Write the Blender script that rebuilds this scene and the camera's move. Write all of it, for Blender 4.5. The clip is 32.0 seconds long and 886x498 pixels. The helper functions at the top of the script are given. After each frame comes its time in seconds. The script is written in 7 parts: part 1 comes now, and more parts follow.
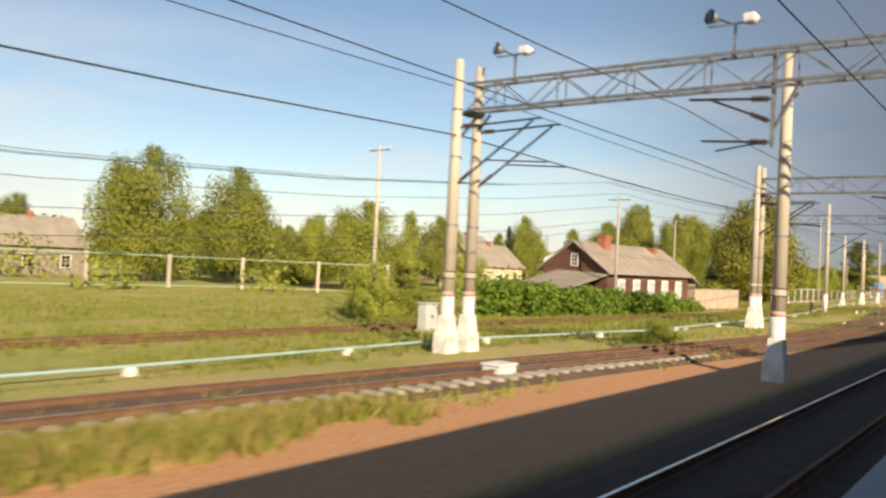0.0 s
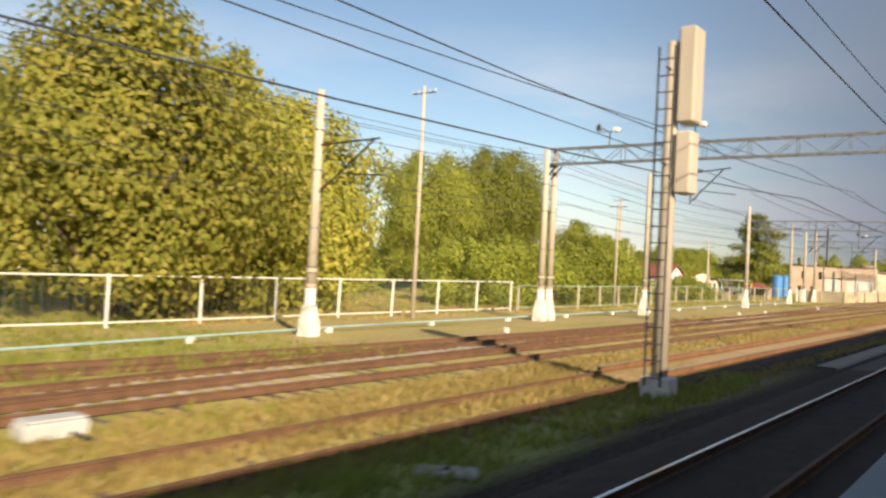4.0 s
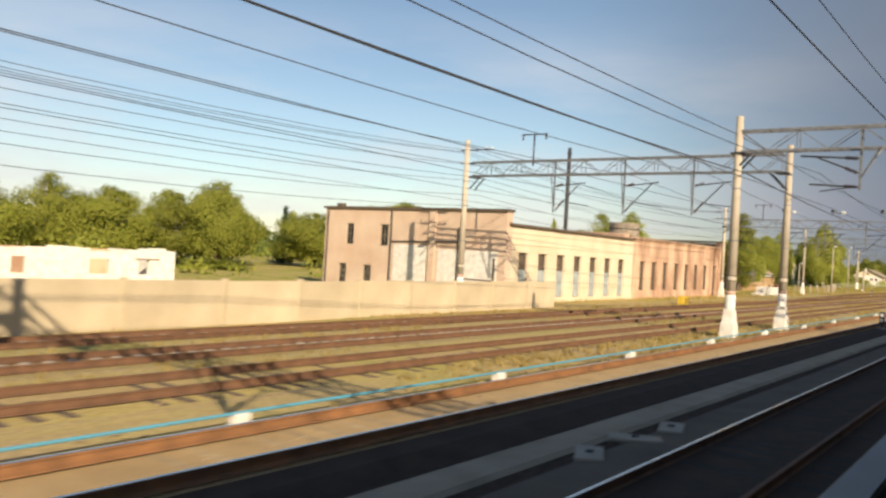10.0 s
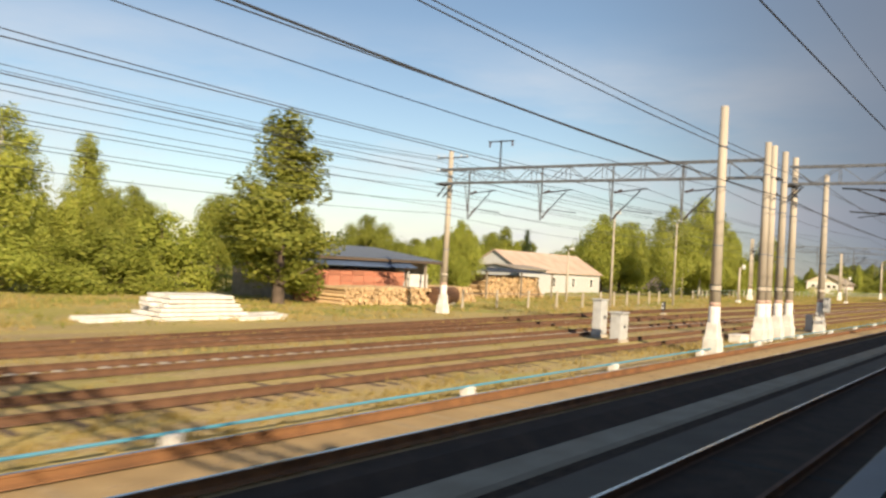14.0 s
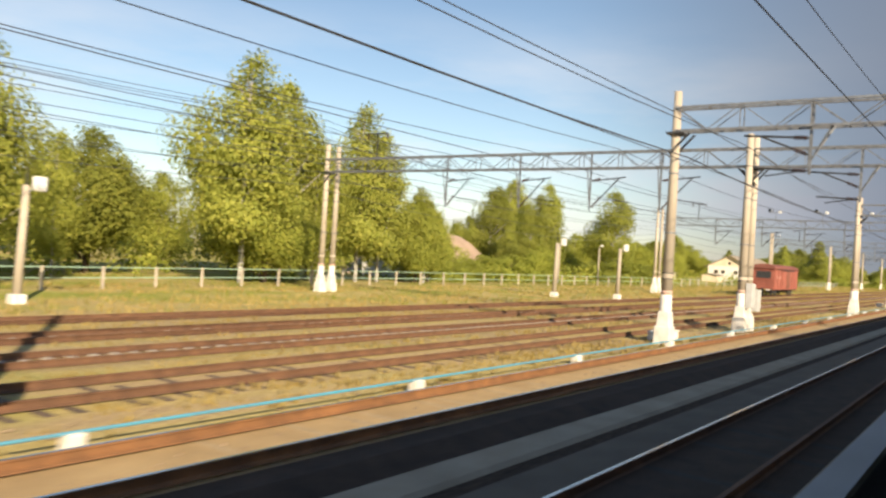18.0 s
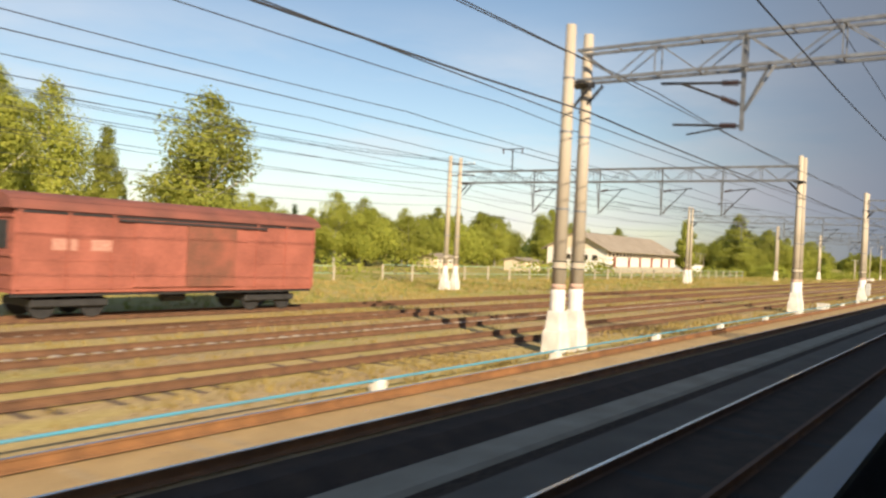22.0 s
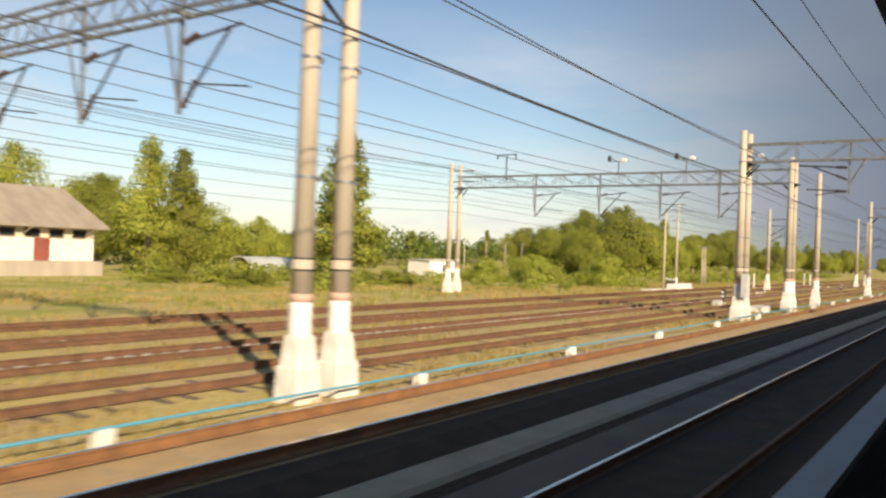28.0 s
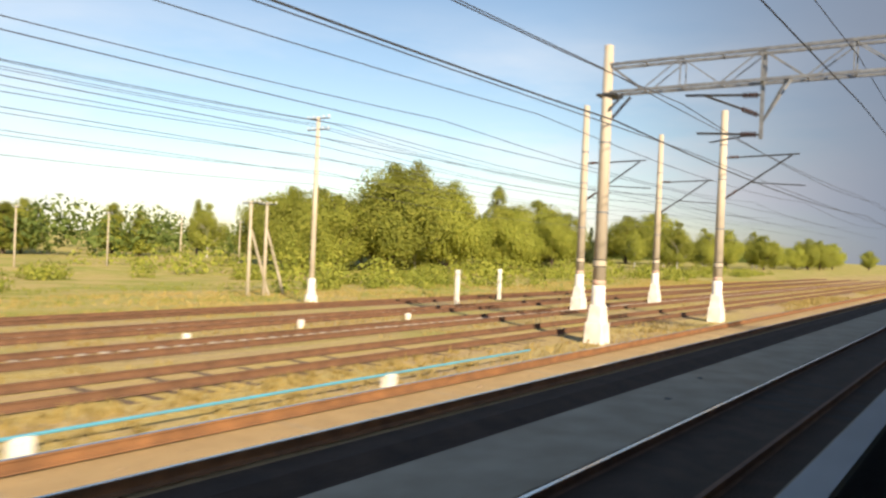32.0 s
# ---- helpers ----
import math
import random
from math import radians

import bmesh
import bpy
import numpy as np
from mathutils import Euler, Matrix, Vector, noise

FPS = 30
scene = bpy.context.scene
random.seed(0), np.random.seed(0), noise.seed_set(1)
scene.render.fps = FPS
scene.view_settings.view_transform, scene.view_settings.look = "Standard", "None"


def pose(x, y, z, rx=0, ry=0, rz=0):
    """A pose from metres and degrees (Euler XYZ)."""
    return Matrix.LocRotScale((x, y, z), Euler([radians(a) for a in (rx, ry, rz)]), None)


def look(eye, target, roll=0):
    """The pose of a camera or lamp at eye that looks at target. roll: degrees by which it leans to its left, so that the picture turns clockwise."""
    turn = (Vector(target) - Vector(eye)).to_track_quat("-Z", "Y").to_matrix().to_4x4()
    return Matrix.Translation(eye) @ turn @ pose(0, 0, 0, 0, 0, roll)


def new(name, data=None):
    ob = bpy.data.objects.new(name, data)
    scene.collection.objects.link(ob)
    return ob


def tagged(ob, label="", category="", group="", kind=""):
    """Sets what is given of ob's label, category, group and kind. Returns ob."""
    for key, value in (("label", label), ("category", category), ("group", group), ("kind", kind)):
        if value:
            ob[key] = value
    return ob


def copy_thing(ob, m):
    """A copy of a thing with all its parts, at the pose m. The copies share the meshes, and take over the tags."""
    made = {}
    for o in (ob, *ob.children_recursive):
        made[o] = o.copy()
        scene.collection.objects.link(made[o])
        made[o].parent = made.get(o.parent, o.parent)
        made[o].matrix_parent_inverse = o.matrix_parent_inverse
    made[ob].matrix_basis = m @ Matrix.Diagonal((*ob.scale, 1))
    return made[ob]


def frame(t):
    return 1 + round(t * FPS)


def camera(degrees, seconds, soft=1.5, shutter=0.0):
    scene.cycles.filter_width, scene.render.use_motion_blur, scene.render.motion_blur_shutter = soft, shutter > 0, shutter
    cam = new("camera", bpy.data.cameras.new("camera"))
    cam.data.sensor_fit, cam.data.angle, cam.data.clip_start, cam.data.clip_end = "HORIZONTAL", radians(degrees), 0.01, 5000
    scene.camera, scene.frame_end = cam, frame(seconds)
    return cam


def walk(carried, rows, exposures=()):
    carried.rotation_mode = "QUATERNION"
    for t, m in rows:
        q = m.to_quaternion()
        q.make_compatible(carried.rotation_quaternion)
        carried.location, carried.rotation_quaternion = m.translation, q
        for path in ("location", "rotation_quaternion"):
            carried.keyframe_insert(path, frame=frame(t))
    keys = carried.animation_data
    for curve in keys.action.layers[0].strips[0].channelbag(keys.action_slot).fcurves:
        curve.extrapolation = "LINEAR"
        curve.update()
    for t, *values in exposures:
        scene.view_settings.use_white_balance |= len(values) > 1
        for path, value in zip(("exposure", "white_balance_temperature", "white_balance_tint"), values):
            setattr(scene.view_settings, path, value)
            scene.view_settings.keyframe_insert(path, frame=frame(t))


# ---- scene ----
# x runs along the railway in the direction of travel, y to the left of it, z up; rail heads lie at z = 0.18
cam = camera(58.5, 32.0, soft=2.5, shutter=0.2)
# seconds, metres along the line, yaw, pitch, roll
PATH = [
    (0.0, -0.00, -52.31, 0.97, -2.99),
    (0.5, 12.50, -52.15, 0.94, -3.20),
    (1.0, 25.00, -52.00, 0.83, -3.36),
    (1.5, 37.50, -51.93, 0.63, -3.46),
    (2.0, 50.00, -51.92, 0.64, -3.46),
    (2.5, 62.50, -51.96, 0.75, -3.40),
    (3.0, 75.00, -52.05, 0.85, -3.29),
    (3.5, 87.50, -52.18, 0.91, -3.14),
    (4.0, 99.99, -52.35, 0.89, -2.97),
    (4.5, 112.49, -52.52, 0.80, -2.79),
    (5.0, 124.99, -52.68, 0.63, -2.61),
    (5.5, 137.49, -52.77, 0.45, -2.47),
    (6.0, 149.99, -52.74, 0.33, -2.44),
    (6.5, 162.49, -52.69, 0.31, -2.45),
    (7.0, 174.98, -52.63, 0.44, -2.52),
    (7.5, 187.48, -52.65, 0.49, -2.70),
    (8.0, 199.98, -52.59, 0.40, -2.96),
    (8.5, 212.48, -52.59, 0.20, -3.19),
    (9.0, 224.98, -52.67, 0.06, -3.27),
    (9.5, 237.48, -52.76, 0.19, -3.33),
    (10.0, 249.98, -52.82, 0.29, -3.36),
    (10.5, 262.48, -52.77, 0.33, -3.37),
    (11.0, 274.99, -52.73, 0.39, -3.46),
    (11.5, 287.49, -52.88, 0.64, -3.53),
    (12.0, 300.00, -53.14, 0.95, -3.64),
    (12.5, 312.50, -53.27, 1.12, -3.70),
    (13.0, 325.01, -53.33, 1.20, -3.69),
    (13.5, 337.51, -53.12, 1.07, -3.57),
    (14.0, 350.00, -52.80, 0.98, -3.34),
    (14.5, 362.50, -52.37, 0.83, -3.20),
    (15.0, 375.00, -52.18, 0.80, -3.15),
    (15.5, 387.50, -52.15, 0.84, -3.15),
    (16.0, 400.00, -52.29, 0.87, -3.20),
    (16.5, 412.49, -52.56, 0.84, -3.28),
    (17.0, 424.99, -52.97, 0.72, -3.37),
    (17.5, 437.49, -53.48, 0.51, -3.48),
    (18.0, 449.99, -54.04, 0.24, -3.56),
    (18.5, 462.48, -54.05, -0.05, -3.62),
    (19.0, 474.98, -54.04, -0.23, -3.59),
    (19.5, 487.48, -54.15, -0.24, -3.33),
    (20.0, 499.98, -54.23, -0.23, -3.00),
    (20.5, 512.48, -54.22, -0.06, -2.77),
    (21.0, 524.98, -54.29, 0.12, -2.71),
    (21.5, 537.49, -54.34, 0.10, -2.84),
    (22.0, 549.99, -54.27, -0.17, -2.91),
    (22.5, 562.50, -54.27, -0.38, -2.79),
    (23.0, 575.00, -54.27, -0.59, -2.68),
    (23.5, 587.51, -54.28, -0.62, -2.67),
    (24.0, 600.02, -54.34, -0.58, -2.74),
    (24.5, 612.53, -54.51, -0.53, -2.86),
    (25.0, 625.03, -54.55, -0.32, -2.93),
    (25.5, 637.54, -54.57, -0.11, -2.93),
    (26.0, 650.05, -54.59, 0.03, -2.87),
    (26.5, 662.56, -54.65, 0.14, -2.75),
    (27.0, 675.07, -54.74, 0.34, -2.59),
    (27.5, 687.58, -54.86, 0.26, -2.48),
    (28.0, 700.09, -54.92, 0.10, -2.33),
    (28.5, 712.60, -54.92, 0.01, -2.31),
    (29.0, 725.11, -54.98, -0.06, -2.36),
    (29.5, 737.62, -55.13, 0.06, -2.49),
    (30.0, 750.12, -55.21, 0.15, -2.57),
    (30.5, 762.63, -55.20, 0.06, -2.60),
    (31.0, 775.14, -55.11, -0.01, -2.63),
    (31.5, 787.65, -54.87, -0.11, -2.58),
    (32.0, 800.15, -54.44, -0.29, -2.50),
]
walk(cam, [(t, pose(x, 0, 3.0, 90 + p, r, w)) for t, x, w, p, r in PATH], exposures=[(0.0, 0.65, 6900, 10), (3.0, 0.80, 6900, 10), (6.0, 0.70, 6900, 10), (10.0, 0.58, 6900, 10), (11.0, 0.45, 6900, 10), (12.0, 0.42, 6900, 10), (13.0, 0.72, 6900, 10), (14.0, 0.66, 6900, 10), (15.0, 0.50, 6900, 10), (18.0, 0.85, 6900, 10), (24.0, 0.68, 6900, 10), (31.0, 0.66, 6900, 10), (32.0, 0.95, 6900, 10)])

# ---------------------------------------------------------------- world and light
SUN_DIR = Vector((-0.545, -0.839, 0.0)).normalized()
SUN_EL = radians(25.5)
world = bpy.data.worlds.new("world")
scene.world = world
world.use_nodes = True
wn, wl = world.node_tree.nodes, world.node_tree.links
wn.clear()
w_out = wn.new("ShaderNodeOutputWorld")
w_bg = wn.new("ShaderNodeBackground")
w_bg.inputs["Strength"].default_value = 0.078
w_sky = wn.new("ShaderNodeTexSky")
w_sky.sky_type = "NISHITA"
w_sky.sun_disc = False
w_sky.sun_elevation = SUN_EL
w_sky.sun_rotation = math.atan2(SUN_DIR.x, SUN_DIR.y)
w_sky.air_density, w_sky.dust_density, w_sky.ozone_density = 1.0, 0.3, 1.6
w_co = wn.new("ShaderNodeTexCoord")
w_map = wn.new("ShaderNodeMapping")
w_map.inputs["Scale"].default_value = (1.5, 1.5, 6.5)
w_noise = wn.new("ShaderNodeTexNoise")
w_noise.inputs["Scale"].default_value = 1.6
w_noise.inputs["Detail"].default_value = 7
w_noise.inputs["Roughness"].default_value = 0.55
w_ramp = wn.new("ShaderNodeValToRGB")
w_ramp.color_ramp.elements[0].position, w_ramp.color_ramp.elements[1].position = 0.40, 0.66
w_sep = wn.new("ShaderNodeSeparateXYZ")
w_band = wn.new("ShaderNodeMapRange")
w_band.inputs["From Min"].default_value, w_band.inputs["From Max"].default_value = 0.30, 0.12
w_mul = wn.new("ShaderNodeMath")
w_mul.operation = "MULTIPLY"
w_mix = wn.new("ShaderNodeMix")
w_mix.data_type = "RGBA"
w_mix.inputs["B"].default_value = (6.6, 6.7, 7.1, 1)
wl.new(w_co.outputs["Generated"], w_map.inputs["Vector"])
wl.new(w_map.outputs["Vector"], w_noise.inputs["Vector"])
wl.new(w_noise.outputs["Fac"], w_ramp.inputs["Fac"])
wl.new(w_co.outputs["Generated"], w_sep.inputs["Vector"])
wl.new(w_sep.outputs["Z"], w_band.inputs["Value"])
wl.new(w_ramp.outputs["Color"], w_mul.inputs[0])
wl.new(w_band.outputs["Result"], w_mul.inputs[1])
wl.new(w_mul.outputs["Value"], w_mix.inputs["Factor"])
wl.new(w_sky.outputs["Color"], w_mix.inputs["A"])
# sky colour darkened ahead of the train, standing in for oblique window glass
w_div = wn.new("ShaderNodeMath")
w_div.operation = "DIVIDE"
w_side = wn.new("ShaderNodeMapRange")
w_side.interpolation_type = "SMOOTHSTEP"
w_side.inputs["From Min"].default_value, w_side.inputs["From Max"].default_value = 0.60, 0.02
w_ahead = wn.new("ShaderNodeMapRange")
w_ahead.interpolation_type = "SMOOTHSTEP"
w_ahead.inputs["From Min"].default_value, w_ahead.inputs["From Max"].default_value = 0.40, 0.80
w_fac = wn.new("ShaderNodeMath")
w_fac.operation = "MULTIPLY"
w_dimmed = wn.new("ShaderNodeMix")
w_dimmed.data_type = "RGBA"
w_dimmed.inputs["B"].default_value = (1.55, 1.9, 2.6, 1)
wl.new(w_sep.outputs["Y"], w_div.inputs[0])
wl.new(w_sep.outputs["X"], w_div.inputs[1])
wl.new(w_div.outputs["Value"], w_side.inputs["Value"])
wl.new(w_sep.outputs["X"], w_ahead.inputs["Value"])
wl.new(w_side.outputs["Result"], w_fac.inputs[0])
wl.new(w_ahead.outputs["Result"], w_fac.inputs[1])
wl.new(w_fac.outputs["Value"], w_dimmed.inputs["Factor"])
wl.new(w_mix.outputs["Result"], w_dimmed.inputs["A"])
wl.new(w_dimmed.outputs["Result"], w_bg.inputs["Color"])
wl.new(w_bg.outputs["Background"], w_out.inputs["Surface"])

sun_data = bpy.data.lights.new("sun", "SUN")
sun_data.energy, sun_data.angle, sun_data.color = 5.0, radians(0.6), (1.0, 0.84, 0.62)
sun = new("sun", sun_data)
sun_to = SUN_DIR * math.cos(SUN_EL) + Vector((0, 0, math.sin(SUN_EL)))
sun.matrix_world = look((0, 0, 50), Vector((0, 0, 50)) - sun_to)

# ---------------------------------------------------------------- materials


def material(name, base, rough=0.8, metal=0.0, dark=None, scale=3.0, spread=0.5, bump=0.0, fine=40.0, streak=None, rnd=0.0, alpha_gloss=None):
    """Base colour varied towards a second one at two scales, with fine relief; rnd: change from object to object."""
    m = bpy.data.materials.new(name)
    m.use_nodes = True
    n, l = m.node_tree.nodes, m.node_tree.links
    bsdf = n["Principled BSDF"]
    bsdf.inputs["Roughness"].default_value, bsdf.inputs["Metallic"].default_value = rough, metal
    if alpha_gloss is not None:
        bsdf.inputs["Specular IOR Level"].default_value = alpha_gloss
    dark = dark or tuple(c * 0.6 for c in base)
    co = n.new("ShaderNodeTexCoord")
    vec = co.outputs["Object"]
    if streak:
        mp = n.new("ShaderNodeMapping")
        mp.inputs["Scale"].default_value = streak
        l.new(vec, mp.inputs["Vector"])
        vec = mp.outputs["Vector"]
    big = n.new("ShaderNodeTexNoise")
    big.inputs["Scale"].default_value, big.inputs["Detail"].default_value = scale, 6
    small = n.new("ShaderNodeTexNoise")
    small.inputs["Scale"].default_value, small.inputs["Detail"].default_value = fine, 4
    l.new(vec, big.inputs["Vector"])
    l.new(vec, small.inputs["Vector"])
    add = n.new("ShaderNodeMath")
    add.operation = "MULTIPLY_ADD"
    l.new(small.outputs["Fac"], add.inputs[0])
    add.inputs[1].default_value = 0.45
    l.new(big.outputs["Fac"], add.inputs[2])
    ramp = n.new("ShaderNodeMapRange")
    ramp.inputs["From Min"].default_value, ramp.inputs["From Max"].default_value = 0.725 - spread * 0.5, 0.725 + spread * 0.5
    l.new(add.outputs["Value"], ramp.inputs["Value"])
    mix = n.new("ShaderNodeMix")
    mix.data_type = "RGBA"
    mix.inputs["A"].default_value, mix.inputs["B"].default_value = (*dark, 1), (*base, 1)
    l.new(ramp.outputs["Result"], mix.inputs["Factor"])
    col = mix.outputs["Result"]
    if rnd:
        info = n.new("ShaderNodeObjectInfo")
        hsv = n.new("ShaderNodeHueSaturation")
        mr = n.new("ShaderNodeMapRange")
        mr.inputs["To Min"].default_value, mr.inputs["To Max"].default_value = 1 - rnd, 1 + rnd
        l.new(info.outputs["Random"], mr.inputs["Value"])
        l.new(mr.outputs["Result"], hsv.inputs["Value"])
        l.new(col, hsv.inputs["Color"])
        col = hsv.outputs["Color"]
    l.new(col, bsdf.inputs["Base Color"])
    if bump:
        b = n.new("ShaderNodeBump")
        b.inputs["Strength"].default_value, b.inputs["Distance"].default_value = bump, 0.02
        l.new(small.outputs["Fac"], b.inputs["Height"])
        l.new(b.outputs["Normal"], bsdf.inputs["Normal"])
    return m


def leaf_material(name, a, b, c):
    """Leaves: colour from leaf to leaf and over the crown, some light shining through."""
    m = bpy.data.materials.new(name)
    m.use_nodes = True
    n, l = m.node_tree.nodes, m.node_tree.links
    bsdf, out = n["Principled BSDF"], n["Material Output"]
    geo = n.new("ShaderNodeNewGeometry")
    ramp = n.new("ShaderNodeValToRGB")
    ramp.color_ramp.elements[0].color, ramp.color_ramp.elements[1].color = (*a, 1), (*c, 1)
    e = ramp.color_ramp.elements.new(0.5)
    e.color = (*b, 1)
    co = n.new("ShaderNodeTexCoord")
    nz = n.new("ShaderNodeTexNoise")
    nz.inputs["Scale"].default_value = 0.5
    l.new(co.outputs["Object"], nz.inputs["Vector"])
    mixv = n.new("ShaderNodeMath")
    mixv.operation = "MULTIPLY_ADD"
    mixv.inputs[1].default_value = 0.55
    l.new(geo.outputs["Random Per Island"], mixv.inputs[0])
    sc = n.new("ShaderNodeMath")
    sc.operation = "MULTIPLY"
    sc.inputs[1].default_value = 0.45
    l.new(nz.outputs["Fac"], sc.inputs[0])
    l.new(sc.outputs["Value"], mixv.inputs[2])
    l.new(mixv.outputs["Value"], ramp.inputs["Fac"])
    info = n.new("ShaderNodeObjectInfo")
    hsv = n.new("ShaderNodeHueSaturation")
    mr = n.new("ShaderNodeMapRange")
    mr.inputs["To Min"].default_value, mr.inputs["To Max"].default_value = 0.75, 1.2
    l.new(info.outputs["Random"], mr.inputs["Value"])
    l.new(mr.outputs["Result"], hsv.inputs["Value"])
    l.new(ramp.outputs["Color"], hsv.inputs["Color"])
    l.new(hsv.outputs["Color"], bsdf.inputs["Base Color"])
    bsdf.inputs["Roughness"].default_value = 0.6
    bsdf.inputs["Specular IOR Level"].default_value = 0.25
    tr = n.new("ShaderNodeBsdfTranslucent")
    l.new(hsv.outputs["Color"], tr.inputs["Color"])
    mx = n.new("ShaderNodeMixShader")
    mx.inputs["Fac"].default_value = 0.42
    l.new(bsdf.outputs["BSDF"], mx.inputs[1])
    l.new(tr.outputs["BSDF"], mx.inputs[2])
    l.new(mx.outputs["Shader"], out.inputs["Surface"])
    return m


M_CONC = material("aged_concrete", (0.50, 0.44, 0.355), 0.9, dark=(0.38, 0.325, 0.255), scale=1.2, bump=0.3, streak=(1, 1, 0.25), rnd=0.12)
M_WHITE = material("whitewash", (0.80, 0.78, 0.74), 0.85, dark=(0.55, 0.52, 0.47), scale=2.5, bump=0.2)
M_STEEL = material("galvanised_steel", (0.30, 0.32, 0.34), 0.55, 0.6, dark=(0.16, 0.16, 0.17), scale=4, rnd=0.1)
M_DARKSTEEL = material("dark_steel", (0.07, 0.07, 0.075), 0.6, 0.5)
M_WIRE = material("wire_copper_dark", (0.06, 0.065, 0.075), 0.6, 0.4)
M_INSUL = material("insulator_brown", (0.09, 0.045, 0.03), 0.25)
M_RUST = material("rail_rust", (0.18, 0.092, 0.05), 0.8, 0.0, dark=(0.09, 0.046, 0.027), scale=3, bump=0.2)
M_RAILTOP = material("rail_polished", (0.62, 0.60, 0.58), 0.22, 1.0, scale=2)
M_SLEEPER = material("sleeper_wood", (0.17, 0.12, 0.085), 0.9, dark=(0.07, 0.05, 0.038), scale=6, bump=0.5, streak=(6, 0.6, 6), rnd=0.3)
M_SLEEPERC = material("sleeper_concrete", (0.42, 0.38, 0.32), 0.9, dark=(0.25, 0.21, 0.17), scale=6, bump=0.4, rnd=0.2)
M_SLEEPERS = material("sleeper_sanded", (0.42, 0.315, 0.18), 0.9, dark=(0.29, 0.21, 0.12), scale=6, bump=0.5, rnd=0.15)
# brighter copy of the rail rust, sun on the rail side put into colour
M_RUSTLIT = material("rail_rust_sunlit", (0.27, 0.128, 0.052), 0.8, 0.0, dark=(0.12, 0.058, 0.028), scale=3, bump=0.2)
# ballast colour darkened so the train's shade reads deeper
M_BALLASTSHADE = material("ballast", (0.082, 0.05, 0.031), 0.95, dark=(0.028, 0.018, 0.012), scale=2, bump=1.0, fine=22, spread=0.7)
M_BALLASTB = material("sandy_ballast", (0.47, 0.335, 0.17), 0.95, dark=(0.30, 0.205, 0.10), scale=1.2, bump=1.0, fine=22, spread=0.7)
M_PINKBAND = material("faded_red_paint", (0.55, 0.30, 0.24), 0.85, dark=(0.48, 0.38, 0.31), scale=5, spread=0.6)
M_WALLP = material("pinkish_concrete", (0.50, 0.40, 0.32), 0.92, dark=(0.36, 0.28, 0.21), scale=0.8, bump=0.4, spread=0.6)
M_FRAMEDARK = material("dark_window_wood", (0.13, 0.095, 0.07), 0.85, dark=(0.08, 0.06, 0.045), scale=4)
M_ROOFBLUE = material("dull_blue_sheet", (0.10, 0.15, 0.26), 0.6, dark=(0.07, 0.10, 0.17), scale=1.5)
M_LETTER = material("faded_lettering", (0.50, 0.30, 0.25), 0.8, dark=(0.36, 0.13, 0.09), scale=9, spread=0.6)
M_ANNEX = material("crumbling_pale_plaster", (0.66, 0.54, 0.43), 0.92, dark=(0.50, 0.33, 0.24), scale=0.5, bump=0.5, spread=0.7)
M_ROOFPINK = material("pinkish_sheet_roof", (0.60, 0.46, 0.36), 0.85, dark=(0.44, 0.31, 0.24), scale=0.6, spread=0.6)
M_STONES = material("brown_stones", (0.34, 0.25, 0.16), 0.9, dark=(0.12, 0.085, 0.06), scale=0.9, spread=0.7)
M_EARTHBED = material("brown_earth_ballast", (0.17, 0.105, 0.065), 0.95, dark=(0.065, 0.042, 0.028), scale=1.2, bump=1.0, fine=22, spread=0.7)
M_BOARDED = material("faded_blue_boards", (0.38, 0.42, 0.43), 0.85, dark=(0.22, 0.25, 0.26), scale=1.6, bump=0.2, spread=0.6)
M_PIPE = material("pipe_cyan_paint", (0.07, 0.33, 0.48), 0.5, dark=(0.10, 0.25, 0.34), scale=1.5)
M_BLUE = material("tank_blue_paint", (0.05, 0.27, 0.66), 0.5, dark=(0.08, 0.20, 0.42), scale=1.2)
M_BRICKP = material("pink_plaster_brick", (0.60, 0.42, 0.30), 0.92, dark=(0.33, 0.195, 0.13), scale=0.5, bump=0.5, spread=0.26, streak=(1, 1, 0.45))
M_CREAM = material("cream_plaster", (0.70, 0.61, 0.47), 0.92, dark=(0.55, 0.45, 0.32), scale=0.4, bump=0.3)
M_WALLC = material("weathered_wall_panel", (0.55, 0.465, 0.33), 0.92, dark=(0.40, 0.325, 0.22), scale=0.5, bump=0.3, rnd=0.08)
M_ASB = material("grey_sheet_roof", (0.37, 0.315, 0.255), 0.9, dark=(0.24, 0.20, 0.16), scale=0.8, bump=0.3, streak=(1, 0.3, 1))
M_REDROOF = material("red_sheet_roof", (0.30, 0.085, 0.06), 0.65, dark=(0.20, 0.06, 0.042), scale=0.7)
M_LOG = material("dark_brown_boards", (0.19, 0.088, 0.058), 0.85, dark=(0.085, 0.042, 0.03), scale=2, bump=0.4, streak=(0.3, 0.3, 5), rnd=0.15)
M_WOODGREY = material("grey_boards", (0.32, 0.27, 0.21), 0.9, dark=(0.17, 0.14, 0.11), scale=2, bump=0.4, rnd=0.2)
M_WOODLT = material("fresh_sawn_wood", (0.62, 0.45, 0.26), 0.85, dark=(0.45, 0.30, 0.16), scale=3, bump=0.3, rnd=0.2)
M_WAGONROOF = material("wagon_roof_brown", (0.24, 0.08, 0.06), 0.85, dark=(0.13, 0.05, 0.04), scale=0.8, bump=0.2, spread=0.4)
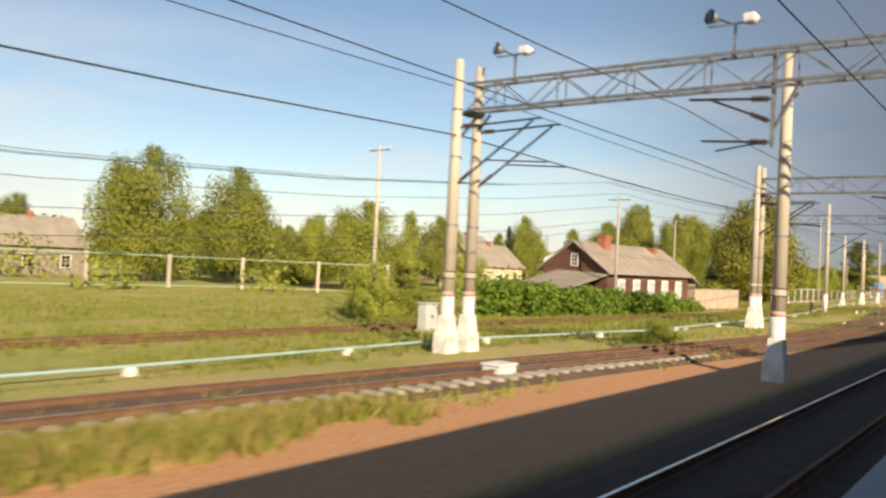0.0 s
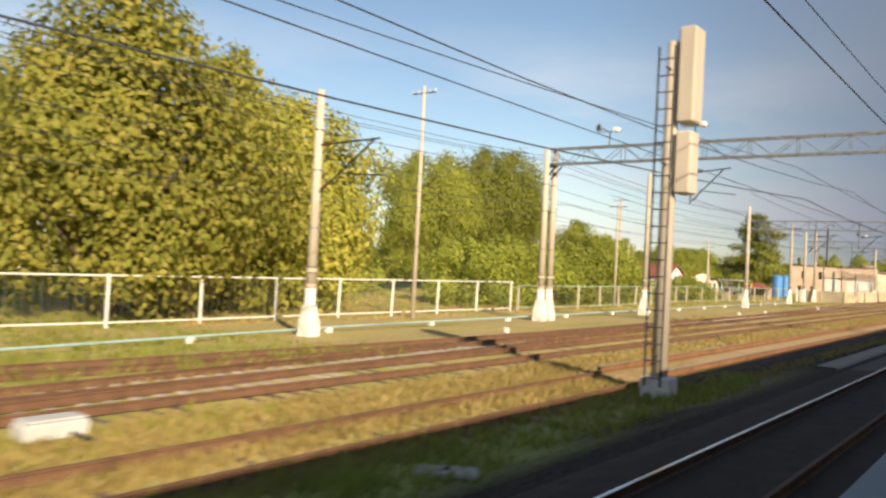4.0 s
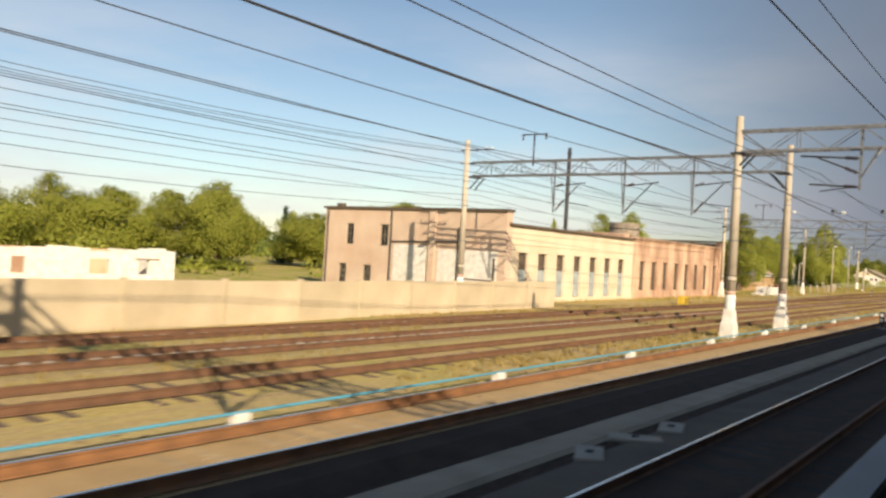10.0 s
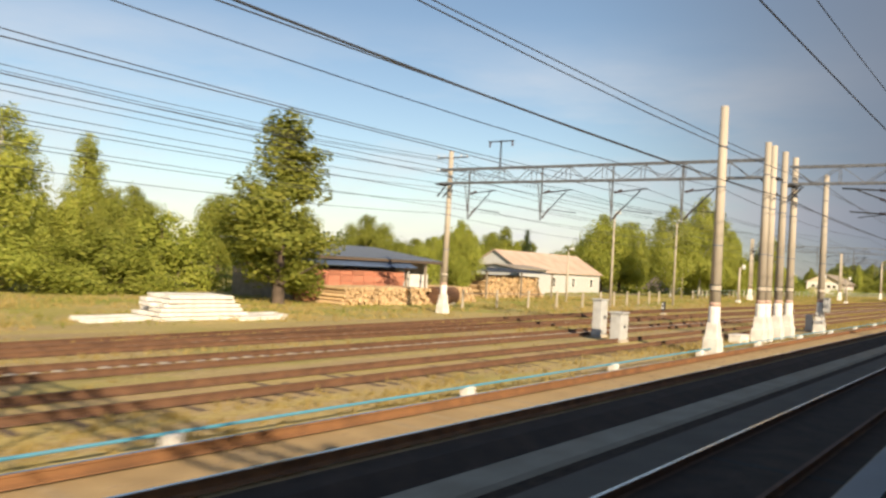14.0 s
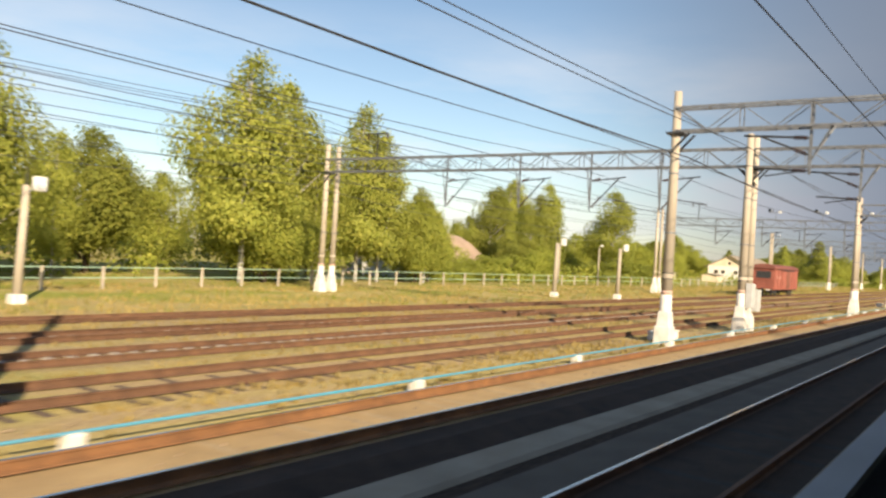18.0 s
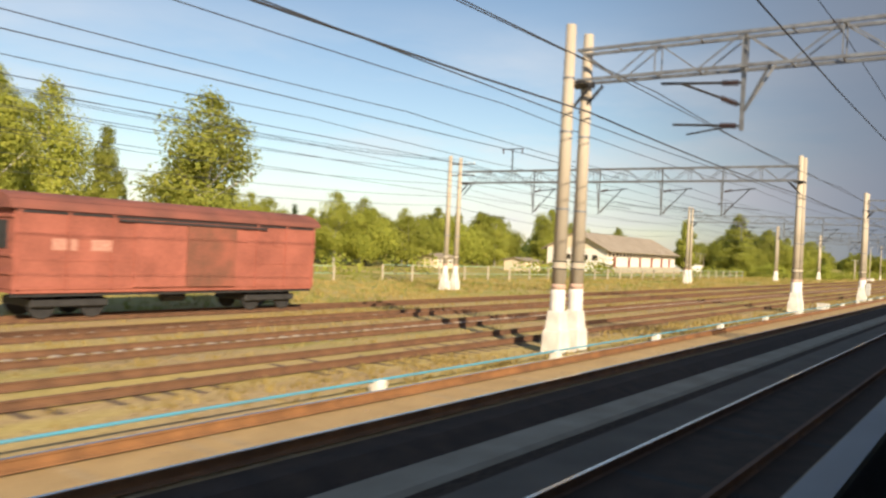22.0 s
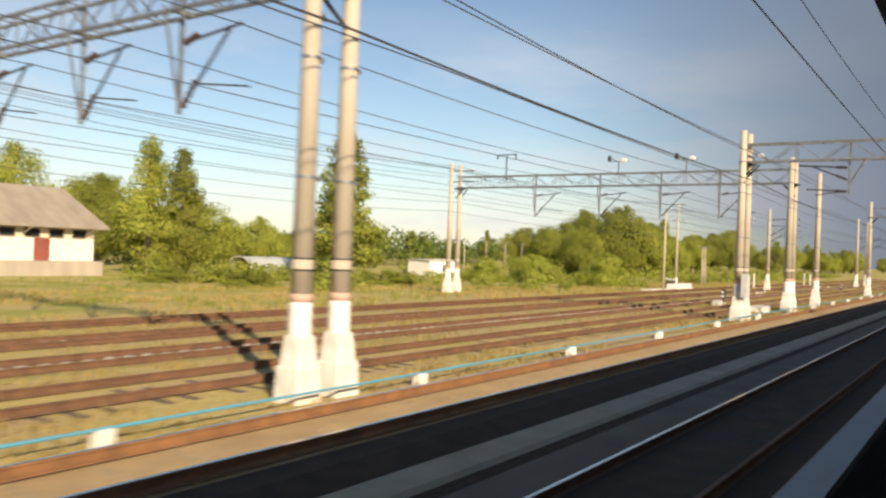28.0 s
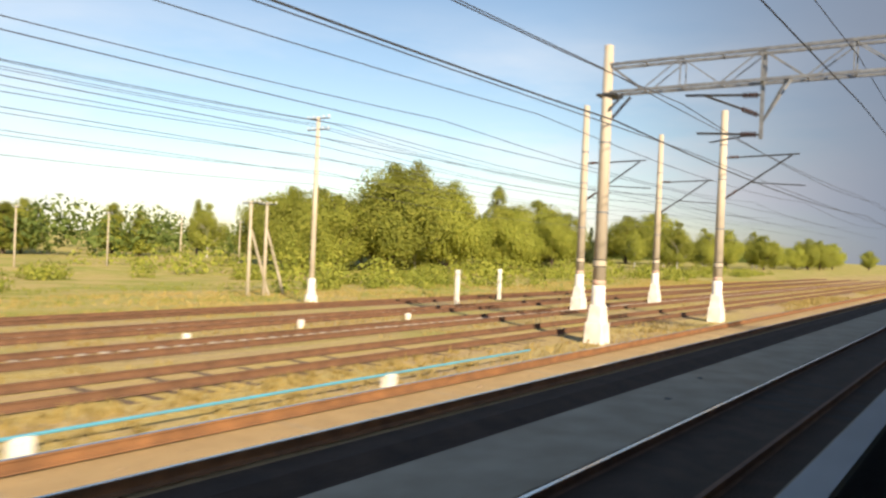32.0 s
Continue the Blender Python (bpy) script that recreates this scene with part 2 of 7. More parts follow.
M_WAGON = material("wagon_oxide_red", (0.37, 0.118, 0.085), 0.75, dark=(0.22, 0.07, 0.05), scale=0.7, bump=0.3, spread=0.4, fine=9)
M_WAGONDOOR = material("wagon_door_rust", (0.30, 0.095, 0.065), 0.8, dark=(0.13, 0.06, 0.04), scale=1.1, bump=0.3, spread=0.45, fine=12)
M_BRICKSTACK = material("orange_brick_stack", (0.56, 0.22, 0.13), 0.9, dark=(0.40, 0.17, 0.11), scale=1.6, bump=0.4, rnd=0.2)
M_RAILWORN = material("rail_dull_worn", (0.42, 0.36, 0.31), 0.45, 0.5, dark=(0.24, 0.17, 0.12), scale=2, spread=0.4)
# near-black sleepers that blend into the dark bed
M_SLEEPERD = material("sleeper_near_black", (0.05, 0.042, 0.036), 0.9, dark=(0.025, 0.021, 0.018), scale=6, bump=0.4)
# brown boards that fill the hall windows
M_BROWNBOARD = material("brown_window_boards", (0.15, 0.115, 0.085), 0.5, dark=(0.05, 0.042, 0.036), scale=1.3, spread=0.5)
M_BRICKDK = material("bare_weathered_brick", (0.40, 0.245, 0.16), 0.92, dark=(0.26, 0.15, 0.10), scale=3, bump=0.4, rnd=0.2)
M_CURTAIN = material("white_net_curtain", (0.50, 0.52, 0.52), 0.7, dark=(0.30, 0.32, 0.33), scale=4)
M_GLASS = material("dark_window_glass", (0.02, 0.022, 0.025), 0.08)
M_WHITEPAINT = material("white_paint", (0.80, 0.79, 0.76), 0.6, dark=(0.66, 0.64, 0.6), scale=4)
M_GREENPAINT = material("pale_green_paint", (0.34, 0.50, 0.36), 0.7, dark=(0.25, 0.34, 0.26), scale=3)
M_BARK = material("bark", (0.14, 0.10, 0.075), 0.95, dark=(0.06, 0.045, 0.035), scale=5, bump=0.8, streak=(1, 1, 0.3))
M_BIRCH = material("birch_bark", (0.62, 0.60, 0.55), 0.9, dark=(0.10, 0.09, 0.08), scale=4, bump=0.4, streak=(0.5, 0.5, 3), spread=0.35)
M_BOX = material("cabinet_grey_paint", (0.55, 0.56, 0.56), 0.6, dark=(0.42, 0.42, 0.41), scale=3)
M_TRAIN = material("carriage_paint", (0.16, 0.17, 0.19), 0.5, scale=1)
M_BRICKRED = material("red_brick", (0.42, 0.16, 0.10), 0.9, dark=(0.25, 0.09, 0.06), scale=4, bump=0.4)
M_YELLOW = material("yellow_paint", (0.70, 0.48, 0.05), 0.6)
M_BLACK = material("black_paint", (0.02, 0.02, 0.02), 0.6)
M_GLASSLAMP = material("lamp_glass", (0.75, 0.77, 0.78), 0.15)
L_GREEN = leaf_material("leaves_green", (0.139, 0.172, 0.029), (0.289, 0.318, 0.053), (0.469, 0.438, 0.089))
L_DARK = leaf_material("leaves_dark", (0.063, 0.101, 0.026), (0.132, 0.182, 0.044), (0.229, 0.263, 0.064))
L_YEL = leaf_material("leaves_yellowish", (0.185, 0.214, 0.035), (0.363, 0.359, 0.064), (0.606, 0.489, 0.120))
L_BIRCH = leaf_material("leaves_birch", (0.165, 0.202, 0.037), (0.310, 0.336, 0.061), (0.476, 0.446, 0.101))
L_BUSH = leaf_material("leaves_bush", (0.168, 0.218, 0.034), (0.325, 0.360, 0.061), (0.493, 0.480, 0.106))
L_SPRUCE = leaf_material("needles", (0.03, 0.052, 0.018), (0.065, 0.095, 0.03), (0.11, 0.14, 0.045))
L_GRASS = leaf_material("grass_green", (0.156, 0.190, 0.030), (0.281, 0.300, 0.055), (0.416, 0.380, 0.100))
L_DRY = leaf_material("grass_dry", (0.27, 0.205, 0.072), (0.43, 0.325, 0.115), (0.54, 0.425, 0.175))


def ground_material():
    """Trampled sandy earth among the tracks, dry grass beside them, green meadow beyond."""
    m = bpy.data.materials.new("ground_earth_and_grass")
    m.use_nodes = True
    n, l = m.node_tree.nodes, m.node_tree.links
    bsdf = n["Principled BSDF"]
    bsdf.inputs["Roughness"].default_value = 0.95
    bsdf.inputs["Specular IOR Level"].default_value = 0.2
    co = n.new("ShaderNodeTexCoord")
    sep = n.new("ShaderNodeSeparateXYZ")
    l.new(co.outputs["Object"], sep.inputs["Vector"])

    def tex(scale, detail=6, vec=None):
        t = n.new("ShaderNodeTexNoise")
        t.inputs["Scale"].default_value, t.inputs["Detail"].default_value = scale, detail
        l.new(vec or co.outputs["Object"], t.inputs["Vector"])
        return t.outputs["Fac"]

    def rng(v, a, b, lo=0.0, hi=1.0):
        r = n.new("ShaderNodeMapRange")
        r.inputs["From Min"].default_value, r.inputs["From Max"].default_value = a, b
        r.inputs["To Min"].default_value, r.inputs["To Max"].default_value = lo, hi
        l.new(v, r.inputs["Value"])
        return r.outputs["Result"]

    def mixc(f, a, b):
        x = n.new("ShaderNodeMix")
        x.data_type = "RGBA"
        l.new(f, x.inputs["Factor"])
        for k, v in (("A", a), ("B", b)):
            if isinstance(v, tuple):
                x.inputs[k].default_value = (*v, 1)
            else:
                l.new(v, x.inputs[k])
        return x.outputs["Result"]

    def calc(op, a, b):
        x = n.new("ShaderNodeMath")
        x.operation = op
        x.use_clamp = True
        for i, v in enumerate((a, b)):
            if isinstance(v, (int, float)):
                x.inputs[i].default_value = v
            else:
                l.new(v, x.inputs[i])
        return x.outputs["Value"]

    mp = n.new("ShaderNodeMapping")
    mp.inputs["Scale"].default_value = (0.12, 1.0, 1.0)
    l.new(co.outputs["Object"], mp.inputs["Vector"])
    streaks = tex(0.9, 6, mp.outputs["Vector"])
    patch = tex(0.22, 8)
    grain = tex(9.0, 5)
    earth = mixc(rng(grain, 0.3, 0.7), (0.31, 0.225, 0.12), (0.49, 0.37, 0.205))
    dry = mixc(rng(grain, 0.3, 0.7), (0.35, 0.275, 0.10), (0.53, 0.425, 0.175))
    green = mixc(rng(grain, 0.3, 0.7), (0.19, 0.22, 0.04), (0.37, 0.365, 0.085))
    yard = mixc(rng(streaks, 0.40, 0.60), earth, dry)
    yard = mixc(calc("MULTIPLY", rng(patch, 0.56, 0.70), 0.4), yard, green)
    meadow = mixc(rng(patch, 0.40, 0.62), dry, green)
    far = calc("ADD", rng(sep.outputs["Y"], 27.0, 38.0), rng(patch, 0.2, 0.8, -0.3, 0.3))
    base = mixc(far, yard, meadow)
    # the western end of the yard is overgrown, with a bare sand strip beside the line
    west = rng(sep.outputs["X"], 115.0, 85.0)
    base = mixc(calc("MULTIPLY", west, calc("MULTIPLY", rng(sep.outputs["Y"], 14.0, 16.5), 0.75)), base, green)
    sand = calc("MULTIPLY", rng(calc("ADD", 0.0, rng(sep.outputs["X"], 82.0, 52.0)), 0.1, 0.7), calc("MULTIPLY", rng(sep.outputs["Y"], 11.2, 10.0), rng(sep.outputs["Y"], 5.4, 6.2)))
    base = mixc(sand, base, mixc(rng(grain, 0.3, 0.7), (0.42, 0.215, 0.105), (0.56, 0.31, 0.165)))
    grassy = calc("MULTIPLY", rng(sep.outputs["X"], 132.0, 112.0), rng(calc("ADD", streaks, 0.0), 0.25, 0.45))
    base = mixc(calc("MULTIPLY", calc("MULTIPLY", grassy, calc("SUBTRACT", 1.0, sand)), 0.6), base, meadow)
    mid = calc("MULTIPLY", calc("MULTIPLY", rng(sep.outputs["X"], 300.0, 190.0), rng(sep.outputs["X"], 100.0, 130.0)), rng(patch, 0.3, 0.6))
    base = mixc(calc("MULTIPLY", mid, 0.35), base, meadow)
    # near strip: dark ballast colour taken darker to deepen the train's shade
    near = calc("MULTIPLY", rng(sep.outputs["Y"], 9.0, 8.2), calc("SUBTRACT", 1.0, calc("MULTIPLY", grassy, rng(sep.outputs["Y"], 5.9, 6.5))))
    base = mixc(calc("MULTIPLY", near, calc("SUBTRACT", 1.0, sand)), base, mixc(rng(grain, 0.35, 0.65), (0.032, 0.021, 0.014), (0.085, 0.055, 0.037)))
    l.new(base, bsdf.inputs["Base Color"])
    bp = n.new("ShaderNodeBump")
    bp.inputs["Strength"].default_value, bp.inputs["Distance"].default_value = 0.8, 0.05
    l.new(grain, bp.inputs["Height"])
    l.new(bp.outputs["Normal"], bsdf.inputs["Normal"])
    return m


M_GROUND = ground_material()

# ---------------------------------------------------------------- mesh helpers


def part(name, bm, mat, parent=None, label="", smooth=False):
    """Links a bmesh as one mesh object under a thing or part."""
    me = bpy.data.meshes.new(name)
    if smooth:
        for f in bm.faces:
            f.smooth = len(f.verts) == 4
    bm.to_mesh(me)
    bm.free()
    me.materials.append(mat)
    ob = new(name, me)
    if parent is not None:
        ob.parent = parent
    if label:
        tagged(ob, label)
    return ob


def raw(name, verts, faces, mat, parent=None, label=""):
    me = bpy.data.meshes.new(name)
    me.from_pydata(verts, [], faces)
    me.materials.append(mat)
    ob = new(name, me)
    if parent is not None:
        ob.parent = parent
    if label:
        tagged(ob, label)
    return ob


def thing(name, m, label, category, group="", kind=""):
    e = new(name)
    e.matrix_basis = m
    return tagged(e, label, category, group, kind)


def box(bm, x0, x1, y0, y1, z0, z1, bevel=0.0):
    r = bmesh.ops.create_cube(bm, size=1.0, matrix=Matrix.Translation(((x0 + x1) / 2, (y0 + y1) / 2, (z0 + z1) / 2)) @ Matrix.Diagonal((x1 - x0, y1 - y0, z1 - z0, 1)))
    if bevel:
        es = list({e for v in r["verts"] for e in v.link_edges})
        bmesh.ops.bevel(bm, geom=es, offset=bevel, segments=1, affect="EDGES")
    return bm


def bar(bm, a, b, w=0.06, d=None):
    """A square bar from a to b."""
    a, b = Vector(a), Vector(b)
    way = b - a
    q = way.to_track_quat("Z", "Y").to_matrix().to_4x4()
    bmesh.ops.create_cube(bm, size=1.0, matrix=Matrix.Translation((a + b) / 2) @ q @ Matrix.Diagonal((w, d or w, way.length, 1)))
    return bm


def rod(bm, a, b, r0, r1=None, seg=8):
    """A round, tapered bar from a to b."""
    a, b = Vector(a), Vector(b)
    way = b - a
    q = way.to_track_quat("Z", "Y").to_matrix().to_4x4()
    bmesh.ops.create_cone(bm, cap_ends=True, segments=seg, radius1=r0, radius2=r0 if r1 is None else r1, depth=way.length, matrix=Matrix.Translation((a + b) / 2) @ q)
    return bm


B = bmesh.new


DIP = ((29.0, 0.0), (34.0, 0.45), (60.0, 1.1), (80.0, 1.55), (160.0, 1.55), (260.0, 0.0))


def dip(y, x):
    """How far the eastern meadow lies below the yard."""
    along_ = min(1.0, max(0.0, (x - 760.0) / 20.0), max(0.0, (980.0 - x) / 40.0))
    for (ya, da), (yb, db) in zip(DIP, DIP[1:]):
        if ya < y <= yb:
            return along_ * (da + (db - da) * (y - ya) / (yb - ya))
    return 0.0


def gz(y, x=0.0):
    """Height of the ground: level among the near tracks, a little lower beyond them."""
    return -0.4 * min(1.0, max(0.0, (y - 15.0) / 14.0)) - dip(y, x)


# ---------------------------------------------------------------- ground
xs = [-2600, -1200, -500, -200] + [x for x in range(-100, 1001, 20)] + [1200, 1500, 2200, 3400]
ys = [-2500, -800, -200, -60, -20, -8, -1, 1, 5.5, 6.4, 9.2, 11, 13, 15, 18, 22, 25.5, 29, 34, 40, 48, 60, 80, 110, 160, 260, 500, 1200, 3000]
verts, faces = [], []
for iy, y in enumerate(ys):
    for ix, x in enumerate(xs):
        bumpy = 0.0 if y < 30 or y > 500 else 0.35 * noise.noise(Vector((x * 0.013, y * 0.02, 0))) * min(1, (y - 30) / 30)
        verts.append((x, y, gz(y, x) + bumpy - (0.02 if y < 15 else 0)))
for iy in range(len(ys) - 1):
    for ix in range(len(xs) - 1):
        a = iy * len(xs) + ix
        faces.append((a, a + 1, a + len(xs) + 1, a + len(xs)))
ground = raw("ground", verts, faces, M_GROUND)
tagged(ground, "sandy railway yard ground with dry grass and green meadow", "ground", kind="structure")

# ---------------------------------------------------------------- tracks


def along(poly, step):
    """Points and directions at even steps along a polyline of (x, y)."""
    out, carry = [], 0.0
    for (x0, y0), (x1, y1) in zip(poly, poly[1:]):
        ln = math.hypot(x1 - x0, y1 - y0)
        d = carry
        while d < ln:
            f = d / ln
            out.append((x0 + (x1 - x0) * f, y0 + (y1 - y0) * f, math.atan2(y1 - y0, x1 - x0)))
            d += step
        carry = d - ln
    return out


def smooth_line(poly, n=8):
    """Rounds the corners of a polyline."""
    for _ in range(3):
        out = [poly[0]]
        for (x0, y0), (x1, y1) in zip(poly, poly[1:]):
            out += [(x0 * 0.75 + x1 * 0.25, y0 * 0.75 + y1 * 0.25), (x0 * 0.25 + x1 * 0.75, y0 * 0.25 + y1 * 0.75)]
        out.append(poly[-1])
        poly = out
    return poly


def sweep(name, line, offset, profile, mat, parent=None, label="", lift=0.0, cap=True):
    """A profile of (across, up) swept along a line at an offset to its left."""
    v, f, k = [], [], len(profile)
    for i, (x, y) in enumerate(line):
        a, b = line[max(i - 1, 0)], line[min(i + 1, len(line) - 1)]
        t = math.atan2(b[1] - a[1], b[0] - a[0])
        nx, ny = -math.sin(t), math.cos(t)
        for u, z in profile:
            px, py = x + nx * (offset + u), y + ny * (offset + u)
            v.append((px, py, z + lift + gz(py if abs(offset) < 5 else y)))
    for i in range(len(line) - 1):
        for j in range(k):
            a, b = i * k + j, i * k + (j + 1) % k
            f.append((a, b, b + k, a + k))
    return raw(name, v, f, mat, parent, label)


RAIL = [(-0.075, 0.02), (0.075, 0.02), (0.07, 0.035), (0.012, 0.06), (0.012, 0.145), (0.036, 0.155), (0.036, 0.185), (-0.036, 0.185), (-0.036, 0.155), (-0.012, 0.145), (-0.012, 0.06), (-0.07, 0.035)]
HEAD = [(-0.03, 0.186), (0.03, 0.186), (0.03, 0.190), (-0.03, 0.190)]
SLEEPER_V = [(-0.12, -1.35, 0), (0.12, -1.35, 0), (0.12, 1.35, 0), (-0.12, 1.35, 0), (-0.10, -1.34, 0.05), (0.10, -1.34, 0.05), (0.10, 1.34, 0.05), (-0.10, 1.34, 0.05)]
SLEEPER_F = [(0, 1, 5, 4), (1, 2, 6, 5), (2, 3, 7, 6), (3, 0, 4, 7), (4, 5, 6, 7)]
SLEEPER_MESHES = {}


def track(poly, label, polished, sleeper_mat, lift=0.0, pieces=None, bed=None, sunk=0.0, rail_mat=None, low=0.0, wide=1.0, shoulder=None, head_mat=None):
    tr = thing("railway_track", Matrix(), label, "railway track", "tracks of the yard", "structure")
    line = smooth_line(poly)
    dense = []
    for (x0, y0), (x1, y1) in zip(line, line[1:]):
        n = max(1, int(math.hypot(x1 - x0, y1 - y0) / 15))
        dense += [(x0 + (x1 - x0) * i / n, y0 + (y1 - y0) * i / n) for i in range(n)]
    dense.append(line[-1])
    for off in (-0.76, 0.76):
        r = sweep("rail", dense, off, RAIL, rail_mat or M_RUST, tr, lift=lift)
        if polished is True or polished == off:
            sweep("rail_head", dense, off, HEAD, head_mat or M_RAILTOP, r, "bright worn rail head", lift=lift)
    if bed:
        sweep("ballast_bed", dense, 0, [(-2.1 * wide, -0.05 - lift), (2.1 * wide, -0.05 - lift), (1.5 * wide, 0.04 - low), (-1.5 * wide, 0.04 - low)], bed, tr, lift=lift)
    # near-side strip; its dark colour stands in for shade below the rail
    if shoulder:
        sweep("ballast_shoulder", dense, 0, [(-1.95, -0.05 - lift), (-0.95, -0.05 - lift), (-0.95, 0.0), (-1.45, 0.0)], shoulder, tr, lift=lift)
    v, f = [], []
    if sleeper_mat.name not in SLEEPER_MESHES:
        me = bpy.data.meshes.new("sleeper")
        me.from_pydata(SLEEPER_V, [], SLEEPER_F)
        me.materials.append(sleeper_mat)
        SLEEPER_MESHES[sleeper_mat.name] = me
    for x, y, t in along(line, 0.56):
        z = gz(y) + lift - sunk
        jit = random.uniform(-0.03, 0.03)
        if pieces and pieces[0] < x < pieces[1]:
            s = new("sleeper", SLEEPER_MESHES[sleeper_mat.name])
            s.parent = tr
            s.matrix_basis = Matrix.Translation((x + jit, y + jit, z + random.uniform(-0.01, 0.012))) @ Matrix.Rotation(t + random.uniform(-0.02, 0.02), 4, "Z")
            continue
        k = len(v)
        c, s_ = math.cos(t), math.sin(t)
        dz = random.uniform(-0.012, 0.012)
        for a, b, h in SLEEPER_V:
            v.append((x + jit + a * c - b * s_, y + jit + a * s_ + b * c, z + h + dz))
        f += [tuple(i + k for i in q) for q in SLEEPER_F]
    tagged(raw("sleepers", v, f, sleeper_mat, tr), kind="stuff")
    return tr


T1 = [(-120, 3.6), (960, 3.6)]
T2 = [(-120, 20), (-40, 16.4), (0, 13.8), (20, 12.3), (42, 10.2), (57, 10.2), (70, 11.05), (80, 11.7), (88, 12.9), (96, 13.7)]
T2W = [(43, 10.1), (53, 9.2), (66, 8.5), (90, 8.9), (120, 9.1)]
T2B = [(120, 9.1), (145, 8.9), (170, 8.7), (200, 8.5), (960, 8.5)]
TX = [(18, 12.4), (30, 10.6), (61, 6.9), (76, 5.2), (96, 3.6)]
T3 = [(96, 13.7), (105, 13.95), (125, 13.7), (960, 13.65)]
T4 = [(82, 12.0), (94, 14.0), (105, 14.9), (125, 16.0), (150, 17.6), (190, 17.75), (960, 17.75)]
T5 = [(165, 17.7), (195, 19.6), (220, 21.6), (250, 22.2), (960, 22.4)]
T6 = [(350, 22.5), (380, 25.0), (410, 27.6), (440, 27.8), (960, 27.8)]
track(T1, "main railway track in dark ballast with one bright rail", 0.76, M_SLEEPERD, bed=M_BALLASTSHADE, sunk=0.02)
track(T2, "brown railway track with old wooden sleepers in dark earth", True, M_SLEEPER, lift=0.05, bed=M_EARTHBED, sunk=0.02, head_mat=M_RAILWORN)
track(T2W, "low rusty rails half hidden in dry grass", False, M_SLEEPER, sunk=0.075)
track(T2B, "railway track with rusty sides and polished rail heads", True, M_SLEEPERS, lift=0.13, pieces=(120, 270), bed=M_BALLASTB, rail_mat=M_RUSTLIT, low=0.06, wide=0.62, sunk=0.075, shoulder=M_BALLASTSHADE)
track(TX, "turnout track crossing between two lines", True, M_SLEEPER, lift=0.01, head_mat=M_RAILWORN)
ends = thing("sleeper_ends", Matrix(), "row of pale concrete sleeper ends beside the rail", "sleepers", kind="structure")
me = bpy.data.meshes.new("sleeper_end")
bm = box(B(), -0.15, 0.15, -0.3, 0.3, -0.05, 0.17, 0.05)
bm.to_mesh(me)
bm.free()
me.materials.append(M_SLEEPERC)
for x, y, t in along([(-40, 16.4), (0, 13.8), (20, 12.3), (30, 11.35)], 0.6):
    o = new("sleeper_end", me)
    o.parent = ends
    o.matrix_basis = Matrix.Translation((x, y - 1.32, -0.02)) @ Matrix.Rotation(t + random.uniform(-0.08, 0.08), 4, "Z")
T7 = [(-60, 26.5), (20, 25.6), (60, 22.5), (95, 19.6), (125, 17.0), (150, 17.6)]
for poly in (T3, T4, T5, T6, T7):
    track(poly, "rusty siding track sunk in sandy earth", False, M_SLEEPERC if poly in (T4, T5) else M_SLEEPER, sunk=0.035 if poly in (T4, T5) else 0.064)
# pale gravel strip between the two near tracks
strip = [(x, 6.0) for x in range(130, 961, 20)]
M_GRAVEL = material("pale_gravel", (0.43, 0.36, 0.265), 0.95, dark=(0.29, 0.235, 0.165), scale=1.0, bump=0.8, fine=25)
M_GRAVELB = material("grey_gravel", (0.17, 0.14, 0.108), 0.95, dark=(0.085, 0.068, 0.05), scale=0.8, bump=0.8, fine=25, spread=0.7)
tagged(sweep("gravel_strip", strip, 0.17, [(-0.42, -0.03), (0.42, -0.03), (0.3, 0.03), (-0.3, 0.03)], M_GRAVEL), "pale gravel strip between two tracks", "gravel", kind="structure")
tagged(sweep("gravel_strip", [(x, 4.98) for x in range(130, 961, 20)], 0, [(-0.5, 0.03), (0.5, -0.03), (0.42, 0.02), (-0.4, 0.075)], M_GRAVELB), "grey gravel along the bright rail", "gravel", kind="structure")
tagged(sweep("gravel_strip", [(x, 5.5) for x in range(772, 961, 20)], 0, [(-1.0, -0.03), (1.05, -0.03), (0.9, 0.085), (-0.9, 0.085)], M_GRAVEL), "wide pale gravel crossing between two tracks", "gravel", kind="structure")
tagged(sweep("gravel_strip", [(x, 2.02) for x in range(130, 961, 20)], 0, [(-0.3, -0.03), (0.3, -0.03), (0.22, 0.06), (-0.22, 0.06)], M_GRAVEL), "pale gravel shoulder beside the train", "gravel", kind="structure")

# ---------------------------------------------------------------- masts and gantries
MAST = {}


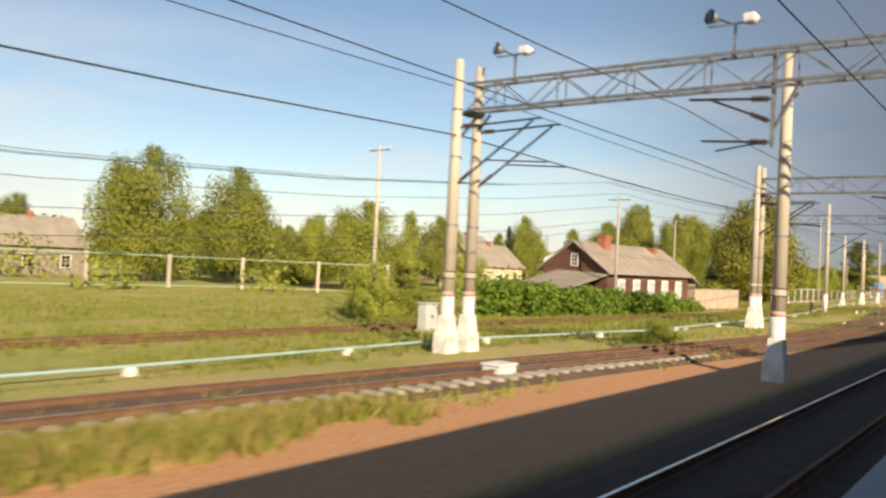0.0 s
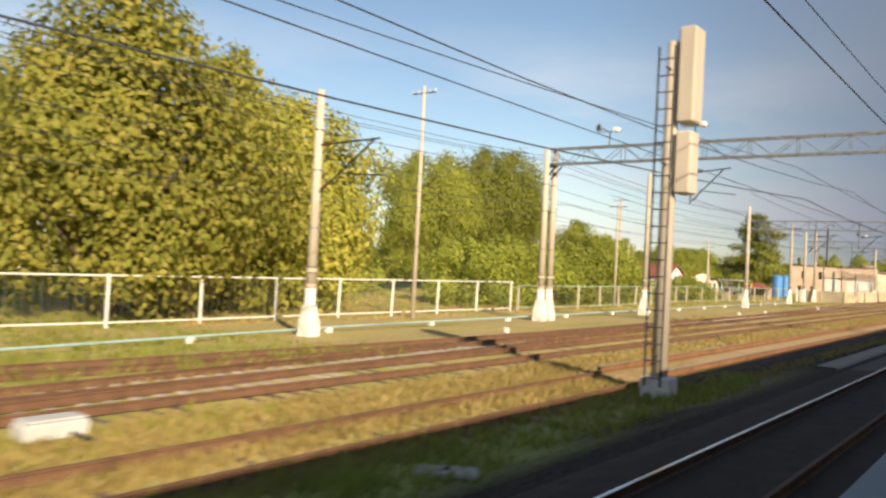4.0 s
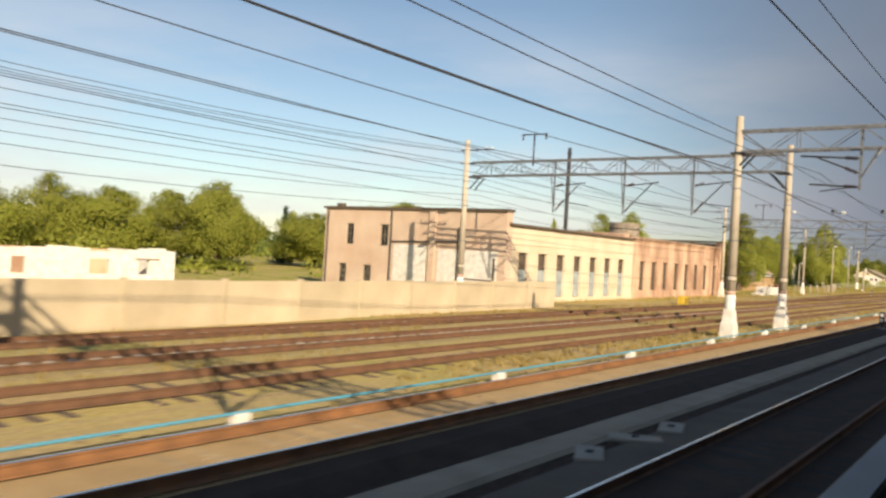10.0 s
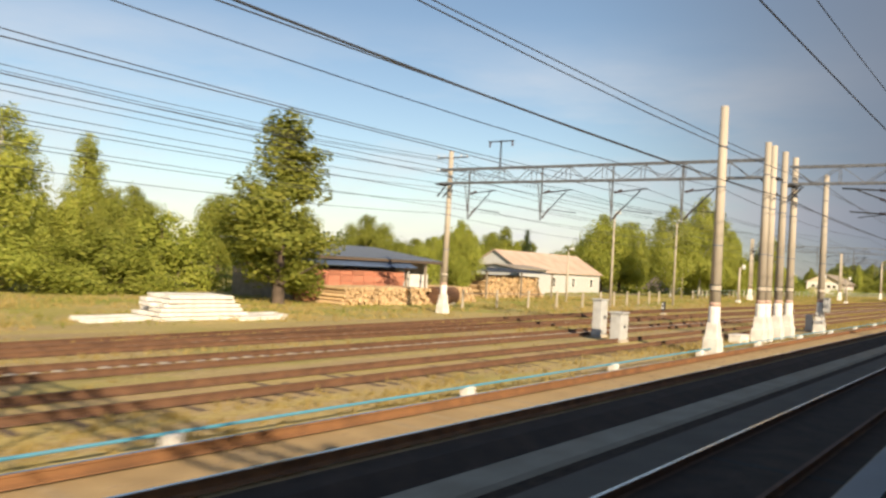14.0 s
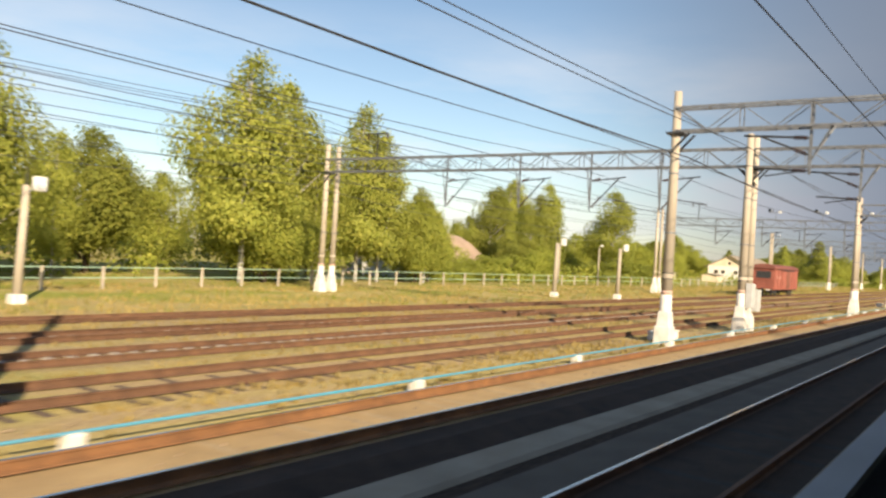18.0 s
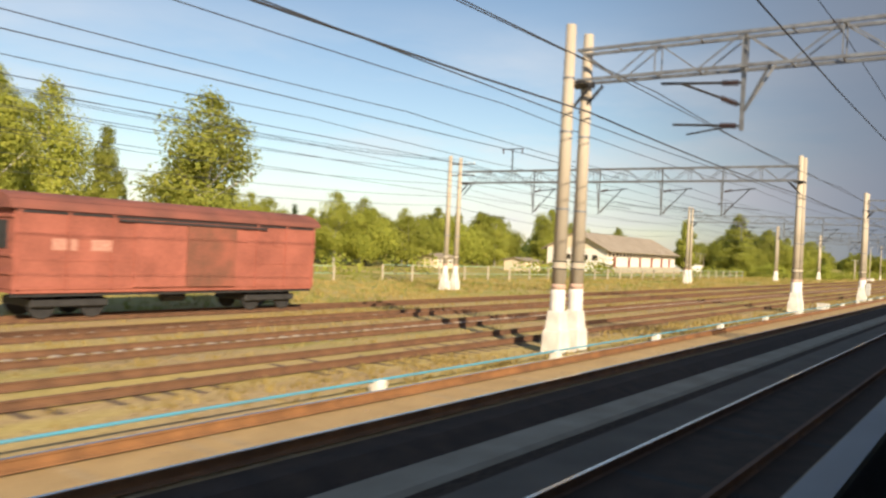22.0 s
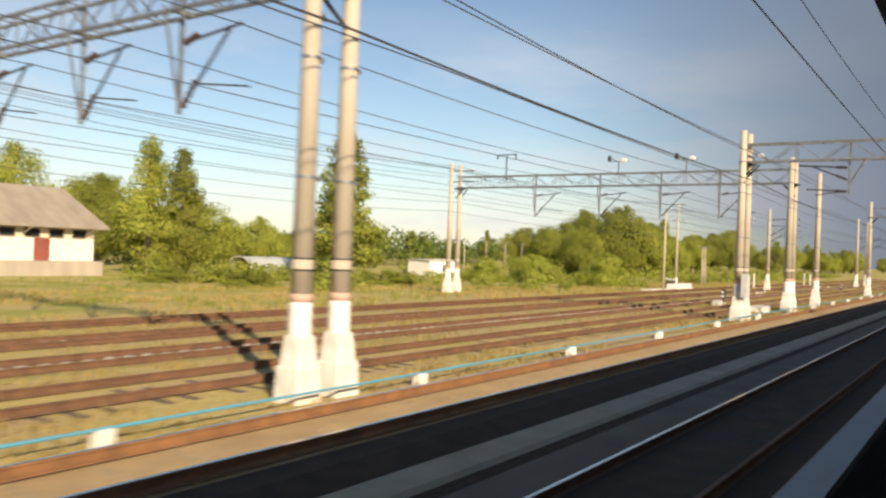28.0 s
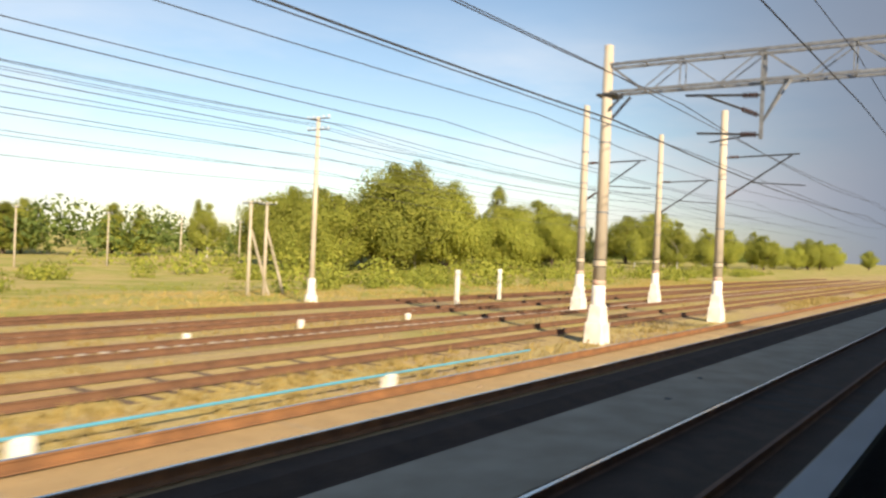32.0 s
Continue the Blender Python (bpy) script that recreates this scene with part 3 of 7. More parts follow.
def mast(x, y, h=9.8, white=1.9, foot=True, lean=0.0, bands=(4.3, 6.6, 8.2), r0=0.23, r1=0.15, label="", turn=0.0, mat=None):
    """A tapered concrete mast with whitewashed base on a stepped concrete foot."""
    key = (h, white, foot, bands, r0, r1)
    m = Matrix.Translation((x, y, gz(y, x))) @ Matrix.Rotation(radians(lean), 4, "Y") @ Matrix.Rotation(turn, 4, "Z")
    if key in MAST:
        return copy_thing(MAST[key], m)
    ob = thing("catenary_mast", m, label or "tapered concrete catenary mast with whitewashed base and foot", "mast", "masts along the yard")
    rr = lambda z: r0 + (r1 - r0) * z / h
    if foot:
        bm = B()
        bmesh.ops.create_cone(bm, cap_ends=True, segments=4, radius1=0.47, radius2=0.43, depth=0.75, matrix=Matrix.Translation((0, 0, 0.3)) @ Matrix.Rotation(radians(45), 4, "Z"))
        bmesh.ops.create_cone(bm, cap_ends=True, segments=4, radius1=0.38, radius2=0.30, depth=0.6, matrix=Matrix.Translation((0, 0, 0.96)) @ Matrix.Rotation(radians(45), 4, "Z"))
        bmesh.ops.bevel(bm, geom=bm.edges[:], offset=0.025, segments=1, affect="EDGES")
        part("foot", bm, M_WHITE, ob, "whitewashed stepped concrete foot")
    bm = B()
    rod(bm, (0, 0, 0.3), (0, 0, white), rr(0.3) + 0.006, rr(white) + 0.006, 16)
    part("painted_base", bm, M_WHITE, ob, "whitewashed lower shaft", True)
    part("painted_band", rod(B(), (0, 0, white), (0, 0, white + 0.16), rr(white) + 0.004, rr(white) + 0.004, 16), M_PINKBAND, ob, "faded red paint band", True)
    if foot:
        pl = part("number_band", rod(B(), (0, 0, white + 0.62), (0, 0, white + 0.84), rr(white + 0.7) + 0.006, rr(white + 0.7) + 0.006, 16), M_CONC, ob, "pale number band edged in black")
        for z in (white + 0.60, white + 0.82):
            part("stripe", rod(B(), (0, 0, z), (0, 0, z + 0.035), rr(white + 0.7) + 0.010, rr(white + 0.7) + 0.010, 16), M_BLACK, pl)
    bm = B()
    rod(bm, (0, 0, white), (0, 0, h), rr(white), rr(h), 16)
    part("shaft", bm, mat or M_CONC, ob, "", True)
    for z in bands:
        bm = B()
        rod(bm, (0, 0, z - 0.03), (0, 0, z + 0.03), rr(z) + 0.012, rr(z) + 0.012, 14)
        box(bm, rr(z), rr(z) + 0.12, -0.06, 0.06, z - 0.05, z + 0.05)
        part("clamp", bm, M_STEEL, ob, "dark steel clamp")
    MAST[key] = ob
    return ob


def lattice(bm_c, y0, y1, z0, z1, w, n):
    """Chords and bracing of a box beam running across the tracks."""
    chords = []
    for dx in (-w / 2, w / 2):
        for z in (z0, z1):
            chords.append(((dx, y0, z), (dx, y1, z)))
    braces = []
    st = (y1 - y0) / n
    for dx in (-w / 2, w / 2):
        for i in range(n):
            a, b = y0 + st * i, y0 + st * (i + 1)
            braces.append(((dx, a, z0 if i % 2 else z1), (dx, b, z1 if i % 2 else z0)))
            if i % 2 == 0:
                braces.append(((dx, a, z0), (dx, a, z1)))
    for i in range(n + 1):
        yy = y0 + st * i
        for z in (z0, z1):
            braces.append(((-w / 2, yy, z), (w / 2, yy, z)))
    return chords, braces


def gantry(x, y0, y1, z0=8.25, z1=9.15, z0b=None, label="", lamps=()):
    """A steel lattice beam from mast to mast, y0 to y1; z0b: height of its foot at y1."""
    g = thing("gantry_beam", Matrix.Translation((x, 0, 0)), label or "grey steel lattice gantry beam over the tracks", "gantry", "gantries over the yard")
    ch, br = lattice(None, y0, y1, z0, z1, 0.55, max(6, int((y1 - y0) / 1.15)))
    tilt = ((z0b if z0b is not None else z0) - z0) / (y1 - y0)
    sh = lambda p: (p[0], p[1], p[2] + tilt * (p[1] - y0))
    for a, b in ch:
        part("chord", bar(B(), sh(a), sh(b), 0.085), M_STEEL, g)
    bm = B()
    for a, b in br:
        bar(bm, sh(a), sh(b), 0.035)
    tagged(part("bracing", bm, M_STEEL, g), "thin steel lattice bracing")
    for yy in (y0, y1):
        s = 1 if yy == y0 else -1
        bm = B()
        zb = z0 + tilt * (yy - y0)
        box(bm, -0.4, 0.4, yy - 0.3, yy + 0.3, zb - 0.13, zb - 0.045)
        bar(bm, (0.3, yy - s * 0.15, zb - 0.9), (0.3, yy + s * 0.6, zb - 0.1), 0.07)
        bar(bm, (-0.3, yy - s * 0.15, zb - 0.9), (-0.3, yy + s * 0.6, zb - 0.1), 0.07)
        part("end_bracket", bm, M_DARKSTEEL, g)
    return g


BRACKET = []


def bracket(x, y, top=8.3, drop=2.4):
    """A hanging strut with insulated cantilever tubes that holds the contact wire."""
    if BRACKET:
        return copy_thing(BRACKET[0], Matrix.Translation((x, y, top)))
    b = thing("catenary_bracket", Matrix.Translation((x, y, top)), "hanging steel strut with cantilever tubes and brown insulators", "bracket", "brackets under the gantries")
    part("strut", bar(B(), (0, 0, 0.9), (0, 0, -drop), 0.08), M_STEEL, b)
    part("fixing_plate", bar(B(), (-0.31, 0, -0.04), (0.31, 0, -0.04), 0.1), M_STEEL, b)
    part("brace", bar(B(), (-0.5, 0.0, 0), (0, 0, -drop + 0.1), 0.05), M_STEEL, b)
    part("upper_tube", rod(B(), (0, -0.1, -0.75), (0, -2.1, -0.55), 0.035), M_DARKSTEEL, b)
    part("lower_tube", rod(B(), (0, -0.1, -2.25), (0, -1.7, -0.62), 0.035), M_DARKSTEEL, b)
    part("steady_arm", rod(B(), (0, -0.7, -1.75), (0, -2.4, -1.95), 0.022), M_DARKSTEEL, b)
    for z, dz in ((-0.75, 0.03), (-2.2, 0.12)):
        bm = B()
        for i in range(5):
            rod(bm, (0, -0.18 - i * 0.09, z + dz * i), (0, -0.21 - i * 0.09, z + dz * i), 0.085, 0.06, 10)
        part("insulator", bm, M_INSUL, b, "brown ribbed insulator")
    BRACKET.append(b)
    return b


BRACKET_MAIN = []


def main_bracket(x, y):
    """A stout strut under a beam over the main line with two sets of insulated arms."""
    if BRACKET_MAIN:
        return copy_thing(BRACKET_MAIN[0], Matrix.Translation((x, y, 8.3)))
    b = thing("catenary_bracket", Matrix.Translation((x, y, 8.3)), "stout hanging strut with two sets of insulated arms", "bracket", "brackets under the gantries")
    part("strut", bar(B(), (0, 0, 0.9), (0, 0, -1.75), 0.10), M_STEEL, b)
    part("fixing_plate", bar(B(), (-0.31, 0, -0.04), (0.31, 0, -0.04), 0.1), M_STEEL, b)
    part("brace", bar(B(), (0.2, -0.75, 0.0), (0, 0, -1.3), 0.06), M_STEEL, b)
    part("brace", bar(B(), (-0.2, -0.75, 0.0), (0, 0, -1.3), 0.06), M_STEEL, b)
    part("upper_tube", rod(B(), (0, 0.05, -0.45), (0, 2.3, -0.3), 0.04), M_DARKSTEEL, b)
    part("diagonal_tube", rod(B(), (0, 0.05, -1.05), (0, 1.7, -0.35), 0.035), M_DARKSTEEL, b)
    part("lower_tube", rod(B(), (0, 0.05, -1.62), (0, 1.9, -1.5), 0.035), M_DARKSTEEL, b)
    part("steady_arm", rod(B(), (0, 0.3, -1.62), (0, 1.5, -1.8), 0.025), M_DARKSTEEL, b)
    for z, dz in ((-0.45, 0.006), (-1.05, 0.04), (-1.62, 0.006)):
        bm = B()
        for i in range(5):
            rod(bm, (0, 0.16 + i * 0.09, z + dz * (i + 1)), (0, 0.20 + i * 0.09, z + dz * (i + 1)), 0.10, 0.07, 10)
        part("insulator", bm, M_INSUL, b, "brown ribbed insulator")
    BRACKET_MAIN.append(b)
    return b


LAMP = []


def floodlight(x, y, z):
    """Twin floodlight on a small frame above a gantry."""
    if LAMP:
        return copy_thing(LAMP[0], Matrix.Translation((x, y, z)))
    f = thing("floodlight", Matrix.Translation((x, y, z)), "white floodlight on a bracket above the gantry", "lamp", "floodlights on the gantries")
    part("post", bar(B(), (0, 0, -0.75), (0, 0, 0.1), 0.06), M_STEEL, f)
    part("foot_plate", bar(B(), (-0.3, 0, -0.76), (0.3, 0, -0.76), 0.08), M_STEEL, f)
    part("crossbar", bar(B(), (0, -0.75, 0.1), (0, 0.75, 0.1), 0.05), M_STEEL, f)
    bm = rod(B(), (0.02, 0.52, 0.30), (-0.16, 0.66, 0.34), 0.10, 0.21, 14)
    h = part("housing", bm, M_STEEL, f, "grey round lamp housing", True)
    part("rim", rod(B(), (-0.16, 0.66, 0.34), (-0.19, 0.68, 0.345), 0.22, 0.22, 14), M_DARKSTEEL, h)
    part("lens", rod(B(), (-0.19, 0.68, 0.345), (-0.2, 0.69, 0.346), 0.19, 0.19, 14), M_GLASS, h, "dark glass lens")
    bm = box(B(), -0.26, 0.12, -0.62, -0.26, 0.02, 0.3, 0.06)
    h = part("housing", bm, M_WHITEPAINT, f, "white box lamp housing")
    part("lens", box(B(), -0.3, -0.262, -0.58, -0.3, 0.05, 0.26), M_GLASSLAMP, h, "glass lens")
    part("yoke", bar(B(), (0, 0.1, 0.1), (0, 0.5, 0.3), 0.05), M_DARKSTEEL, f)
    LAMP.append(f)
    return f


NEAR = 10.95
# near row: position along the line, offset
for x, y in ((21.2, 16.1), (22.4, 16.1), (49.8, 14.5), (50.9, 14.5)):
    mast(x, y, 9.9)
mast(24.9, 6.5, 9.8)
mast(80.8, 16.95, 10.4, foot=False)
for x in (89.1, 90.1):
    mast(x, 23.5, 10.3, 1.2)
mast(121.7, 23.3, 9.8)
for x in (141.2, 142.2):
    mast(x, 24.3, 10.4)
mast(156.7, 24.4, 10.7)
mast(188.3, 26.4, 11.0)
for x in (189.6, 194.6, 195.4, 251.4, 252.4, 285.6, 294.4, 347.3, 348.9, 390.2, 391.3, 393.4, 395.6, 403.3, 444.2, 454.0, 480.0, 490.4, 491.5, 523.7, 524.8, 547.3, 548.4, 571.2, 572.4, 603.0, 604.1, 630.2, 631.4, 660.7, 685.4, 711.0, 712.1, 742.3, 743.5, 753.9, 755.1, 763.5, 792.3, 824.4, 837.5):
    mast(x, NEAR, 9.8)
mast(381.3, 10.25, 9.8)
mast(234.4, 10.4, 9.8)
mast(238.35, 10.5, 9.8)
# far row
for x, y in ((216.4, 28.9), (231.6, 30.6), (235.6, 30.0), (292.2, 30.5), (347.1, 31.0), (392.4, 32.0), (490.9, 40.4), (492.0, 40.4), (545.2, 36.4), (546.7, 36.4), (600.9, 36.3), (602.3, 36.3), (658.6, 36.5), (660.0, 36.5), (710.7, 36.8), (711.9, 36.8), (753.6, 37.0), (754.9, 37.0), (837.6, 18.0), (848.4, 18.0)):
    mast(x, y, 10.9 if x < 400 else 10.6)
mast(797.4, 22.0, 9.6)
TRACKS_Y = (8.5, 13.65, 17.75, 22.4, 27.8)
gantries = ((188.9, 10.95, 26.4), (233.4, 10.4, 30.5), (293.2, 10.95, 30.5), (347.2, 10.95, 31.0), (391.6, 10.95, 32.0), (491.0, 10.95, 40.4), (547.2, 10.95, 36.4), (602.9, 10.95, 36.3), (660.2, 10.95, 36.5), (711.5, 10.95, 36.8), (754.8, 10.95, 37.0))
for x, y0, y1 in gantries:
    gantry(x, y0, y1)
    for ty in TRACKS_Y[1:]:
        if ty < y1 - 3:
            bracket(x, ty + 2.0)
# beams over the main line, towards the far side of the train
for x, y1 in ((22.0, 16.1), (50.4, 14.5), (195.0, 10.95), (238.4, 10.5), (252.0, 10.95), (285.8, 10.95), (347.6, 10.95), (394.6, 10.95), (480.1, 10.95), (491.3, 10.95), (524.3, 10.95), (572.0, 10.95), (630.8, 10.95), (685.6, 10.95), (743.0, 10.95), (792.5, 10.95), (824.6, 10.95)):
    gantry(x, -8.5, y1)
    mast(x, -8.5, 9.8)
    main_bracket(x, 6.1)
    bracket(x, 0.7)
gantry(141.7, -8.5, 24.3, 9.2, 10.1)
mast(141.7, -8.5, 10.4)
for yy in (20.5, 15.5):
    floodlight(141.7, yy, 10.88)
bracket(141.7, 15.6, 9.2, 3.2)
gantry(90.1, -8.5, 23.6, 9.15, 10.0)
mast(90.1, -8.5, 10.4)
bracket(90.1, 5.6, 9.15, 3.2)
bracket(90.1, 0.7, 9.15, 3.2)
for yy in (14.4, 7.2):
    floodlight(22.0, yy, 9.93)
for gx_, ys_ in ((233.4, (13.5, 18.0, 23.0)), (347.2, (13.5, 18.4, 23.6)), (547.2, (13.5, 18.0, 23.0)), (754.8, (13.5, 18.0, 23.0))):
    for yy in ys_:
        floodlight(gx_, yy, 9.93)



def line_bracket(x, y, z):
    """T-shaped post on a gantry that carries line wires."""
    t = thing("line_bracket", Matrix.Translation((x, y, z)), "T-shaped steel post with insulators on a gantry", "bracket", "line brackets")
    part("post", bar(B(), (0.275, 0, -0.3), (0.275, 0, 1.75), 0.07), M_DARKSTEEL, t)
    part("crossarm", bar(B(), (0.275, -0.95, 1.7), (0.275, 0.95, 1.7), 0.07), M_DARKSTEEL, t)
    for yy in (-0.85, 0.85):
        part("insulator", rod(B(), (0.275, yy, 1.68), (0.275, yy, 1.35), 0.05, 0.05, 8), M_INSUL, t)


for x, y0, y1 in gantries[2:]:
    if x > 290:
        line_bracket(x, y1 - 4.3, 9.2)
for x, y, h in ((293.6, 30.8, 10.5), (347.1, 31.0, 10.5), (392.4, 32.0, 10.5), (546.7, 36.4, 10.1), (602.3, 36.3, 10.1), (660.0, 36.5, 10.1), (711.9, 36.8, 10.1), (754.9, 37.0, 10.1), (235.6, 30.0, 10.5), (216.4, 28.9, 10.5)):
    ca = thing("mast_crossarm", Matrix.Translation((x, y, h - 0.4)), "steel crossarm with insulators on a mast head", "crossarm", "crossarms on the masts")
    for dz in (0.0, -0.9):
        part("arm", bar(B(), (0.16, -1.3, dz), (0.16, 1.3, dz), 0.08), M_DARKSTEEL, ca)
        for yy in (-1.2, -0.7, 0.7, 1.2):
            part("insulator", rod(B(), (0.16, yy, dz), (0.16, yy, dz + 0.22), 0.05, 0.035, 8), M_GLASSLAMP, ca)


def cantilever(x, y, z):
    """Insulated tubes held out from a mast towards the tracks on the right."""
    c = thing("mast_cantilever", Matrix.Translation((x, y, z)), "cantilever of steel tubes with insulators on a mast", "cantilever", "cantilevers on the masts")
    part("upper_tube", rod(B(), (0, -0.15, 0), (0, -3.3, 0.1), 0.035), M_DARKSTEEL, c)
    part("lower_tube", rod(B(), (0, -0.15, -1.9), (0, -3.0, 0.05), 0.04), M_DARKSTEEL, c)
    part("steady_arm", rod(B(), (0, -1.3, -1.15), (0, -3.6, -1.3), 0.025), M_DARKSTEEL, c)
    for z2, s in ((0.0, 0.0), (-1.9, 0.68)):
        bm = B()
        for i in range(5):
            rod(bm, (0, -0.3 - i * 0.09, z2 + 0.03 + s * (0.15 + i * 0.09)), (0, -0.33 - i * 0.09, z2 + 0.03 + s * (0.15 + i * 0.09)), 0.085, 0.06, 10)
        part("insulator", bm, M_INSUL, c, "brown ribbed insulator")


for x, y in ((21.2, 16.1), (22.4, 16.1), (49.8, 14.5), (50.9, 14.5), (80.8, 16.95), (121.7, 23.3), (797.4, 22.0), (837.6, 18.0), (848.4, 18.0), (837.5, NEAR)):
    cantilever(x, y, 7.6 + gz(y))
cantilever(797.4, 22.0, 8.3 + gz(22))


def pegs(x, y):
    """Climbing irons up a mast."""
    p = thing("climbing_irons", Matrix.Translation((x, y, gz(y, x))), "row of climbing irons clamped to a mast", "ladder", "climbing irons")
    part("rail", bar(B(), (0.30, 0, 2.6), (0.22, 0, 9.2), 0.03), M_STEEL, p)
    for i in range(17):
        z = 2.7 + i * 0.38
        part("rung", bar(B(), (0.02, 0.0, z), (0.48, 0.0, z), 0.03), M_STEEL, p)


for x in (348.9, 548.4, 685.4, 755.1, 792.3):
    pegs(x, NEAR)

# ---------------------------------------------------------------- wires


def wire(pts, sag, r=0.02, name="overhead_wire", label="dark overhead wire"):
    """A hanging wire through supports, one sagging span between each two."""
    line = []
    for a, b in zip(pts, pts[1:]):
        a, b = Vector(a), Vector(b)
        n = 8
        for i in range(n):
            u = i / n
            p = a.lerp(b, u)
            p.z -= sag * 4 * u * (1 - u) * ((b - a).length / 50.0) ** 2
            line.append(p)
    line.append(Vector(pts[-1]))
    v, f = [], []
    for p in line:
        v += [(p.x, p.y - r, p.z - r * 0.6), (p.x, p.y + r, p.z - r * 0.6), (p.x, p.y, p.z + r)]
    for i in range(len(line) - 1):
        for j in range(3):
            a, b = i * 3 + j, i * 3 + (j + 1) % 3
            f.append((a, b, b + 3, a + 3))
    ob = raw(name, v, f, M_WIRE)
    return tagged(ob, label, "wire", "overhead wires")


SUP = [-60, -10, 22, 50.4, 81, 145.8, 189, 238, 290, 347.2, 391.6, 436, 480.6, 523.5, 547.2, 572, 602.9, 630.8, 660.2, 685.6, 711.5, 743, 754.8, 792.5, 824.6, 870, 920]
for ty in (3.6, 8.5, 13.65, 17.75, 22.4, 27.8):
    xs_ = [x for x in SUP if ty < 10 or x > 140]
    if ty > 5:
        wire([(x, ty + (0.25 if i % 2 else -0.25), 6.25) for i, x in enumerate(xs_)], 0.05, 0.013, "contact_wire", "taut copper contact wire above a track")
        wire([(x, ty, 7.75) for x in xs_], 0.6, 0.015, "messenger_wire", "sagging messenger wire above a track")
    else:
        wire([(x, ty + (0.12 if i % 2 else -0.12), 7.42) for i, x in enumerate(xs_)], 0.12, 0.017, "contact_wire", "thick contact wire above the main track")
        wire([(x, ty, 8.75) for x in xs_], 0.5, 0.012, "messenger_wire", "messenger wire above the main track")
near_x = [-60, 21.5, 50.4, 80.8, 145, 189.6, 238, 285.6, 347, 393, 436, 480.5, 523, 572, 603.5, 630.8, 685, 711.5, 743, 792, 824.4, 880, 930]
wire([(x, 16.0 if x < 100 else 10.6, 7.3) for x in near_x], 0.4, 0.028, "feeder_wire", "thick dark feeder wire on the near masts")
wire([(x, 16.3 if x < 100 else 11.0, 9.0) for x in near_x], 0.25, 0.018, "feeder_wire", "dark feeder wire on the near masts")
far_x = [(-60, 30), (56.8, 27), (90, 24), (146, 25.6), (188.3, 26.4), (235.6, 30), (293.6, 30.8), (347, 31), (392.4, 32), (436, 32), (481, 31.8), (546, 36.4), (601.6, 36.3), (659.3, 36.5), (711.3, 36.8), (754.2, 37), (798, 33), (834, 33.5), (890, 33), (940, 33)]
for dy, z in ((-0.6, 10.3), (0.5, 10.3), (1.1, 10.3), (-0.3, 9.4), (0.4, 8.4), (-0.4, 7.4), (0.6, 6.7)):
    wire([(x, y + dy, z + gz(y)) for x, y in far_x], 0.75, 0.016, "line_wire", "thin line wire on the far masts")

# ---------------------------------------------------------------- the train around the view, stretched along the whole run to cast its shadow
train = thing("passenger_train", Matrix(), "long dark passenger train with an open window band", "train")
for i in range(38):
    x0 = -60 + i * 26.5
    x1 = x0 + 26.44
    car = new("carriage")
    car.parent = train
    bm = B()
    prof = [(-2.95, 4.58), (-2.6, 4.76), (-2.0, 4.88), (-0.7, 4.88), (-0.05, 4.76), (0.42, 4.58), (0.36, 4.54), (-0.1, 4.70), (-0.7, 4.82), (-2.0, 4.82), (-2.55, 4.70), (-2.88, 4.54)]
    vs = [[bm.verts.new((x, y, z)) for y, z in prof] for x in (x0, x1)]
    k = len(prof)
    for j in range(k):
        bm.faces.new((vs[0][j], vs[0][(j + 1) % k], vs[1][(j + 1) % k], vs[1][j]))
    part("roof", bm, M_TRAIN, car)
    part("far_wall", box(B(), x0, x1, -2.95, -2.88, 1.1, 4.58), M_TRAIN, car)
    part("near_wall", box(B(), x0, x1, 0.36, 0.42, 1.1, 2.44), M_TRAIN, car)
    part("top_rail", box(B(), x0, x1, 0.36, 0.42, 4.02, 4.58), M_TRAIN, car)
    part("floor", box(B(), x0, x1, -2.88, 0.36, 1.1, 1.2), M_TRAIN, car)
    part("window_sill", box(B(), x0, x1, 0.31, 0.40, 2.445, 2.47), M_BOX, car, "pale grey window sill")
    part("underframe", box(B(), x0 + 1, x1 - 1, -2.3, -0.3, 0.75, 1.1), M_DARKSTEEL, car)
    for bx in (x0 + 4.2, x1 - 4.2):
        bm = B()
        for wx in (bx - 1.2, bx + 1.2):
            for wy in (-2.08, -0.52):
                rod(bm, (wx, wy - 0.06, 0.66), (wx, wy + 0.06, 0.66), 0.475, 0.475, 18)
        box(bm, bx - 1.8, bx + 1.8, -2.3, -0.3, 0.5, 0.75)
        part("bogie", bm, M_DARKSTEEL, car)
track([(-120, -1.3), (960, -1.3)], "main railway track under the train", True, M_SLEEPERC, bed=M_BALLASTSHADE)

# ---------------------------------------------------------------- trees


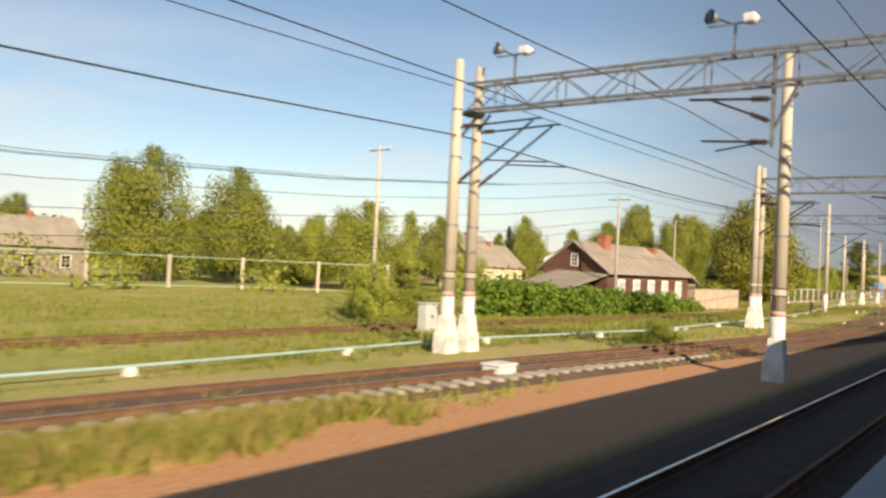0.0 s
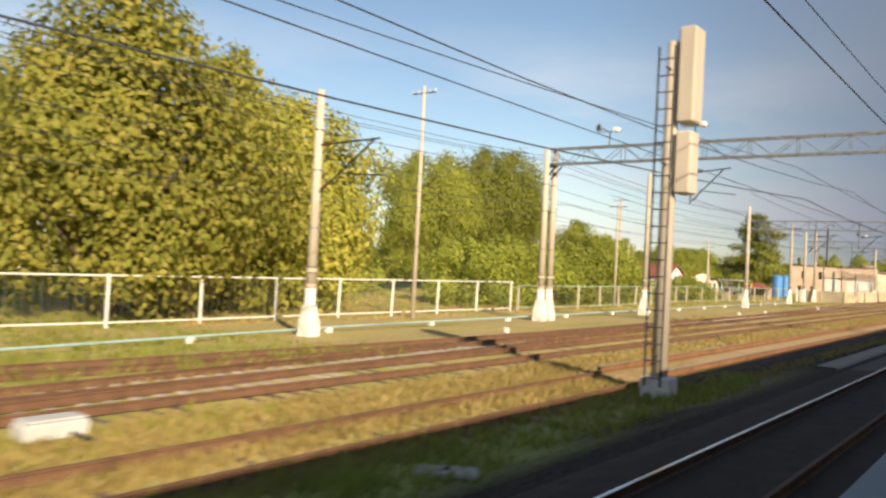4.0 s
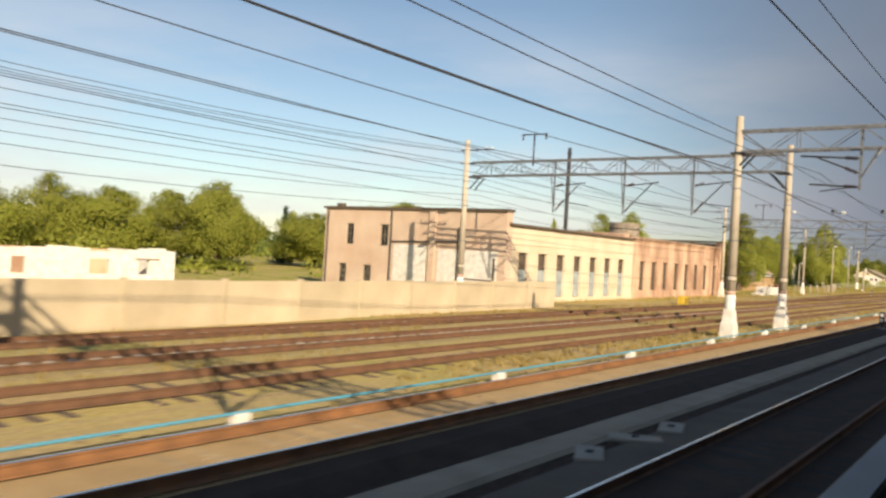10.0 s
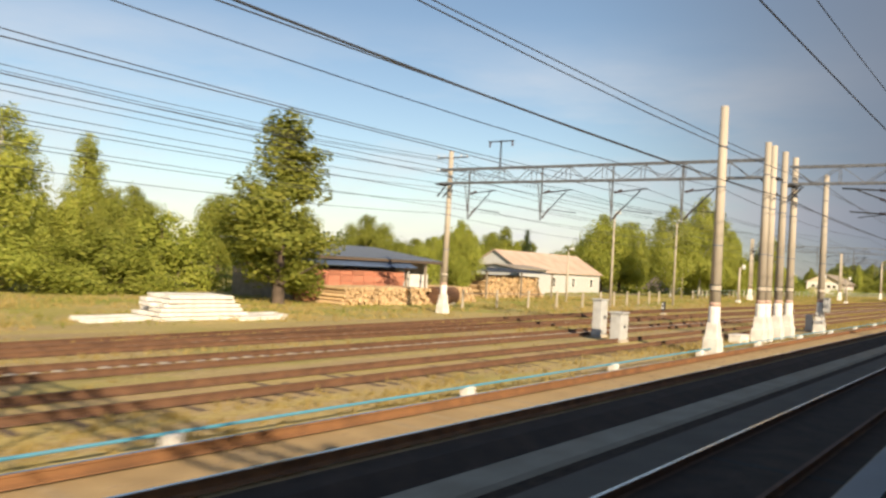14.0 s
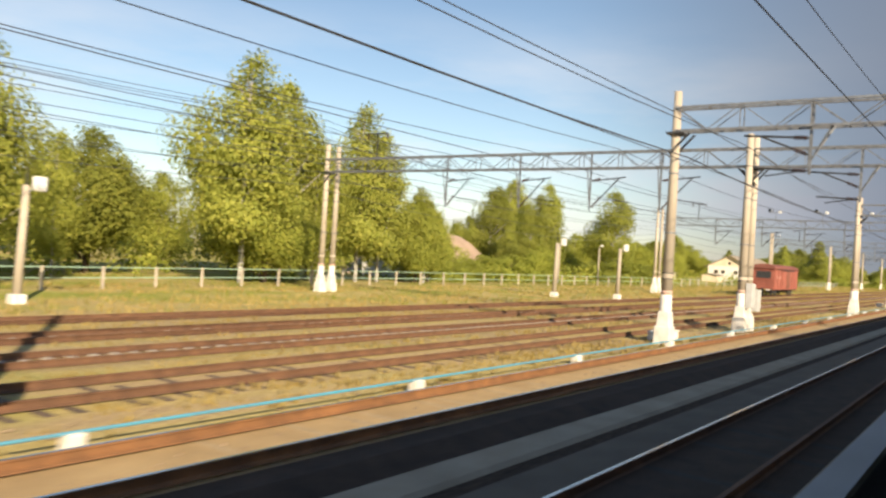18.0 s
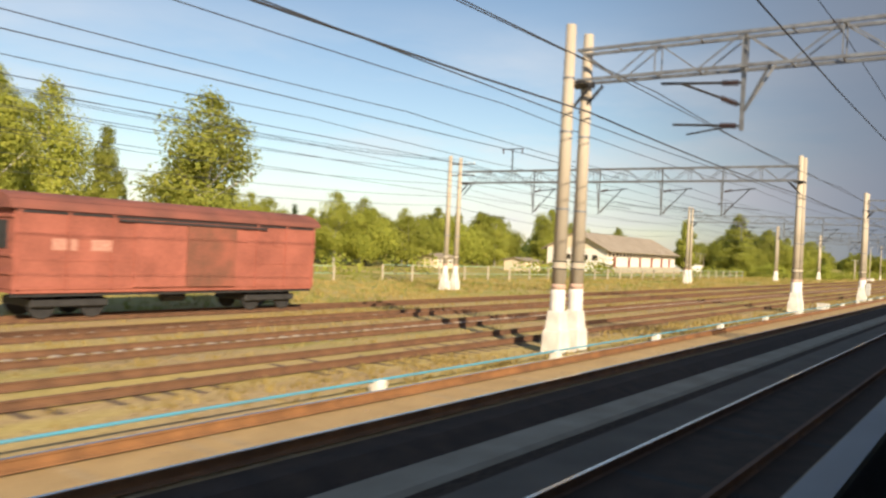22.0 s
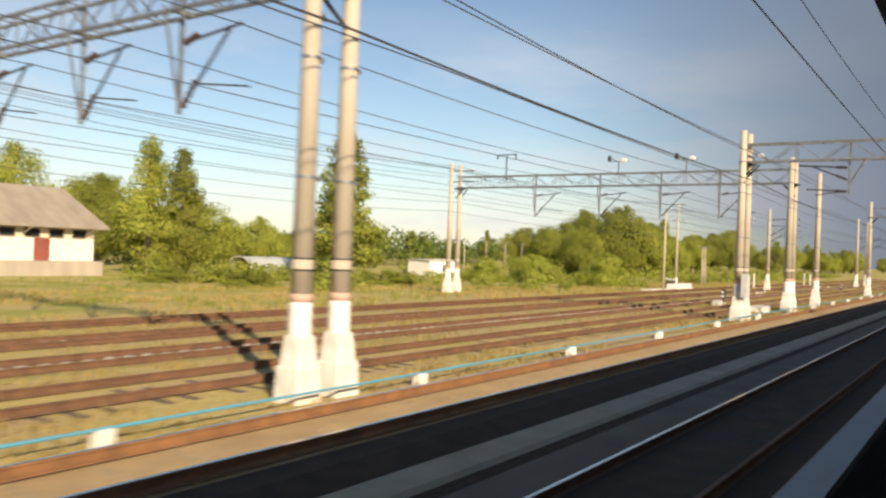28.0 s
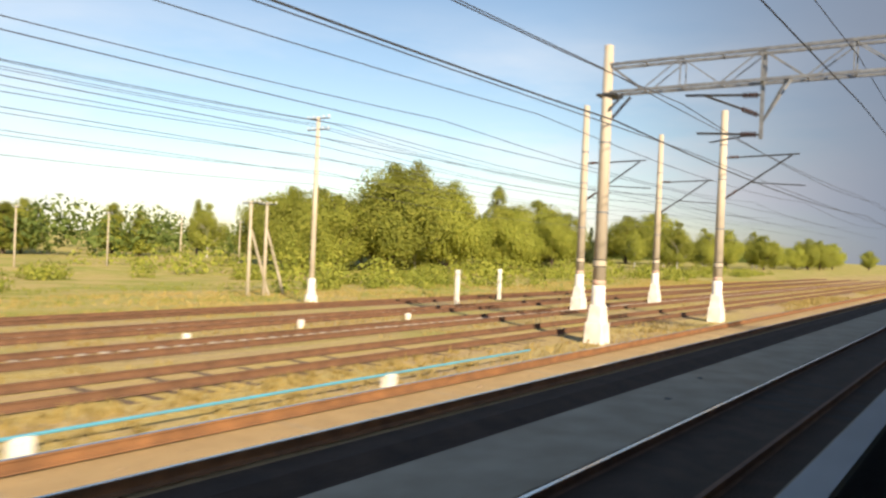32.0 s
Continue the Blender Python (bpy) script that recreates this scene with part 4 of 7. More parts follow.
def crown_mesh(lumps, n, size, rnd, flat=0.0):
    """Leaves scattered over the shells of many lumps: (centre, radii)."""
    v, f = [], []
    weights = [l[1][0] * l[1][2] for l in lumps]
    for c, r in rnd.choices(lumps, weights, k=n):
        while True:
            d = Vector((rnd.gauss(0, 1), rnd.gauss(0, 1), rnd.gauss(0, 1)))
            if d.length > 0.1:
                break
        d.normalize()
        q = rnd.uniform(0.72, 1.08) if rnd.random() < 0.8 else rnd.uniform(0.3, 0.75)
        p = Vector((c[0] + d.x * r[0] * q, c[1] + d.y * r[1] * q, c[2] + d.z * r[2] * q))
        nrm = (d + Vector((rnd.gauss(0, 0.5), rnd.gauss(0, 0.5), rnd.gauss(0, 0.5) + 0.25))).normalized()
        a = nrm.orthogonal().normalized()
        a.rotate(Matrix.Rotation(rnd.uniform(0, 6.28), 3, nrm))
        b = nrm.cross(a)
        s = size * rnd.uniform(0.6, 1.35)
        k = len(v)
        v += [p - a * s * 0.5, p + b * s * 0.32 - nrm * s * 0.08, p + a * s * 0.55, p - b * s * 0.32 - nrm * s * 0.08]
        f.append((k, k + 1, k + 2, k + 3))
    return v, f


def envelope(kind, z, rnd):
    """Radius of the crown at a share z of its height."""
    if kind == "round":
        return 4.9 * math.sin(math.pi * (0.10 + 0.84 * z) ** 0.8)
    if kind == "crowned":
        return 4.5 * math.sin(math.pi * (0.06 + 0.91 * z) ** 1.25)
    if kind == "tall":
        return 2.0 * (1 - z) ** 0.5 * min(1.0, 0.55 + 2.2 * z)
    if kind == "birch":
        return 3.0 * math.sin(math.pi * (0.14 + 0.82 * z) ** 0.9)
    if kind == "spruce":
        return 2.3 * (1 - z) ** 0.85 * (0.8 + 0.25 * math.sin(z * 60))
    return 5.4 * math.sqrt(max(0.0, 1 - z ** 1.7))


def tree_proto(kind, var):
    """A tree ten metres tall; others are copies at their own size."""
    seed = len(kind) * 31 + ord(kind[0]) + var * 7
    rnd = random.Random(seed)
    names = {"round": ("broadleaf_tree", "broad green leafy tree with a rounded uneven crown", L_GREEN, M_BARK, 30000, 0.23, 1.3),
             "crowned": ("broadleaf_tree", "tall leafy tree with a broad rounded crown", L_GREEN, M_BARK, 30000, 0.21, 1.6),
             "maple": ("maple_tree", "large sunlit maple with a full yellowish green crown", L_YEL, M_BARK, 36000, 0.25, 0.5),
             "tall": ("poplar_tree", "tall narrow green leafy tree", L_BIRCH, M_BARK, 20000, 0.17, 0.7),
             "birch": ("birch_tree", "loose airy birch with yellowish green leaves and pale trunk", L_BIRCH, M_BIRCH, 21000, 0.18, 1.4),
             "spruce": ("conifer_tree", "pointed dark green conifer tree", L_SPRUCE, M_BARK, 9000, 0.24, 0.4),
             "bush": ("bush", "dense sunlit green leafy bush beside the railway", L_BUSH, M_BARK, 13000, 0.38, 0.0)}
    nm, label, leaf, bark, n, size, z0 = names[kind]
    t = thing(nm, Matrix.Translation((0, -400, -50)), label, "bush" if kind == "bush" else "tree", "bushes" if kind == "bush" else "trees behind the railway")
    form = "round" if kind == "maple" else kind
    bm = B()
    thick = {"round": 0.3, "crowned": 0.26, "tall": 0.2, "birch": 0.15, "spruce": 0.18, "bush": 0.15}[form]
    rod(bm, (0, 0, -0.4), (0.1, 0.05, 4.5), thick, thick * 0.65, 9)
    rod(bm, (0.1, 0.05, 4.4), (0.0, 0.1, 9.3), thick * 0.65, 0.03, 7)
    for i in range(14 if form != "spruce" else 0):
        a, z = rnd.uniform(0, 6.28), rnd.uniform(0.15, 0.85)
        r = envelope(form, z, rnd) * 0.75
        zz = z0 + (10 - z0) * z
        rod(bm, (0, 0, max(0.6, zz - r * 0.7 - 0.3)), (r * math.cos(a), r * math.sin(a), zz), thick * 0.3, 0.02, 5)
    part("trunk", bm, bark, t)
    # clumps of leaves with soft edges, larger inside the crown and smaller at its rim
    count = {"round": 62, "crowned": 70, "tall": 52, "birch": 60, "spruce": 90, "bush": 34}[form]
    if kind == "maple":
        count = 95
    ph = (rnd.uniform(0, 6.28), rnd.uniform(0, 6.28))
    clumps = []
    for i in range(count):
        z = (i + rnd.random()) / count
        a = rnd.uniform(0, 2 * math.pi)
        e = envelope(form, z, rnd) * (1.0 + 0.20 * math.sin(2 * a + ph[0] + 3.0 * z) + 0.16 * math.sin(3 * a + ph[1] - 6.0 * z))
        q = rnd.choice((0.35, 0.6, 0.75, 0.85)) * rnd.uniform(0.85, 1.12)
        r = e * q
        size_c = (0.30 + 0.22 * rnd.random()) * (e * 0.55 + 0.55) * (1.15 - 0.45 * q)
        if form in ("round", "crowned", "tall", "birch"):
            size_c *= 0.8
        if form == "spruce":
            r, size_c = e * rnd.uniform(0.3, 0.85), 0.22 * e + 0.16
        clumps.append((Vector((r * math.cos(a), r * math.sin(a), z0 + 0.3 + (9.2 - z0) * z + rnd.gauss(0, 0.15))), size_c))
    clumps.append((Vector((0, 0, 9.3)), 0.35))
    v, f = [], []
    for c, sc in rnd.choices(clumps, [sc ** 2 for c, sc in clumps], k=n):
        o = Vector((rnd.gauss(0, 1), rnd.gauss(0, 1), rnd.gauss(0, 0.8)))
        if o.length > 1.9:
            o *= 1.9 / o.length
        p = c + o * sc
        if p.z < 0.05 or p.z > 10.1:
            continue
        d = (Vector((p.x, p.y, (p.z - 4.5) * 0.6)).normalized() + o.normalized() * 0.8).normalized()
        nrm = (d + Vector((rnd.gauss(0, 0.45), rnd.gauss(0, 0.45), rnd.gauss(0.3, 0.4)))).normalized()
        ax = nrm.orthogonal().normalized()
        ax.rotate(Matrix.Rotation(rnd.uniform(0, 6.28), 3, nrm))
        b = nrm.cross(ax)
        s = size * rnd.uniform(0.55, 1.3)
        k = len(v)
        v += [p - ax * s * 0.5, p + b * s * 0.32 - nrm * s * 0.08, p + ax * s * 0.55, p - b * s * 0.32 - nrm * s * 0.08]
        f.append((k, k + 1, k + 2, k + 3))
    raw("crown", v, f, leaf, t)
    return t


WIDE = {"round": 9.8, "crowned": 9.4, "maple": 9.8, "tall": 4.0, "birch": 6.0, "spruce": 4.4, "bush": 10.8}
protos = {}


PLANTED_1 = [("round", 37.5, 85.0, 8.7, 5.8), ("round", 42.0, 68.0, 13.7, 9.1), ("round", 50.8, 66.0, 12.4, 8.6), ("round", 56.3, 60.0, 8.1, 4.9), ("round", 58.3, 55.0, 9.7, 8.0), ("bush", 64.1, 70.0, 6.9, 7.3), ("bush", 69.1, 50.0, 4.9, 4.8), ("tall", 71.1, 60.0, 9.5, 4.5), ("round", 89.5, 70.0, 10.3, 8.9), ("spruce", 100.1, 65.0, 9.7, 3.8), ("bush", 107.8, 45.0, 4.9, 6.8), ("tall", 113.0, 55.0, 11.4, 4.5), ("bush", 113.2, 45.0, 6.3, 5.2), ("round", 117.6, 46.0, 13.3, 6.0), ("maple", 119.4, 34.0, 16.2, 13.0), ("maple", 133.5, 38.0, 13.8, 13.0), ("maple", 127.5, 37.0, 15.0, 10.0), ("round", 101.8, 50.0, 10.4, 10.5), ("tall", 92.0, 50.0, 8.8, 4.6), ("round", 110.5, 51.0, 10.3, 7.5), ("round", 120.3, 75.0, 12.8, 8.4), ("round", 122.6, 55.0, 15.3, 7.5)]
PLANTED_2 = [("spruce", 130.6, 80.0, 9.5, 3.7), ("tall", 138.2, 60.0, 16.3, 5.1), ("crowned", 176.0, 53.0, 17.6, 8.8), ("crowned", 183.0, 54.0, 18.2, 9.5), ("crowned", 169.5, 54.0, 16.0, 8.5), ("crowned", 162.5, 52.0, 15.0, 8.5), ("bush", 151.5, 37.5, 5.6, 6.5), ("bush", 156.5, 37.0, 6.2, 7.0), ("bush", 161.5, 36.6, 5.6, 7.0), ("bush", 166.5, 36.9, 6.1, 7.2), ("bush", 171.5, 36.6, 6.6, 7.0), ("bush", 176.3, 37.0, 7.2, 6.8), ("bush", 181.0, 37.4, 5.2, 6.2), ("bush", 185.3, 38.2, 4.4, 5.6), ("bush", 187.5, 40.5, 5.2, 5.5), ("bush", 199.6, 38.2, 3.4, 4.4), ("bush", 203.4, 38.4, 3.3, 4.6), ("bush", 209.0, 39.0, 2.6, 5.4), ("crowned", 220.4, 82.0, 21.0, 11.5), ("crowned", 238.0, 86.0, 20.0, 12.5), ("round", 211.7, 60.0, 11.4, 13.9), ("bush", 217.6, 60.0, 6.3, 7.7), ("bush", 230.9, 50.0, 6.1, 5.5), ("round", 234.6, 70.0, 9.8, 4.7), ("bush", 248.2, 60.0, 9.2, 12.0), ("round", 253.5, 75.0, 11.2, 6.4), ("tall", 255.3, 45.0, 16.0, 12.5), ("round", 262.2, 75.0, 11.1, 7.8), ("round", 275.8, 72.0, 9.8, 6.2)]
PLANTED_3 = [("round", 286.4, 90.0, 9.0, 12.8), ("round", 300.0, 88.0, 9.5, 11.0), ("birch", 308.0, 86.0, 9.5, 8.0), ("round", 316.0, 86.0, 10.0, 10.0), ("birch", 295.0, 92.0, 10.5, 8.0), ("bush", 305.7, 75.0, 1.4, 8.4), ("round", 309.8, 80.0, 11.0, 8.8), ("round", 312.1, 95.0, 8.9, 5.9), ("round", 323.1, 98.0, 9.5, 15.7), ("round", 333.5, 88.0, 8.7, 15.6), ("round", 359.3, 92.0, 12.7, 16.6), ("round", 360.2, 62.0, 10.2, 2.8), ("round", 368.9, 100.0, 12.9, 18.8), ("birch", 373.7, 55.0, 12.5, 7.2), ("birch", 369.0, 58.0, 12.0, 8.0), ("round", 366.0, 55.0, 9.0, 7.0), ("tall", 380.6, 57.0, 11.8, 4.5), ("bush", 372.0, 52.0, 4.5, 8.0), ("bush", 379.0, 51.0, 4.5, 8.0), ("spruce", 374.9, 80.0, 9.5, 4.4), ("round", 375.0, 60.0, 8.8, 6.5), ("round", 381.5, 55.0, 7.9, 4.3), ("tall", 385.5, 40.5, 13.3, 9.0), ("birch", 387.4, 62.0, 8.9, 5.6), ("bush", 387.9, 58.0, 6.5, 9.1), ("bush", 402.5, 60.0, 6.1, 7.7), ("round", 413.7, 46.4, 8.0, 4.9)]
PLANTED_4 = [("round", 413.8, 85.0, 11.1, 7.7), ("spruce", 413.8, 75.0, 12.1, 5.0), ("round", 430.3, 88.0, 9.9, 7.7), ("birch", 469.3, 46.0, 14.6, 8.6), ("round", 472.1, 100.0, 8.3, 9.9), ("round", 473.6, 60.0, 13.6, 11.3), ("tall", 474.0, 80.0, 11.0, 6.0), ("birch", 479.5, 56.0, 10.8, 4.5), ("round", 485.5, 62.0, 12.3, 10.5), ("round", 488.6, 100.0, 8.4, 9.7), ("birch", 490.8, 49.0, 18.6, 9.5), ("birch", 496.5, 51.0, 18.0, 8.5), ("birch", 500.5, 51.0, 13.5, 7.0), ("birch", 510.0, 51.5, 15.0, 7.5), ("round", 515.5, 51.0, 9.5, 7.0), ("round", 494.0, 50.0, 8.0, 10.0), ("round", 500.8, 75.0, 10.7, 8.3), ("round", 506.6, 58.0, 12.1, 5.5), ("round", 507.0, 70.0, 14.9, 13.4), ("birch", 507.4, 52.0, 17.8, 8.3), ("birch", 515.7, 50.0, 9.3, 5.3), ("bush", 536.0, 60.5, 4.6, 5.0), ("birch", 549.0, 56.5, 8.0, 6.0), ("bush", 537.6, 57.0, 3.6, 6.5), ("bush", 543.2, 56.0, 3.9, 7.0), ("bush", 548.0, 54.5, 5.2, 7.0), ("bush", 532.6, 55.5, 3.0, 5.0), ("bush", 528.2, 55.0, 2.8, 5.0), ("bush", 524.0, 55.0, 3.2, 5.5), ("round", 521.0, 53.5, 8.5, 5.5), ("birch", 517.8, 52.5, 10.5, 6.0)]
PLANTED_5 = [("tall", 552.4, 62.0, 10.5, 3.1), ("round", 555.9, 72.0, 10.1, 6.9), ("birch", 559.1, 70.0, 14.7, 9.4), ("tall", 564.1, 72.0, 15.4, 8.0), ("round", 575.4, 70.0, 15.5, 9.5), ("birch", 582.1, 72.0, 18.4, 8.6), ("bush", 583.4, 58.0, 4.3, 11.6), ("bush", 597.7, 58.0, 3.5, 7.6), ("birch", 601.3, 67.1, 18.9, 12.5), ("birch", 595.7, 87.5, 20.3, 11.0), ("birch", 588.0, 84.0, 19.0, 10.0), ("tall", 597.7, 79.4, 15.0, 5.5), ("birch", 618.2, 84.0, 10.0, 8.5), ("birch", 630.1, 85.0, 6.5, 6.7), ("round", 635.3, 75.0, 8.6, 9.3), ("birch", 645.1, 75.0, 8.0, 9.4), ("round", 656.1, 92.0, 9.9, 9.0), ("round", 657.7, 77.0, 9.3, 9.6), ("round", 667.7, 78.0, 7.9, 6.0), ("birch", 655.0, 84.0, 10.0, 5.5), ("tall", 662.0, 82.0, 10.6, 5.0), ("tall", 671.0, 84.0, 10.2, 5.0), ("birch", 640.0, 80.0, 10.6, 6.5), ("birch", 632.0, 78.0, 11.0, 7.0), ("tall", 678.5, 84.0, 10.8, 6.0), ("birch", 683.0, 83.0, 9.8, 6.5)]
PLANTED_6 = [("round", 672.8, 92.0, 10.0, 13.1), ("round", 683.3, 100.0, 9.2, 12.3), ("round", 697.6, 95.0, 11.6, 12.5), ("round", 709.1, 100.0, 11.9, 15.1), ("tall", 734.3, 100.0, 12.5, 8.9), ("bush", 739.9, 55.0, 1.4, 3.7), ("bush", 742.1, 48.0, 1.4, 4.0), ("round", 752.9, 108.0, 16.4, 11.3), ("round", 753.8, 88.0, 11.4, 7.4), ("tall", 765.0, 59.0, 16.2, 9.5), ("tall", 745.6, 66.3, 13.5, 6.0), ("tall", 750.1, 67.4, 13.0, 6.0), ("bush", 812.2, 61.7, 3.6, 7.0), ("bush", 806.0, 66.0, 3.0, 5.5), ("round", 882.0, 86.0, 11.5, 12.0), ("birch", 912.0, 86.0, 18.6, 12.0), ("birch", 926.0, 88.0, 16.5, 12.0), ("round", 946.0, 88.0, 12.5, 13.0), ("tall", 936.0, 84.0, 16.0, 8.0), ("round", 966.0, 90.0, 9.5, 14.0), ("bush", 758.5, 47.0, 1.4, 4.8), ("round", 765.8, 108.0, 13.0, 18.0), ("round", 786.6, 115.0, 11.5, 19.0), ("round", 803.1, 125.0, 8.7, 12.3), ("bush", 808.2, 58.0, 3.3, 5.2), ("bush", 801.8, 44.0, 4.2, 6.6), ("round", 816.3, 130.0, 9.5, 10.9)]
PLANTED_7 = [("round", 844.1, 130.0, 8.9, 11.0), ("round", 846.5, 150.0, 7.6, 11.8), ("tall", 854.8, 145.0, 10.4, 7.7), ("tall", 868.9, 145.0, 7.9, 8.3), ("round", 874.5, 150.0, 9.3, 9.5), ("round", 888.4, 90.0, 9.0, 8.9), ("tall", 889.8, 145.0, 9.2, 7.8), ("round", 895.5, 90.0, 11.4, 13.4), ("tall", 896.1, 145.0, 8.1, 8.1), ("round", 900.5, 112.0, 11.5, 14.7), ("round", 901.5, 100.0, 13.3, 19.1), ("round", 905.4, 86.0, 17.6, 19.4), ("round", 919.7, 84.0, 14.3, 16.7), ("round", 931.0, 100.0, 18.7, 22.0), ("round", 934.8, 110.0, 19.0, 22.0), ("round", 936.9, 82.0, 11.2, 14.8), ("round", 1008.7, 115.0, 18.9, 22.0), ("round", 1040.9, 100.0, 15.8, 21.8)]
PLANTED_8 = [("bush", 34.2, 31.5, 3.4, 3.2), ("bush", 36.8, 30.6, 2.2, 3.6), ("bush", 32.9, 13.7, 1.1, 2.4), ("round", 1062.4, 98.0, 18.4, 22.0), ("round", 1171.4, 120.0, 9.6, 22.0)]
for group_ in (PLANTED_1, PLANTED_2, PLANTED_3, PLANTED_4, PLANTED_5, PLANTED_6, PLANTED_7, PLANTED_8):
    for i, (kind, x, y, h, w) in enumerate(group_):
        key = (kind, i % 3)
        if key not in protos:
            protos[key] = tree_proto(*key)
        m = Matrix.Translation((x, y, gz(y, x) - 0.1)) @ Matrix.Rotation(i * 2.1, 4, "Z") @ Matrix.Diagonal((w / WIDE[kind], w / WIDE[kind], (h + dip(y, x)) / 10.0, 1))
        copy_thing(protos[key], m)
# a loose row of further trees behind
rnd = random.Random(77)
for i in range(190):
    x, y = rnd.uniform(60, 1000), rnd.uniform(84, 122)
    if 120 < x < 160 or 500 < x < 540 and y < 110 or 740 < x < 880:
        continue
    kind = rnd.choice(("round", "round", "birch", "tall", "spruce"))
    key = (kind, i % 3)
    if key not in protos:
        protos[key] = tree_proto(*key)
    h = rnd.uniform(8.0, 12.0)
    w = h * {"round": 0.85, "birch": 0.55, "tall": 0.42, "spruce": 0.45}[kind] * rnd.uniform(0.85, 1.15)
    copy_thing(protos[key], Matrix.Translation((x, y, -0.5)) @ Matrix.Rotation(i * 1.7, 4, "Z") @ Matrix.Diagonal((w / WIDE[kind], w / WIDE[kind], h / 10.0, 1)))
for i in range(34):
    x, y = 952 + i * 9.5 + rnd.uniform(-3, 3), rnd.uniform(58, 82)
    kind = rnd.choice(("round", "round", "birch"))
    h = rnd.uniform(8.5, 12.5)
    w = h * (0.95 if kind == "round" else 0.6)
    copy_thing(protos[(kind, i % 3)], Matrix.Translation((x, y, -0.5)) @ Matrix.Rotation(i * 1.3, 4, "Z") @ Matrix.Diagonal((w / WIDE[kind], w / WIDE[kind], h / 10.0, 1)))
for ob in protos.values():
    for o in (*ob.children_recursive, ob):
        bpy.data.objects.remove(o)

# undergrowth along the edge of the yard: shrubs and thickets, one mass
rnd = random.Random(5)
lumps = []
for i in range(520):
    x = rnd.uniform(30, 960)
    y = rnd.choice((rnd.uniform(50, 62), rnd.uniform(60, 100), rnd.uniform(70, 120)))
    if 225 < x < 360 and y < 60 or 670 < x < 750 and y < 84 or 385 < x < 470 and y < 70 or x < 110 and y < 45 or 740 < x < 860 and y < 105:
        continue
    s = rnd.uniform(0.8, 2.2) * (1.0 if y < 70 else 1.5)
    lumps.append(((x, y, gz(y, x) + s * 0.55), (s * 1.5, s * 1.2, s)))
for i in range(150):
    x, y = rnd.uniform(160, 209), rnd.uniform(35.5, 46)
    s = rnd.uniform(0.5, 1.5)
    lumps.append(((x, y, gz(y, x) + s * 0.5), (s * 1.4, s * 1.2, s)))
v, f = crown_mesh(lumps, 74000, 0.5, rnd)
tagged(raw("undergrowth", v, f, L_GREEN), "dense green undergrowth and shrubs behind the fence", "shrubs", kind="stuff")
# shrubs and tall weeds of the eastern meadow
lumps = []
for i in range(420):
    x, y = rnd.uniform(735, 990), rnd.choice((rnd.uniform(41, 56), rnd.uniform(45, 104)))
    if noise.noise(Vector((x * 0.035, y * 0.05, 4.0))) < -0.08:
        continue
    s = rnd.uniform(0.45, 1.3) * (0.8 if y < 50 else 1.15)
    lumps.append(((x, y, gz(y, x) + s * 0.4), (s * 1.8, s * 1.4, s)))
v, f = crown_mesh(lumps, 60000, 0.3, rnd)
tagged(raw("meadow_shrubs", v, f, L_GREEN), "low green shrubs and tall weeds in the meadow", "shrubs", kind="stuff")
# far woods
lumps = []
for i in range(900):
    x = rnd.uniform(-150, 1900)
    y = rnd.uniform(125, 210) + max(0, (x - 900) * 0.05)
    s = rnd.uniform(3.0, 5.5)
    zc = rnd.uniform(1.0, 4.6)
    lumps.append(((x, y, zc), (s * 1.1, s, s * 0.95)))
v, f = crown_mesh(lumps, 170000, 1.1, rnd)
tagged(raw("far_woods", v, f, L_DARK), "distant dark green woods along the horizon", "woods", kind="stuff")

# ---------------------------------------------------------------- grass


def tufts(name, spots, mat, h, blades, label, seed):
    rnd = random.Random(seed)
    v, f = [], []
    for x, y in spots:
        z = gz(y, x) - 0.02
        for _ in range(blades):
            a = rnd.uniform(0, 6.28)
            hh = h * rnd.uniform(0.5, 1.3)
            px, py = x + rnd.gauss(0, 0.12), y + rnd.gauss(0, 0.12)
            lx, ly = math.cos(a) * 0.03, math.sin(a) * 0.03
            bx, by = rnd.gauss(0, 0.35) * hh, rnd.gauss(0, 0.35) * hh
            k = len(v)
            v += [(px - lx, py - ly, z), (px + lx, py + ly, z), (px + bx, py + by, z + hh)]
            f.append((k, k + 1, k + 2))
    return tagged(raw(name, v, f, mat), label, "grass", kind="stuff")


def patchy(n, x0, x1, y0, y1, seed, keep=0.0, fx=0.08, fy=0.3):
    rnd = random.Random(seed)
    out = []
    while len(out) < n:
        x, y = rnd.uniform(x0, x1), rnd.uniform(y0, y1)
        if noise.noise(Vector((x * fx, y * fy, seed))) + rnd.uniform(-0.25, 0.25) > keep:
            out.append((x, y))
    return out


